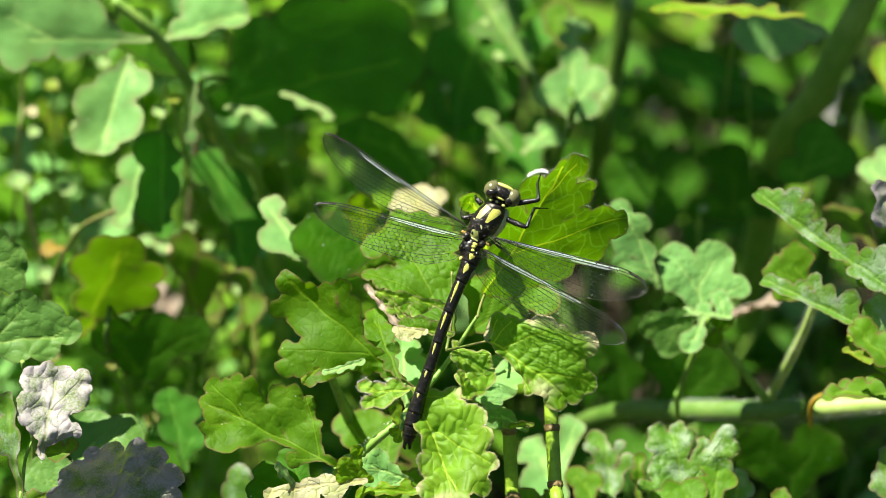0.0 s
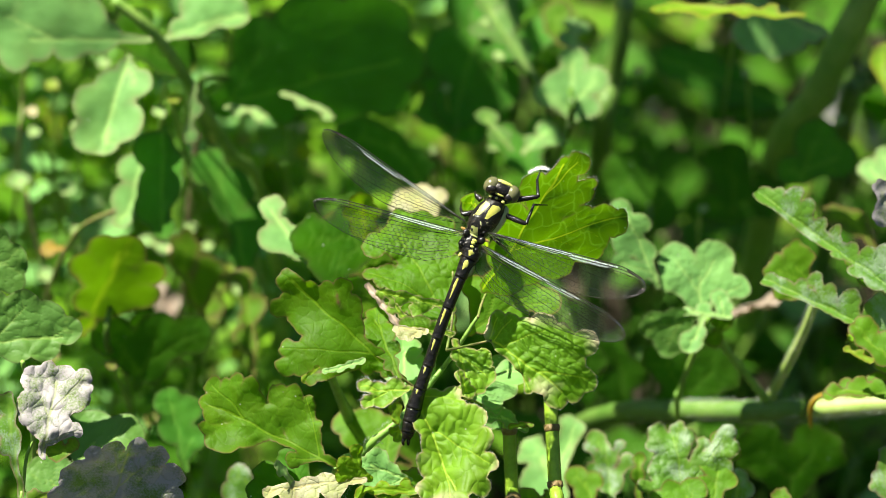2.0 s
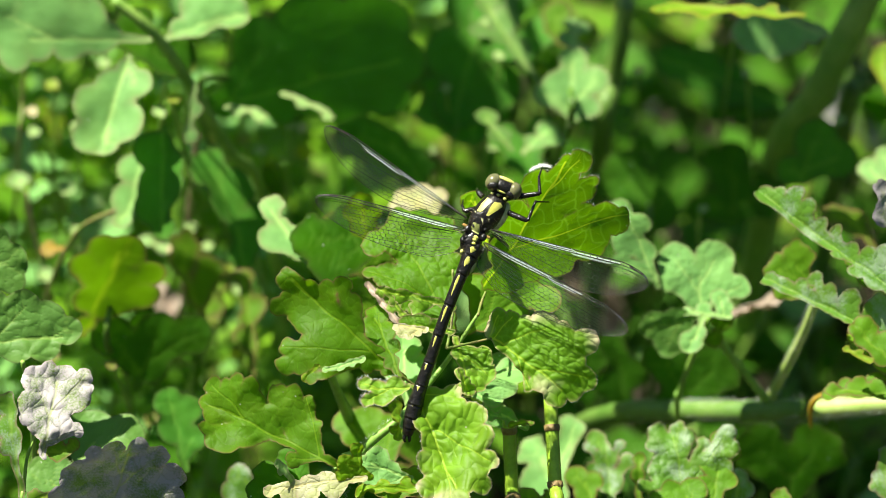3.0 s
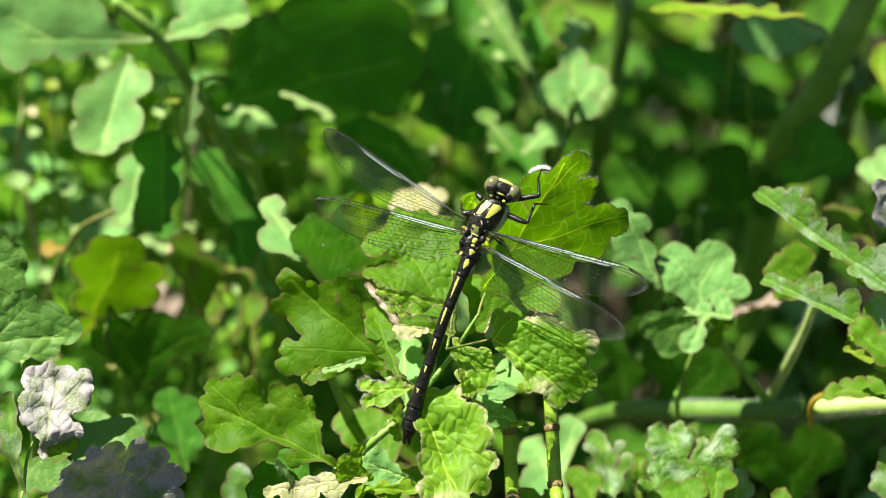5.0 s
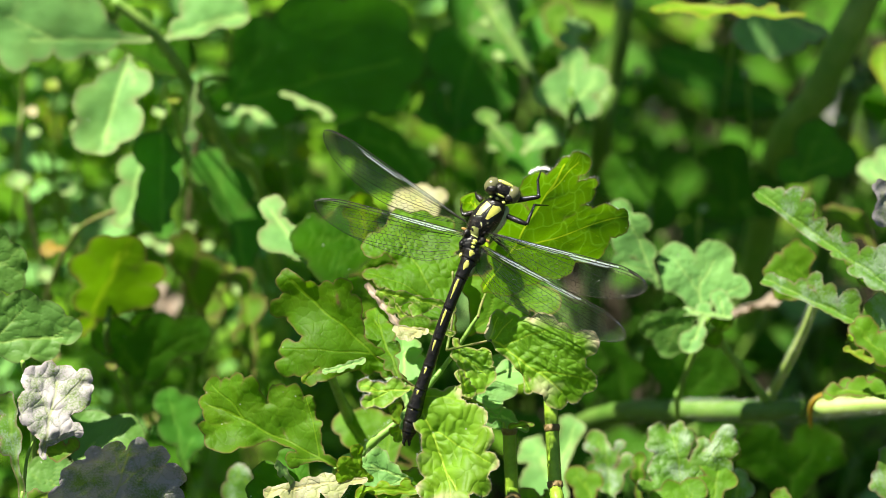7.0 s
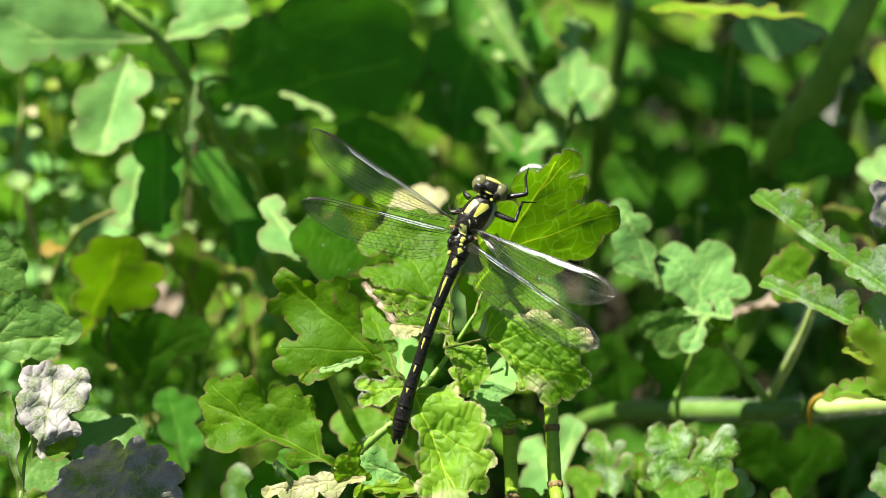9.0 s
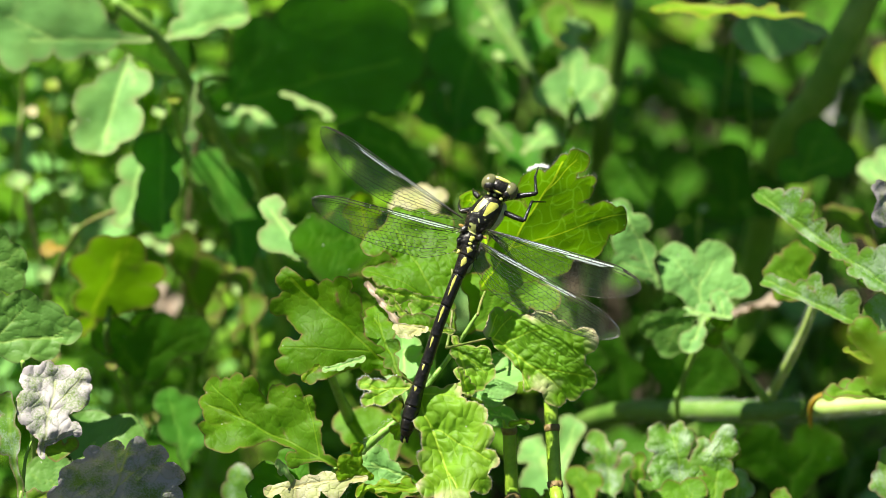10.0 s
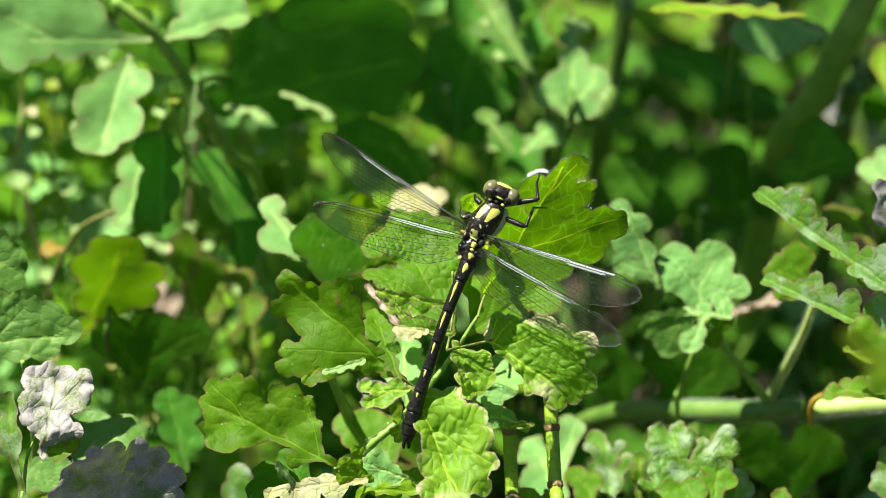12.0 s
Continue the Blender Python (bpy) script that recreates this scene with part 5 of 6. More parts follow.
def shade_crowns():
    """Unseen tall celandines added behind, whose arching crowns shade the undergrowth."""
    rnd = random.Random(21)
    forms = []
    for k in range(4):
        forms.append(leaf_data("leaf", [(0, 38, 12), (-15, 26, 11), (15, 26, 11), (-11, 12, 8), (11, 12, 8)], (SHADELEAF, FRESH)[k % 2], cell=2.0, seed=90 + k, wave=1.5))
    for x, y, tx, ty, high, kept in ((-0.22, 0.66, -0.180, 0.225, 0.56, range(6)), (-0.14, 0.70, -0.150, 0.255, 0.57, range(11)), (-0.08, 0.66, -0.112, 0.245, 0.55, range(2, 5)),
                               (0.00, 0.70, -0.075, 0.235, 0.55, range(11)), (0.08, 0.68, -0.045, 0.25, 0.54, range(11)), (0.16, 0.66, -0.005, 0.23, 0.53, range(11)), (-0.29, 0.72, -0.240, 0.24, 0.56, range(11)), (-0.02, 0.80, -0.10, 0.32, 0.62, range(11)), (0.05, 0.74, -0.065, 0.205, 0.54, range(11)), (0.22, 0.72, -0.02, 0.19, 0.52, range(5))):
        plant = new("celandine_plant")
        plant.location = (x, y, -0.012)
        tagged(plant, "unseen arching celandine plant added to shade the undergrowth", "plant", "tall celandines")
        end = Vector((tx - x, ty - y, high))
        line = bend([Vector((0, 0, 0)), Vector((end.x * 0.2, end.y * 0.15, high * 0.55)), Vector((end.x * 0.6, end.y * 0.55, high * 0.95)), end], 6)
        v, f = tube(line, [0.0042 - 0.00014 * i for i in range(len(line))], 7)
        link_mesh("stem", v, f, DARKSTEM, plant)
        for k in range(11):
            a = k * 2.4 + rnd.uniform(-0.3, 0.3)
            root = line[-1 - k % 5]
            out = rnd.uniform(0.005, 0.032)
            top = root + Vector((-math.sin(a) * out, math.cos(a) * out, rnd.uniform(0.0, 0.03)))
            form, dip, roll, size = rnd.choice(forms), rnd.uniform(-30, 10), rnd.uniform(-20, 20), rnd.uniform(0.6, 1.0)
            if k not in kept:
                continue
            v, f = tube(bend([root, (root + top) / 2 + Vector((0, 0, 0.006)), top], 4), [0.0014] * 9, 5)
            link_mesh("stalk", v, f, STEM, plant)
            blade = new("leaf", form)
            blade.parent = plant
            blade.matrix_basis = Matrix.Translation(top) @ Matrix.Rotation(a, 4, "Z") @ pose(0, 0, 0, dip, roll) @ Matrix.Scale(size, 4)


shade_crowns()


def shading_branch():
    """An unseen stalk added beside the path, whose few leaves shade the lying stem."""
    rnd = random.Random(33)
    plant = new("celandine_plant")
    plant.location = (-0.16, 0.62, -0.012)
    tagged(plant, "unseen celandine stalk added to shade the lying stem", "plant", "tall celandines")
    tip = at(-36.5, 124.0, 24.0) - plant.location
    line = bend([Vector((0, 0, 0)), Vector((tip.x * 0.2, tip.y * 0.2, tip.z * 0.75)), Vector((tip.x * 0.6, tip.y * 0.6, tip.z * 1.05)), tip], 8)
    v, f = tube(line, [0.0035 - 0.0001 * i for i in range(len(line))], 7)
    link_mesh("stem", v, f, DARKSTEM, plant)
    form = leaf_data("leaf", [(0, 19, 7), (-8, 13, 6), (8, 13, 6), (0, 8, 6)], SHADELEAF, cell=1.5, seed=95, wave=1.2)
    for k in range(4):
        blade = new("leaf", form)
        blade.parent = plant
        blade.matrix_basis = Matrix.Translation(line[-1 - k]) @ Matrix.Rotation(k * 1.9 + 0.4, 4, "Z") @ pose(0, 0, 0, rnd.uniform(-20, 10), rnd.uniform(-15, 15))


shading_branch()


def small_weeds():
    """Chickweed-like sprigs: thin stems with pairs of small pointed leaves."""
    rnd = random.Random(11)
    for _ in range(185):
        x, y = rnd.uniform(-0.20, -0.01), rnd.uniform(0.13, 0.50)
        sprig = new("weed_sprig")
        sprig.location = (x, y, -0.012)
        tagged(sprig, "thin light green weed sprig with small paired leaves", "weed", "weed sprigs")
        h = rnd.uniform(0.08, 0.19) * (0.5 if math.hypot(x + 0.034, y - 0.131) < 0.02 else 1.0)
        lean = Vector((rnd.uniform(-0.04, 0.04), rnd.uniform(-0.03, 0.03), h))
        line = bend([Vector((0, 0, 0)), lean * 0.5 + Vector((rnd.uniform(-0.008, 0.008), 0, 0)), lean], 6)
        v, f = tube(line, [0.0008] * len(line), 5)
        link_mesh("stem", v, f, STEM, sprig)
        for k in range(3, len(line)):
            for s in (0, 1):
                a = k * 1.6 + s * math.pi + rnd.uniform(-0.3, 0.3)
                ln, wd = rnd.uniform(0.008, 0.016), rnd.uniform(0.0022, 0.004)
                d = Vector((math.cos(a), math.sin(a), rnd.uniform(-0.2, 0.5))).normalized()
                w = d.cross(Vector((0, 0, 1))).normalized()
                p = line[k]
                rows = [(0, 0.0), (0.25, 0.8), (0.5, 1.0), (0.75, 0.7), (1.0, 0.0)]
                vs, fs = [], []
                for t, b in rows:
                    c = p + d * ln * t - Vector((0, 0, 0.25 * ln * t * t))
                    vs += [c - w * wd * b, c + Vector((0, 0, -0.0006 * b)), c + w * wd * b]
                for i in range(4):
                    fs += [(3 * i, 3 * i + 1, 3 * i + 4, 3 * i + 3), (3 * i + 1, 3 * i + 2, 3 * i + 5, 3 * i + 4)]
                link_mesh("leaf", vs, fs, (FRESH, YOUNG, FRESH, PALE)[rnd.randint(0, 3)], sprig)


small_weeds()


# ---- horsetails, stones and litter ----
def horsetail(places, thick, rings, label):
    """A jointed, grooved stalk with toothed brown sheaths."""
    stalk = plant_base("horsetail", *places[0], label, "horsetail", "horsetails")
    line = bend([at(*p) - stalk.location for p in places], 10)
    n, sides = len(line), 20
    v, f = tube(line, [thick * 0.0005] * n, sides)
    v = [line[i // sides] + (p - line[i // sides]) * (1.0 if i % 2 else 0.86) for i, p in enumerate(v)]
    link_mesh("stalk", v, f, REED, stalk)
    for s in rings:
        i = int(s * (n - 2))
        a, d = line[i], (line[i + 1] - line[i]).normalized()
        k = thick * 0.0005
        pts = [a - d * k * 0.35, a - d * k * 0.2, a, a + d * k * 0.15, a + d * k * 0.3]
        v, f = tube(pts, [k * 1.02, k * 1.10, k * 1.14, k * 1.16, k * 1.2], 14)
        v = [p + d * k * 0.35 * (1 if q % 2 else -1) if q >= 56 else p for q, p in enumerate(v)]
        link_mesh("sheath", v, f, SHEATH, stalk, "brown toothed sheath")
    return stalk


horsetail([(25.8, -120.7, 100.0), (21.0, -51.9, 10.0), (20.3, -42.8, 12.0), (19.5, -27.2, 15.0)], 2.5, (0.35, 0.69, 0.925), 'green jointed horsetail stalk under a leaf')
horsetail([(17.0, -111.9, 120.0), (13.3, -52.9, 25.0), (12.6, -43.4, 22.0), (12.0, -30.3, 20.0)], 2.5, (0.5, 0.95), 'thin horsetail stalk in the shade')


def curl(place, points, thick, material, name, label, category):
    """A dry curled strip through points, in mm from its place."""
    p = at(*place)
    line = bend([Vector((a, 0, b)) * 0.001 for a, b in points], 6)
    n = len(line)
    v, f = tube(line, [thick * 0.0005 * (0.25 + math.sin(math.pi * min(0.95, (i + 1) / n))) for i in range(n)], 8)
    ob = link_mesh(name, v, f, material)
    ob.location = p
    return tagged(ob, label, category)


curl((71.9, -33.1, 76.0), [(3.0, 6.5), (0.8, 4.8), (0.0, 2.0), (0.3, -2.6)], 1.0, YELLOW, 'withered_leaf', 'yellow withered leaf strip curled on the stem', 'leaf')


def litter(place, turn, size, material, label):
    ob = new("fallen_leaf", leaf_data("fallen_leaf", [(0, size, size * 0.45), (-size * 0.3, size * 0.5, size * 0.4), (size * 0.3, size * 0.5, size * 0.4)], material, cell=0.9, seed=int(size * 7), wave=3.0, curl=0.4))
    ob.matrix_world = Matrix.Translation(at(*place)) @ pose(0, 0, 0, FACE - 15, 10, turn)
    return tagged(ob, label, "leaf")


litter((64.5, -11.7, 130.0), 200, 11.0, DEAD, 'pinkish brown dead leaf caught among the stems')
litter((-57.8, -14.4, 150.0), 40, 6.0, DEAD, 'pinkish brown dead leaf caught among the stems')


def sky_screen():
    """An unseen ring added round the clearing to block low sky light."""
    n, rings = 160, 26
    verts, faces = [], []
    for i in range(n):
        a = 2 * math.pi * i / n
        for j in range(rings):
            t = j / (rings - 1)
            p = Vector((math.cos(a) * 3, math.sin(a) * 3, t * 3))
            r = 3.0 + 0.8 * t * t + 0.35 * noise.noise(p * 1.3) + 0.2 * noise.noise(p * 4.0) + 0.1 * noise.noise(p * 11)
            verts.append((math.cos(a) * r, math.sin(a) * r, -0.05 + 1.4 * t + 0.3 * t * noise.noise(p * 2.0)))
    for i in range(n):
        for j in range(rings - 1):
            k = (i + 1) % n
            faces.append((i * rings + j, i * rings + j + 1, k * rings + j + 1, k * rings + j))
    return tagged(link_mesh("backdrop", verts, faces, SKYSCREEN), "unseen dark green ring added to block low sky light", "backdrop", kind="structure")


sky_screen()


def stem_hairs(places, radius, count, length, seed, parent):
    rnd = random.Random(seed)
    line = bend([at(*p) for p in places], 10)
    roots, tips = [], []
    for _ in range(count):
        i = rnd.randrange(len(line) - 1)
        d = (line[i + 1] - line[i]).normalized()
        c = line[i].lerp(line[i + 1], rnd.random())
        s = d.orthogonal()
        s = (s * math.cos(rnd.uniform(0, 6.3)) + d.cross(s) * math.sin(rnd.uniform(0, 6.3))).normalized()
        roots.append(c + s * radius * 0.001 - parent.location)
        tips.append(roots[-1] + (s + d * rnd.uniform(-0.5, 0.5)) * length * 0.001 * rnd.uniform(0.6, 1.2))
    hair_mesh("hair", roots, tips, 0.000012, HAIR, parent, "long white stem hairs")


stem_hairs([(39.0, -33.2, 115), (49.8, -32.7, 102), (59.4, -32.4, 92), (71.2, -31.8, 85)], 2.0, 1500, 1.3, 1, creeping_stem)
stem_hairs([(73.5, -31.8, 85.0), (82.0, -30.9, 81.0), (90.6, -30.0, 78.0)], 1.9, 1000, 1.3, 2, creeping_stem)
stem_hairs([(65.2, -30.1, 92.0), (67.3, -23.8, 80.0), (70.1, -16.4, 70.0), (72.4, -8.7, 62.0)], 1.0, 700, 0.9, 3, creeping_stem)
stem_hairs([(-18.9, -45.0, 15.0), (-14.1, -36.5, 9.0), (-8.0, -30.9, 8.0)], 1.1, 500, 0.7, 4, perch_plant)


def stone(place, size, seed):
    """A weathered pebble half sunk in the soil."""
    bm = bmesh.new()
    bmesh.ops.create_icosphere(bm, subdivisions=4, radius=1.0)
    for v in bm.verts:
        v.co *= 1 + 0.18 * noise.noise(v.co * 1.5 + Vector((seed, 0, 0))) + 0.05 * noise.noise(v.co * 6)
        v.co = Vector((v.co.x * size, v.co.y * size * 0.8, v.co.z * size * 0.6)) * 0.001
    me = bpy.data.meshes.new("stone")
    for f in bm.faces:
        f.smooth = True
    bm.to_mesh(me)
    bm.free()
    me.materials.append(STONE)
    ob = new("stone", me)
    p = at(*place)
    ob.location = (p.x, p.y, -0.006 + size * 0.0003)
    ob.rotation_euler = (0, 0, seed)
    return tagged(ob, "grey stone half sunk in the soil", "stone", "stones")


stone((117.0, 46.2, 522.6), 13.0, 1)
stone((129.2, 41.8, 516.8), 12.0, 2)
stone((127.4, 60.8, 541.6), 14.0, 3)
stone((80.0, 31.2, 503.1), 8.0, 4)
stone((-77.3, -15.8, 441.6), 7.0, 5)
stone((59.7, 57.1, 536.8), 7.0, 6)


# ---- dragonfly ----
def ball(centre, radii, segments=20, rings=12, turn=None):
    bm = bmesh.new()
    m = Matrix.Translation(Vector(centre) * 0.001) @ (turn or Matrix.Identity(4)) @ Matrix.Diagonal((radii[0] * 0.001, radii[1] * 0.001, radii[2] * 0.001, 1))
    bmesh.ops.create_uvsphere(bm, u_segments=segments, v_segments=rings, radius=1.0, matrix=m)
    return bm


def mm_tube(name, points, radii, material, parent, sides=10, label="", n=4):
    line = bend([Vector(p) * 0.001 for p in points], n)
    m = len(line) - 1
    rr = []
    for i in range(m + 1):
        s = i / m * (len(radii) - 1)
        k = min(int(s), len(radii) - 2)
        rr.append(0.001 * (radii[k] + (radii[k + 1] - radii[k]) * (s - k)))
    v, f = tube(line, rr, sides)
    return link_mesh(name, v, f, material, parent, label)


def wing(parent, root, tip, chord, hind, flip, seed, lift, crest, bright):
    """A clear net-veined wing from root to tip, in mm; flip: -1 where the trailing edge lies clockwise of the leading edge."""
    rnd = random.Random(seed)
    root, tip = Vector((*root, 0)), Vector((*tip, 0))
    length = (tip - root).length
    ob = new("wing")
    ob.parent = parent
    ax = (tip - root).normalized()
    ob.matrix_basis = Matrix.Translation(Vector((root.x, root.y, 1.3)) * 0.001) @ Matrix.Rotation(math.atan2(ax.y, ax.x), 4, "Z") @ Matrix.Rotation(radians(-lift), 4, "Y")

    rise = crest * length

    def lead(u):
        """The front edge, in mm off the line from root to tip."""
        return rise * (u / 0.8) ** 0.9 if u < 0.8 else rise * math.sqrt(max(0.0, 1 - ((u - 0.8) / 0.2) ** 2))

    def trail(u):
        peak, deep = (0.22, 0.73 * chord) if hind else (0.52, 0.77 * chord)
        if hind and u < peak:
            return -deep * (0.16 + 0.84 * min(1.0, (0.30 + 0.70 * u / peak) * min(1.0, u / 0.035)) ** 0.55)
        if u < peak:
            return -deep * (0.06 + 0.94 * math.sin(math.pi / 2 * u / peak) ** 1.05)
        return -deep * max(0.0, 1 - ((u - peak) / (1 - peak)) ** 2) ** 0.6

    def place(u, v):
        """u along the wing, v from the leading edge (0) to the trailing edge (1)."""
        y = lead(u) + (trail(u) - lead(u)) * v
        ridge = min(v / 0.15, 1.0) - max(0.0, min((v - 0.15) / 0.16, 1.0))
        z = 0.080 * chord * ridge * (1 - 0.45 * u) + 0.14 * math.sin(v * 21) * math.exp(-1.5 * v) * (1 - 0.5 * u) - 0.7 * v * v * (1 - u) + 0.4 * u * u
        return Vector((u * length, y * flip, z)) * 0.001

    nu, nv = 44, 32
    verts = [place(i / nu * 0.998, j / nv) for i in range(nu + 1) for j in range(nv + 1)]
    faces = [(i * (nv + 1) + j, (i + 1) * (nv + 1) + j, (i + 1) * (nv + 1) + j + 1, i * (nv + 1) + j + 1) for i in range(nu) for j in range(nv)]
    skin = link_mesh("membrane", verts, faces, MEMBRANE, ob, "clear shiny wing membrane")
    skin.visible_shadow = False
    # Strips added where the wing shines; the pale sheen is in their colour.
    for u0, u1, va, vb in bright:
        strip = [place(u0 + (u1 - u0) * i / 30, va + (vb - va) * j / 6 * min(1.0, 0.25 + 0.12 * i, 0.25 + 0.12 * (30 - i))) - Vector((0, 0, 0.00002)) for i in range(31) for j in range(7)]
        front = link_mesh("wing_front_membrane", strip, [(i * 7 + j, (i + 1) * 7 + j, (i + 1) * 7 + j + 1, i * 7 + j + 1) for i in range(30) for j in range(6)], SHEEN, ob, "strip added to carry the pale sheen of the wing")
        front.visible_shadow = False
    vv, ff = [], []

    def vein(points, r):
        v, f = tube(points, [r] * len(points), 4, False)
        o = len(vv)
        vv.extend(v)
        ff.extend(tuple(k + o for k in q) for q in f)

    # long veins along the stiff front edge, then fan veins that sweep to the trailing edge
    fronts = ((0.0, 0.0, 1.0, 0.075), (0.085, 0.045, 0.52, 0.060), (0.145, 0.085, 0.99, 0.062), (0.215, 0.175, 0.97, 0.045))

    def front_v(k, u):
        v0, v1 = fronts[k][:2]
        return v0 + (v1 - v0) * min(1.0, u * 1.8)

    for k, (v0, v1, end, r) in enumerate(fronts):
        vein([place(0.01 + (end - 0.01) * i / 40, front_v(k, 0.01 + (end - 0.01) * i / 40)) for i in range(41)], r * 0.0014)
    vein([place(0.01 + 0.988 * i / 60, 1.0) for i in range(61)], 0.000058)
    for k in range(3):
        u = 0.06 + 0.02 * rnd.random()
        while u < 0.97:
            if k != 0 or u < 0.52:
                vein([place(u, front_v(k, u)), place(u + rnd.uniform(-0.004, 0.006), front_v(k + 1, u))], 0.000050)
            elif u > 0.52:
                vein([place(u, 0.0), place(u + rnd.uniform(-0.004, 0.006), front_v(2, u))], 0.000048)
            u += (0.040, 0.042, 0.036)[k] * rnd.uniform(0.8, 1.2)
    rows_, steps = (9, 32) if hind else (7, 34)
    bow_ = 0.62
    jit = {}

    def knot(j, i):
        """The i-th corner of the net on its j-th sweeping line, as (u, v)."""
        if (j, i) not in jit:
            s = i / (2.0 * steps)
            u = s * (1.42 - 0.42 * s)
            strong = j % 3 == 0
            w = j / rows_ + bow_ * max(0.0, u - 0.05) ** 1.7
            z = 0.0 if strong else (-0.18 if (i + j) % 2 else 0.18) / rows_
            jit[(j, i)] = (u + rnd.uniform(-0.005, 0.005), w + z + (0.0 if strong else rnd.uniform(-0.14, 0.14) / rows_))
        return jit[(j, i)]

    def spot(c):
        u, w = c
        f0 = front_v(3, u)
        return place(min(max(u, 0.01), 0.992), min(1.0, max(f0, f0 + (1 - f0) * w)))

    for j in range(-rows_, rows_ + 1):
        for i in range(4, 2 * steps):
            a, b = knot(j, i), knot(j, i + 1)
            if 0.0 < (a[1] + b[1]) / 2 < 1.0:
                vein([spot(a), spot(b)], 0.000075 - 0.000025 * a[0] if j % 3 == 0 else 0.000045 - 0.00001 * a[0])
            if (i + j) % 2 == 0 and not (i < 14 and (i // 2 + j) % 2):
                c = knot(j + 1, i)
                if c[1] > 0.0 and a[1] < 1.0:
                    vein([spot(a), spot(c)], 0.000045 - 0.00001 * a[0])
    link_mesh("vein_net", vv, ff, VEIN, ob, "fine black net of wing veins")
    mark = [place(u, v) + Vector((0, 0, s * 0.00006)) for s in (1, -1) for u, v in ((0.855, 0.005), (0.955, 0.01), (0.95, 0.085), (0.86, 0.062))]
    link_mesh("wing_spot", mark, [(0, 1, 2, 3), (7, 6, 5, 4), (0, 4, 5, 1), (1, 5, 6, 2), (2, 6, 7, 3), (3, 7, 4, 0)], VEIN, ob, "black spot near the wing tip", smooth=False)
    return ob


def oval_stripe(name, parent, points, widths, lift_, material):
    """A raised coloured stripe: a flattened bar along points, in mm."""
    line = bend([Vector(p) * 0.001 for p in points], 4)
    m = len(line) - 1
    rr = []
    for i in range(m + 1):
        s = i / m * (len(widths) - 1)
        k = min(int(s), len(widths) - 2)
        rr.append(0.001 * (widths[k] + (widths[k + 1] - widths[k]) * (s - k)))
    v, f = tube(line, rr, 10)
    c = [line[i // 10].z for i in range(len(v))]
    v = [Vector((p.x, p.y, z0 + (p.z - z0) * lift_)) for p, z0 in zip(v, c)]
    return link_mesh(name, v, f, material, parent)


def marking(name, parent, corners, top, material, label="", rise=0.03, soft_=-0.02):
    """A coloured plate that lies on the body: corners (x, y) in mm, top(x, y) the height of the body."""
    xs = np.arange(min(p[0] for p in corners) - 0.3, max(p[0] for p in corners) + 0.3, 0.07)
    ys = np.arange(min(p[1] for p in corners) - 0.3, max(p[1] for p in corners) + 0.3, 0.07)
    gx, gy = np.meshgrid(xs, ys, indexing="ij")
    near, inside = np.full(gx.shape, 9.0), np.zeros(gx.shape, bool)
    for (ax, ay), (bx, by) in zip(corners, corners[1:] + corners[:1]):
        dx, dy = bx - ax, by - ay
        t = np.clip(((gx - ax) * dx + (gy - ay) * dy) / (dx * dx + dy * dy + 1e-9), 0, 1)
        near = np.minimum(near, np.hypot(gx - ax - t * dx, gy - ay - t * dy))
        inside ^= ((ay > gy) != (by > gy)) & (gx < dx * (gy - ay) / (dy if abs(dy) > 1e-9 else 1e-9) + ax)
    verts, faces = contour(np.where(inside, -near, near) - soft_ + 0.04 * np.sin(gx * 7) * np.sin(gy * 6), xs, ys)
    return link_mesh(name, [Vector((x, y, top(x, y) + rise)) * 0.001 for x, y in verts], faces, material, parent, label)


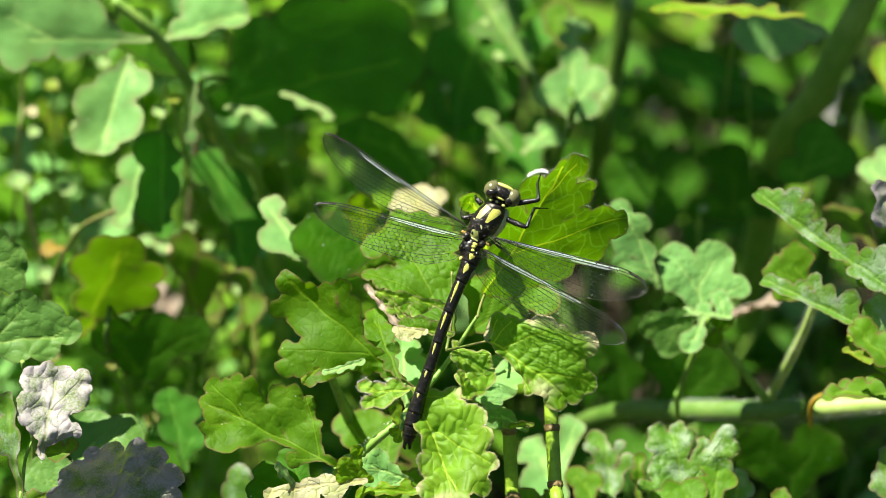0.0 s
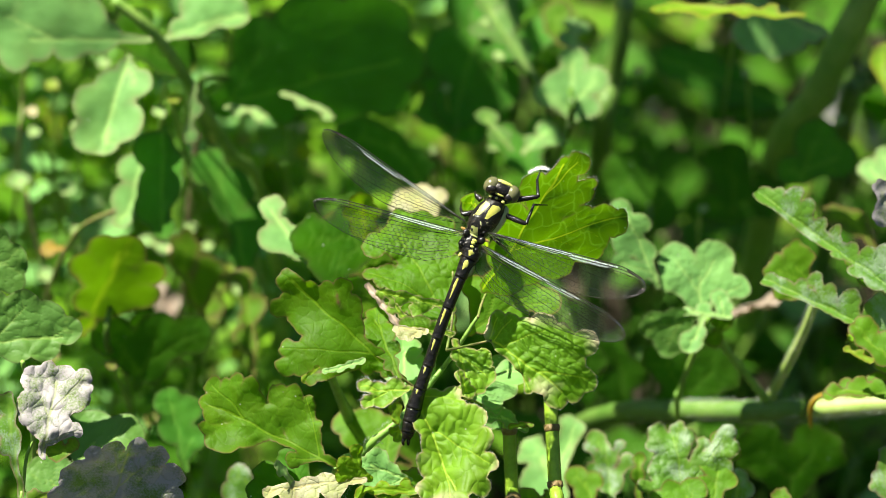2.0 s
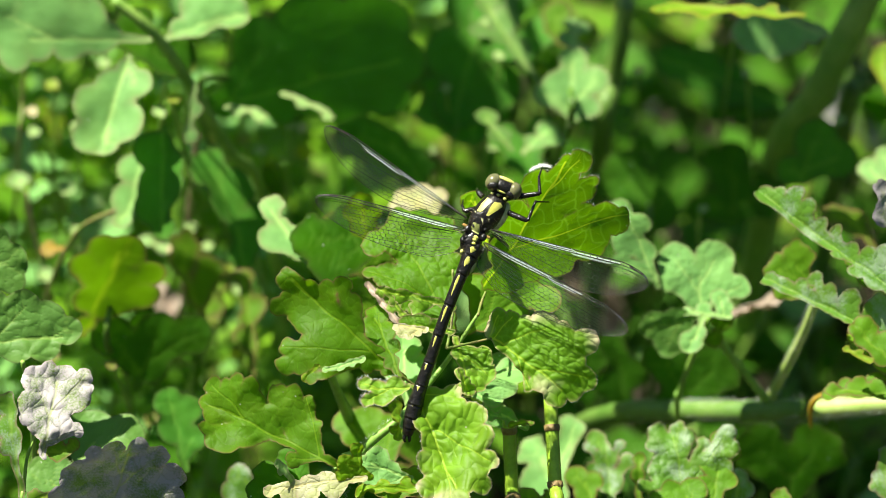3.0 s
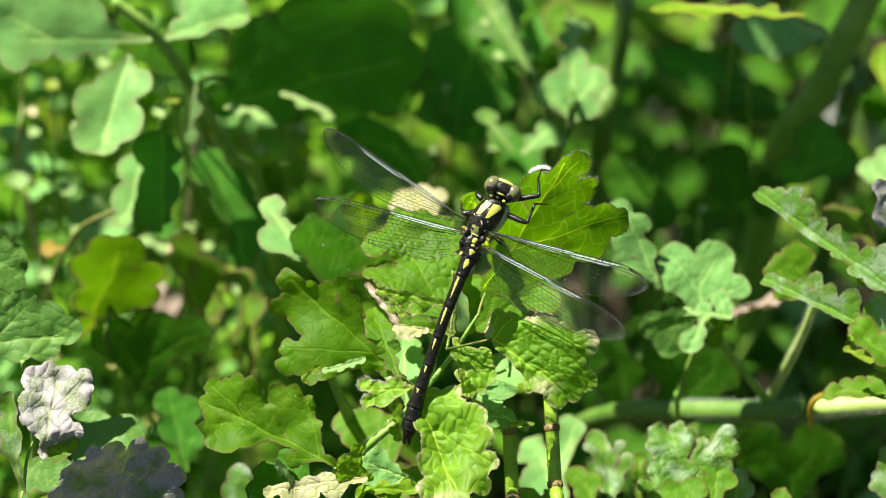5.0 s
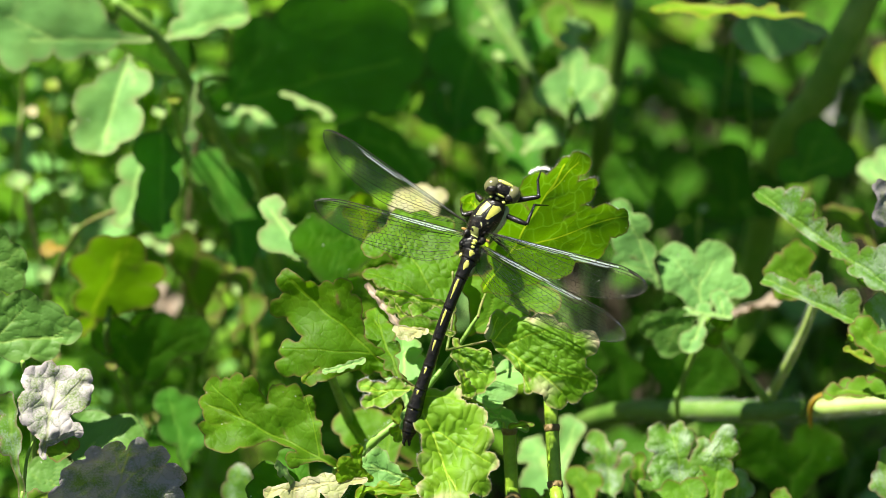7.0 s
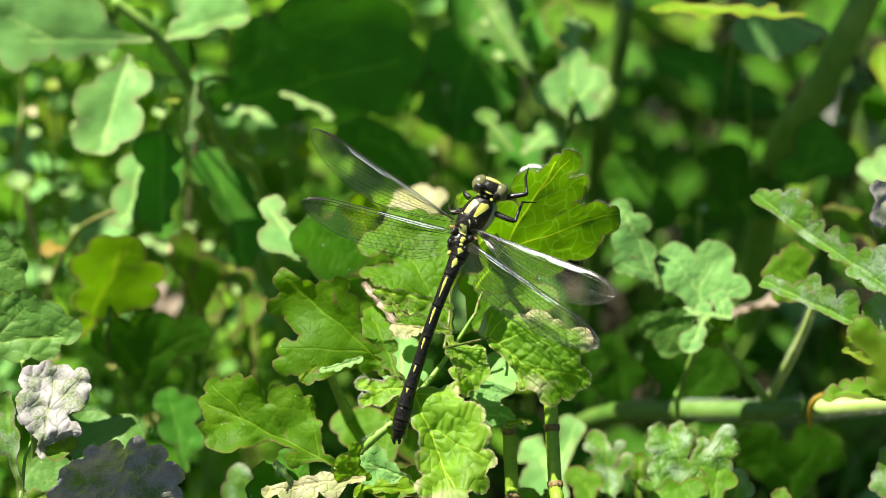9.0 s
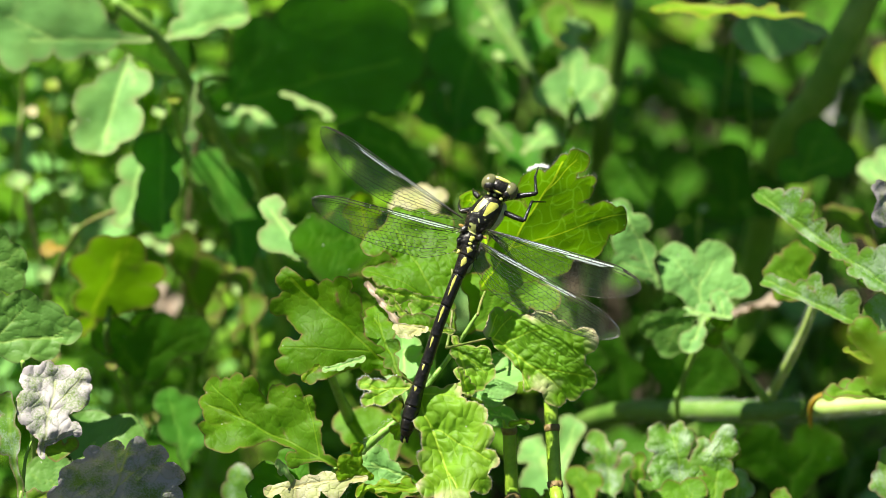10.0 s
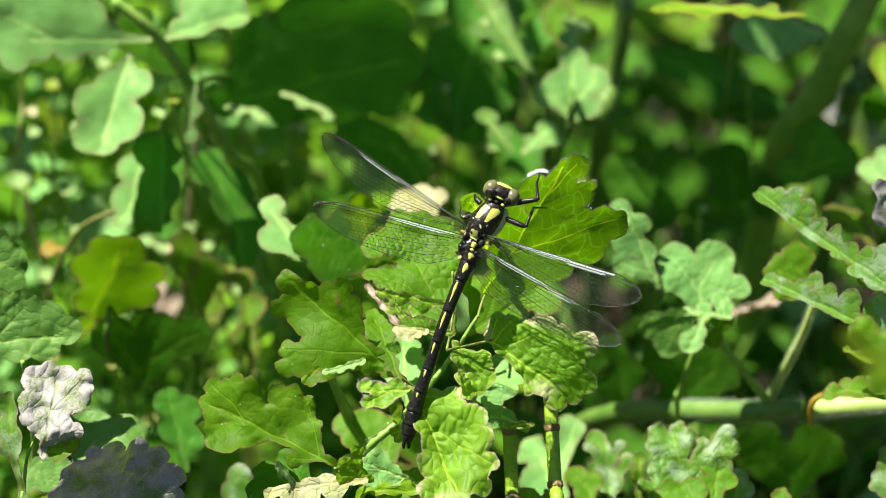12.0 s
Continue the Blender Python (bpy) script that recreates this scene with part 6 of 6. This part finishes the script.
def make_dragonfly():
    fly = new("dragonfly")
    tagged(fly, "black and yellow clubtail dragonfly perched on a celandine leaf", "dragonfly")
    # body frame: x across, y up the slope, z off the leaf; origin between the wing roots
    lean = pose(0, 0, 0, 0, 0, -27)

    def body(x, y, z=0.0):
        p = lean @ Vector((x, y, z))
        return (p.x, p.y, p.z)

    # thorax
    bm = ball(body(0.35, 3.7, -0.6), (2.6, 4.6, 2.6), 26, 18, lean @ pose(0, 0, 0, 0, 0, -10))
    part("thorax", bm, CHITIN, fly, "black thorax")
    def top(x, y):
        """Height of the body's upper side over a place."""
        best = -1.2
        for cx, cy, rx, ry, rz, low, turn_ in ((1.99, 3.14, 2.6, 4.6, 2.6, -0.6, -37), (-0.73, -1.43, 1.9, 2.6, 1.9, -0.3, -27)):
            c, n = math.cos(radians(turn_)), math.sin(radians(turn_))
            p, q = (x - cx) * c + (y - cy) * n, -(x - cx) * n + (y - cy) * c
            best = max(best, low + rz * math.sqrt(max(0.0, 1 - (p / rx) ** 2 - (q / ry) ** 2)))
        return best

    part("flank", ball((3.75, 2.55, -1.35), (1.55, 3.5, 1.7), 18, 12, lean @ pose(0, 0, 0, 0, 0, -10)), CREAMY, fly, "yellow flank of the thorax")
    for corners in ([(0.2, 3.87), (0.87, 3.67), (2.9, 5.53), (2.1, 6.27), (1.0, 5.23)], [(1.77, 3.07), (2.33, 2.93), (4.8, 4.6), (4.4, 5.3), (3.23, 5.47), (2.47, 4.4)]):
        marking("stripe", fly, corners, top, LEMON, "pale yellow stripe of the thorax")
    # Small cream plates stand in for white highlights on the thorax.
    for corners in ([(-0.33, 4.0), (0.07, 3.8), (-0.1, 3.47)], [(1.0, 2.73), (1.33, 2.4), (1.27, 1.73), (0.93, 2.23)], [(2.0, 2.53), (2.47, 2.4), (2.2, 2.07)]):
        marking("collar_mark", fly, corners, top, CREAMY, rise=0.05)
    marking("back_plate", fly, [(-0.4, 2.0), (0.6, 1.53), (0.73, 0.73), (0.6, -0.4), (-0.87, 0.4), (-0.87, 0.87)], top, OLIVE, "olive plate between the wings", rise=0.10)
    marking("back_plate", fly, [(-1.47, -2.47), (-0.07, -2.27), (0.17, -3.4), (-0.93, -3.33)], top, OLIVE, "olive plate before the abdomen", rise=0.06)
    for X, Y, r in ((0.05, -0.85, 0.50), (-0.20, -1.25, 0.42), (-0.35, -1.9, 0.40)):
        part("back_spot", ball((X, Y, top(X, Y) - 0.05), (r, r * 0.72, 0.28), 14, 10, lean), LEMON, fly, "yellow knob between the wings")
    part("back_spot", ball((-2.4, -3.3, 0.3), (0.36, 0.5, 0.4), 12, 8, lean), LEMON, fly, "yellow knob beside the abdomen")
    for s in (-1, 1):
        part("wing_base", ball(body(s * 1.55, -0.1, 1.0), (0.62, 0.8, 0.6), 14, 10, lean), CHITIN, fly)
        part("wing_base", ball(body(s * 1.4, -2.1, 0.9), (0.58, 0.7, 0.55), 14, 10, lean), CHITIN, fly)
        part("wing_root", ball(body(s * 2.2, 0.3, 0.95), (0.6, 0.3, 0.12), 12, 8, lean), AMBER, fly)
    for x, y, r in ((-0.9, 0.9, 0.36), (0.85, 0.35, 0.38), (-0.95, -0.5, 0.34), (0.95, -0.75, 0.36), (-1.0, -2.2, 0.30), (0.9, -2.0, 0.32), (1.25, 1.35, 0.42), (-1.25, 1.75, 0.38), (0.2, 1.55, 0.30), (1.5, 0.4, 0.3), (-0.6, 1.7, 0.28)):
        p = Vector(body(x, y))
        part("wing_hinge", ball((p.x, p.y, top(p.x, p.y) - 0.08), (r, r * 0.75, 0.34), 12, 8, lean @ pose(0, 0, 0, 0, 0, 40 * x)), CHITIN, fly)
    part("rear_thorax", ball(body(0, -1.6, -0.3), (1.9, 2.6, 1.9), 20, 14, lean), CHITIN, fly)
    # neck and head
    part("neck", ball(body(0.5, 7.9, 0.1), (0.9, 0.9, 0.8), 14, 10, lean), CHITIN, fly)
    for x, y, r in ((2.87, 7.0, 0.28), (3.93, 6.7, 0.30), (5.5, 7.0, 0.24), (5.1, 6.0, 0.34)):
        part("neck_spot", ball((x, y, 0.85), (r, r * 0.85, 0.25), 10, 8, lean), LEMON, fly)
    turn = lean @ pose(0, 0, 0, 0, 0, 2)
    part("head", ball(body(0.7, 9.5, 0.15), (2.45, 1.45, 1.5), 22, 14, turn), CHITIN, fly, "black head")
    part("brow", ball(body(0.62, 10.75, 0.45), (1.75, 0.45, 0.75), 18, 10, turn), LEMON, fly, "yellow brow")
    part("head_band", ball(body(0.65, 8.55, 1.15), (0.95, 0.26, 0.26), 14, 8, turn), LEMON, fly, "yellow band behind the head")
    for s in (-1, 1):
        part("eye", ball(body(0.68 + s * 2.05, 9.55 + s * 0.12, 0.25), (1.34, 1.62, 1.5), 28, 18, turn @ pose(0, 0, 0, 0, 0, s * 16)), EYEM, fly, "olive compound eye")
        part("eye_rear", ball(body(0.68 + s * 1.72, 8.85, 0.42), (1.30, 1.12, 1.52) if s < 0 else (1.05, 0.95, 1.3), 18, 12, turn), CHITIN, fly, "black rear of the eye")
        part("antenna_base", ball(body(0.7 + s * 0.8, 10.5, 0.9), (0.28, 0.3, 0.25), 10, 8, turn), CHITIN, fly)
    rnd = random.Random(8)
    roots, tips = [], []
    for _ in range(420):
        a, b = rnd.uniform(0, 6.283), rnd.uniform(-1.0, 1.4)
        if rnd.random() < 0.35:
            c, size = Vector(body(0.4, 9.8, 0.1)), Vector((2.4, 1.6, 1.4))
        else:
            c, size = Vector(body(0.1, 3.6, -0.6)), Vector((2.6, 4.6, 2.6))
        n = Vector((math.cos(a) * math.cos(b), math.sin(a) * math.cos(b), math.sin(b)))
        p = c + lean.to_3x3() @ Vector((n.x * size.x, n.y * size.y, n.z * size.z))
        roots.append(p * 0.001)
        tips.append((p + (lean.to_3x3() @ n + Vector((rnd.uniform(-0.4, 0.4), rnd.uniform(-0.4, 0.4), rnd.uniform(-0.2, 0.4)))) * rnd.uniform(0.4, 0.9)) * 0.001)
    hair_mesh("body_hair", roots, tips, 0.000012, TWIG, fly, "fine pale hairs")
    # abdomen: ten segments along a gently bent line
    line = [(-0.2, -2.6, 0.3), (-2.9, -8.5, 0.5), (-5.6, -15.5, 0.2), (-7.9, -22.5, -0.6), (-10.1, -29.0, -1.4), (-11.9, -36.0, -2.2)]
    dense = bend(line, 24)
    total = len(dense) - 1
    cuts = (0.0, 0.07, 0.17, 0.33, 0.48, 0.62, 0.745, 0.845, 0.905, 0.955, 1.0)
    girth = (1.9, 1.55, 1.12, 1.0, 1.02, 1.05, 1.15, 1.42, 1.45, 1.25, 0.75)
    for k in range(10):
        a, b = int(cuts[k] * total), int(cuts[k + 1] * total)
        pts = dense[a:b + 1]
        n = len(pts) - 1
        rr = []
        for i in range(n + 1):
            s = i / n
            r = girth[k] + (girth[k + 1] - girth[k]) * s
            rr.append(0.001 * r * (1.0 + 0.06 * math.exp(-((s - 0.97) / 0.07) ** 2) - 0.04 * math.exp(-(s / 0.06) ** 2)))
        v, f = tube([p * 0.001 for p in pts], rr, 16)
        link_mesh("abdomen_segment", v, f, CHITIN, fly)
        if k < 8:
            s1 = (0.9, 0.92, 0.80, 0.66, 0.52, 0.42, 0.36, 0.22)[k]
            s0 = 0.06
            w = (0.62, 0.50, 0.30, 0.27, 0.25, 0.24, 0.26, 0.10)[k]
            ps = []
            for s in (s0, s0 + (s1 - s0) * 0.3, s0 + (s1 - s0) * 0.65, s1):
                p = pts[min(n, int(round(s * n)))]
                r = girth[k] + (girth[k + 1] - girth[k]) * s
                d = (pts[min(n, int(s * n) + 1)] - pts[max(0, int(s * n) - 1)]).normalized()
                q = p + d.cross(Vector((0, 0, 1))) * (0.28 * r if k > 1 else 0.1)
                ps.append((q.x, q.y, p.z + r * 0.93))
            oval_stripe("abdomen_spot", fly, ps, (w * 0.6, w * 1.0, w * 0.55, w * 0.12), 0.25, LEMON)
        if k == 1:
            p = pts[n // 2]
            d = (pts[-1] - pts[0]).normalized().cross(Vector((0, 0, -1)))
            part("side_spot", ball(p + d * girth[k] * 0.8 + Vector((0, 0, 0.3)), (0.42, 1.1, 0.5), 12, 8, lean), OLIVE, fly, "olive knob beside the abdomen")
    for s in (-1, 1):
        mm_tube("cercus", [(-11.9 + s * 0.3, -35.8, -2.2), (-12.0 + s * 0.5, -36.6, -2.3), (-11.95 + s * 0.35, -37.2, -2.4)], (0.36, 0.32, 0.16), CHITIN, fly)
    # legs: femur, tibia, tarsus from the breast to the leaf
    legs = (
        ((4.4, 6.0, -1.4), (8.6, 6.6, 0.0), (11.3, 7.0, 0.6), (11.2, 10.0, -2.5), (11.9, 11.9, -6.8)),
        ((4.0, 4.4, -1.6), (7.6, 2.8, 0.0), (9.2, 2.2, 0.4), (10.6, 5.6, -2.0), (13.2, 5.6, -7.6)),
        ((2.4, 0.8, -1.8), (4.0, -0.6, -2.2), (4.4, -1.2, -2.6), (5.4, -1.8, -6.0), (6.0, -2.4, -9.8)),
        ((1.2, 6.4, -1.8), (0.6, 7.0, -2.2), (0.4, 7.2, -2.4), (0.2, 7.8, -4.8), (0.3, 8.0, -7.0)),
        ((0.0, 4.2, -1.8), (-1.4, 3.9, -1.6), (-2.0, 3.8, -1.6), (-2.4, 4.8, -2.6), (-2.2, 5.9, -7.4)),
        ((-1.0, 1.0, -1.8), (-1.6, 0.2, -2.8), (-1.8, 0.0, -3.2), (-2.2, -1.2, -7.0), (-2.4, -2.0, -14.0)),
    )
    for a, b, c, d, e in legs:
        leg = new("leg")
        leg.parent = fly
        mm_tube("femur", [a, b, c], (0.52, 0.50, 0.36), CHITIN, leg, 8)
        mm_tube("tibia", [c, ((c[0] + d[0]) / 2, (c[1] + d[1]) / 2, (c[2] + d[2]) / 2 + 0.2), d], (0.34, 0.26, 0.24), CHITIN, leg, 8)
        mm_tube("tarsus", [d, ((d[0] + e[0]) / 2, (d[1] + e[1]) / 2, (d[2] + e[2]) / 2 + 0.2), e], (0.22, 0.16, 0.10), CHITIN, leg, 6)
    wings = (
        wing(fly, (-1.3, 2.4), (-27.0, 18.9), 6.6, False, -1, 31, -8, 0.040, ((0.05, 0.50, 0.005, 0.11), (0.42, 0.78, 0.06, 0.15))),
        wing(fly, (-1.6, 0.6), (-28.6, 6.0), 8.6, True, -1, 32, -6, 0.050, ((0.06, 0.50, 0.02, 0.12),)),
        wing(fly, (2.4, 0.7), (30.6, -9.0), 6.6, False, 1, 33, 6, 0.075, ((0.04, 0.52, 0.01, 0.145), (0.46, 0.80, 0.04, 0.15))),
        wing(fly, (1.5, -1.6), (26.8, -17.9), 8.6, True, 1, 34, 4, 0.065, ((0.06, 0.45, 0.01, 0.12), (0.42, 0.66, 0.04, 0.12))),
    )
    return fly, wings


def tuft(ob, start, end, count, length):
    """A woolly patch of white hairs on a leaf's edge."""
    rnd = random.Random(9)
    m = (Matrix.Translation(ob.parent.location) @ ob.matrix_basis).inverted()
    a, b = at(*start), at(*end)
    roots, tips = [], []
    for _ in range(count):
        t = rnd.random()
        p = a.lerp(b, t) + UP * 0.0005 * math.sin(math.pi * t) + Vector((0, rnd.uniform(-0.0003, 0.0003), 0))
        q = p + (UP * rnd.uniform(-0.2, 1.0) + X_AX * rnd.uniform(-0.7, 0.7) - DEEPER * rnd.uniform(-0.3, 0.8)) * 0.001 * length
        roots.append(m @ p)
        tips.append(m @ q)
    return hair_mesh("hair_tuft", roots, tips, 0.000035, HAIR, ob, "woolly white patch of hairs")


fringe(leaf_a, 0.72, 0.5, 3, 1)
tuft(leaf_a, (15.2, 13.0, 4.2), (18.8, 13.7, 4.0), 340, 0.7)
fringe(leaf_e, 0.2, 0.45, 5, 2)
fringe(leaf_f, 0.2, 0.3, 6, 1)
fringe(leaf_c, 0.5, 0.25, 7, 1)

dragonfly, wings = make_dragonfly()



# ---- sway in the wind: seconds, mm across, mm up the slope, degrees ----
FLY_SWAY = ((0, 0.00, -0.00, -0.00), (0.5, -0.20, 0.12, 0.14), (1, 0.16, -0.42, -0.07), (1.5, -0.16, 0.20, 0.09), (2, -0.10, 0.65, -0.18), (2.5, 0.02,
    1.00, -0.33), (3, 0.18, 1.23, -0.31), (5, 0.05, 0.81, -0.18), (5.5, 0.05, 0.81, -0.18), (6, 0.05, 0.69, -0.15), (6.5, -0.07, 0.58, -0.04), (7, 0.01,
    0.58, -0.14), (8.8, -1.96, 0.00, 0.00), (9, -2.07, 0.99, 0.35), (9.5, -0.92, 0.90, -0.07), (10, -0.43, 1.17, -0.02), (10.5, -1.62, -0.52, 0.04), (11,
    -0.35, 0.44, -0.05), (11.5, -0.17, 0.55, -0.34), (12, -0.15, 0.10, -0.01))
PLANT_SWAY = ((0, 0.00, -0.00, -0.00), (0.5, 0.00, -0.00, -0.00), (1, 0.00, -0.15, 0.01), (1.5, 0.00, -0.00, -0.00), (2, 0.05, 0.09, -0.47), (2.5,
    0.07, 0.24, -0.27), (3, 0.07, 0.39, -0.27), (5, 0.07, 0.24, -0.27), (5.5, 0.07, 0.24, -0.27), (6, 0.07, 0.24, -0.27), (6.5, 0.07, 0.09, -0.28), (7,
    0.07, 0.09, -0.28), (8.8, -0.40, 0.00, 0.00), (9, -0.39, 0.39, 0.12), (9.5, -0.09, 0.38, 0.11), (10, 0.05, 0.45, -0.05), (10.5, -0.31, -0.16, -0.01),
    (11, 0.07, 0.09, -0.28), (11.5, 0.07, 0.24, -0.27), (12, 0.09, 0.03, -0.10))
LEAF_SWAY = ((0, 0.00, -0.00, -0.00), (0.5, -0.21, 0.23, -0.44), (1, 0.13, -0.28, 0.09), (1.5, -0.09, 0.21, -0.36), (2, -0.15, 0.66, -1.02), (2.5,
    0.07, 1.02, -1.36), (3, 0.07, 1.17, -1.36), (5, 0.01, 0.81, -1.00), (5.5, 0.01, 0.81, -1.00), (6, 0.10, 0.59, -0.62), (6.5, -0.02, 0.57, -0.72), (7,
    0.01, 0.65, -1.00), (8.8, -1.41, 0.00, 0.00), (9, -1.44, 0.94, -0.43), (9.5, -0.65, 0.88, -0.73), (10, -0.31, 1.11, -1.00), (10.5, -1.07, -0.52,
    0.20), (11, -0.22, 0.44, -0.64), (11.5, 0.07, 0.36, -0.36), (12, -0.09, 0.06, -0.36))
SIDE_SWAY = ((0, 0.00, -0.00, -0.00), (0.5, 0.00, 0.15, -0.00), (1, -0.08, -0.39, 1.08), (1.5, 0.00, 0.15, -0.00), (2, -0.00, 0.30, 0.02), (2.5, 0.09,
    0.54, -0.50), (3, 0.10, 0.78, -0.83), (5, 0.09, 0.54, -0.50), (5.5, 0.09, 0.54, -0.50), (6, 0.04, 0.42, -0.22), (6.5, 0.09, 0.39, -0.51), (7, 0.09,
    0.39, -0.51), (8.8, -0.70, -0.10, 0.00), (9, -0.93, 0.98, -0.80), (9.5, -0.20, 0.79, -0.86), (10, -0.06, 0.85, -0.51), (10.5, -0.62, -0.16, 0.02),
    (11, -0.05, 0.33, -0.30), (11.5, -0.06, 0.39, -0.51), (12, 0.00, -0.00, -0.00))
LOW_SWAY = ((0, 0.00, -0.00, -0.00), (0.5, 0.27, -0.12, 0.11), (1, 0.12, -0.12, 0.11), (1.5, 0.34, -0.03, -0.12), (2, 0.16, 0.04, 0.04), (2.5, 0.16,
    0.04, 0.04), (3, 0.27, 0.03, 0.12), (5, 0.27, 0.03, 0.12), (5.5, 0.27, 0.03, 0.12), (6, 0.27, 0.03, 0.12), (6.5, 0.27, 0.03, 0.12), (7, 0.27, 0.03,
    0.12), (8.8, -0.10, 0.10, 0.50), (9, -0.05, 0.09, 0.64), (9.5, -0.14, 0.19, 0.07), (10, 0.05, 0.10, 0.33), (10.5, -0.06, 0.11, 0.25), (11, 0.39, 0.01,
    0.23), (11.5, 0.24, 0.01, 0.25), (12, 0.27, 0.03, 0.12))
EDGE_SWAY = ((0, 0.00, -0.00, -0.00), (0.5, 0.16, 0.00, 0.01), (1, 0.16, 0.00, 0.01), (1.5, 0.16, 0.00, 0.01), (2, 0.15, 0.15, -0.03), (2.5, 0.15,
    0.15, -0.03), (3, 0.11, 0.11, -0.51), (5, 0.15, 0.15, -0.03), (5.5, 0.15, 0.15, -0.03), (6, 0.15, 0.15, -0.03), (6.5, 0.20, 0.10, 0.31), (7, 0.15,
    0.15, -0.03), (8.8, -0.07, -0.05, 0.60), (9, -0.07, -0.02, 0.61), (9.5, 0.08, 0.18, 0.08), (10, 0.09, 0.03, 0.11), (10.5, 0.16, 0.00, 0.01), (11,
    -0.09, -0.08, -0.61), (11.5, 0.04, -0.06, 0.31), (12, 0.15, 0.15, -0.03))
FORE_FLAP = ((0, 0.0, 0.0), (0.5, -0.2, 0.0), (1, -0.5, 0.0), (1.5, -0.0, 3.8), (2, -0.6, 1.5), (2.5, -0.2, 0.0), (3, -0.1, 0.0), (5, -0.2, 0.0),
    (5.5, -0.2, 0.0), (6, -0.4, 0.0), (6.5, -0.5, 0.8), (7, -0.4, 0.5), (8.8, -9.2, 12.0), (9, -7.3, 20.4), (9.5, -4.6, 12.2), (10, -2.1, 6.1), (10.5,
    -7.9, 13.7), (11, -3.5, 6.4), (11.5, -4.1, 9.2), (12, -3.2, 5.9))
HIND_FLAP = ((0, 0.0, 0.0), (0.5, -0.5, 2.2), (1, 0.4, 0.0), (1.5, -0.3, 3.8), (2, -0.1, 2.9), (2.5, 0.4, 3.3), (3, 0.9, 4.7), (5, -0.0, 5.6), (5.5,
    -0.1, 3.9), (6, -0.1, 3.9), (6.5, -0.3, 3.0), (7, -0.0, 3.6), (8.8, -4.2, 7.5), (9, -6.9, 13.0), (9.5, -2.6, 11.3), (10, -1.2, 8.6), (10.5, -5.4,
    8.3), (11, -2.1, 7.5), (11.5, -2.3, 8.9), (12, -1.6, 5.6))
GRASS_SWAY = ((0, 9, 0, 0), (3, 9.5, 0, 0), (5, 9, 0, 0), (7, 8, 0, 0), (8, 5, 0, 0), (8.8, 0.5, 0, 0), (9.5, 0.2, 0.2, 0), (10.5, -1.2, 0.3, 2), (11, -0.6, 0.2, 1), (11.5, -0.2, 0, 0), (12, -0.5, 0, 0))
def swayed(rest, pivot, du, dv, turn):
    """A rest pose moved du, dv mm across and up the slope and turned in the slope about a pivot."""
    p = at(*pivot)
    slope = pose(0, 0, 0, FACE)
    shift = Matrix.Translation((X_AX * du + UP * dv) * 0.001)
    return shift @ Matrix.Translation(p) @ slope @ pose(0, 0, 0, 0, 0, turn) @ slope.inverted() @ Matrix.Translation(-p) @ rest


def motions():
    rest = Matrix.Translation(at(5.6, 1.7, -4.0)) @ pose(0, 0, 0, FACE)
    walk(dragonfly, [(t, swayed(rest, (5.6, 1.7, -4.0), u, v, a)) for t, u, v, a in FLY_SWAY])
    stay = perch_plant.matrix_basis.copy()
    plant_rows = [(t, swayed(stay, (-8.0, -20.0, 8.0), u, v, a)) for t, u, v, a in PLANT_SWAY]
    walk(perch_plant, plant_rows)
    for ob, pivot, rows in ((leaf_a, (8.5, -2.9, 14.0), LEAF_SWAY), (leaf_c, (7.0, -15.0, 4.0), SIDE_SWAY), (leaf_k, (3.0, -16.0, 4.0), SIDE_SWAY)):
        still = Matrix.Translation(stay.translation) @ ob.matrix_basis
        walk(ob, [(t, m.inverted() @ swayed(still, pivot, u, v, a)) for (t, u, v, a), (_, m) in zip(rows, plant_rows)])
    for ob, pivot, rows in ((mildew_plant, (-74.0, -36.0, -6.0), LOW_SWAY), (edge_plant, (83.0, -12.0, 20.0), EDGE_SWAY)):
        home = ob.matrix_basis.copy()
        walk(ob, [(t, swayed(home, pivot, u, v, a)) for t, u, v, a in rows])
    for k, rows in ((2, FORE_FLAP), (3, HIND_FLAP)):
        folded = wings[k].matrix_basis.copy()
        walk(wings[k], [(t, Matrix.Translation(folded.translation) @ pose(0, 0, 0, 0, 0, sweep) @ folded.to_3x3().to_4x4() @ pose(0, 0, 0, 0, -lift)) for t, sweep, lift in rows])
    here = grass_blade.matrix_basis.copy()
    walk(grass_blade, [(t, swayed(here, (60.0, -10.0, -220.0), u, v, a)) for t, u, v, a in GRASS_SWAY])


motions()
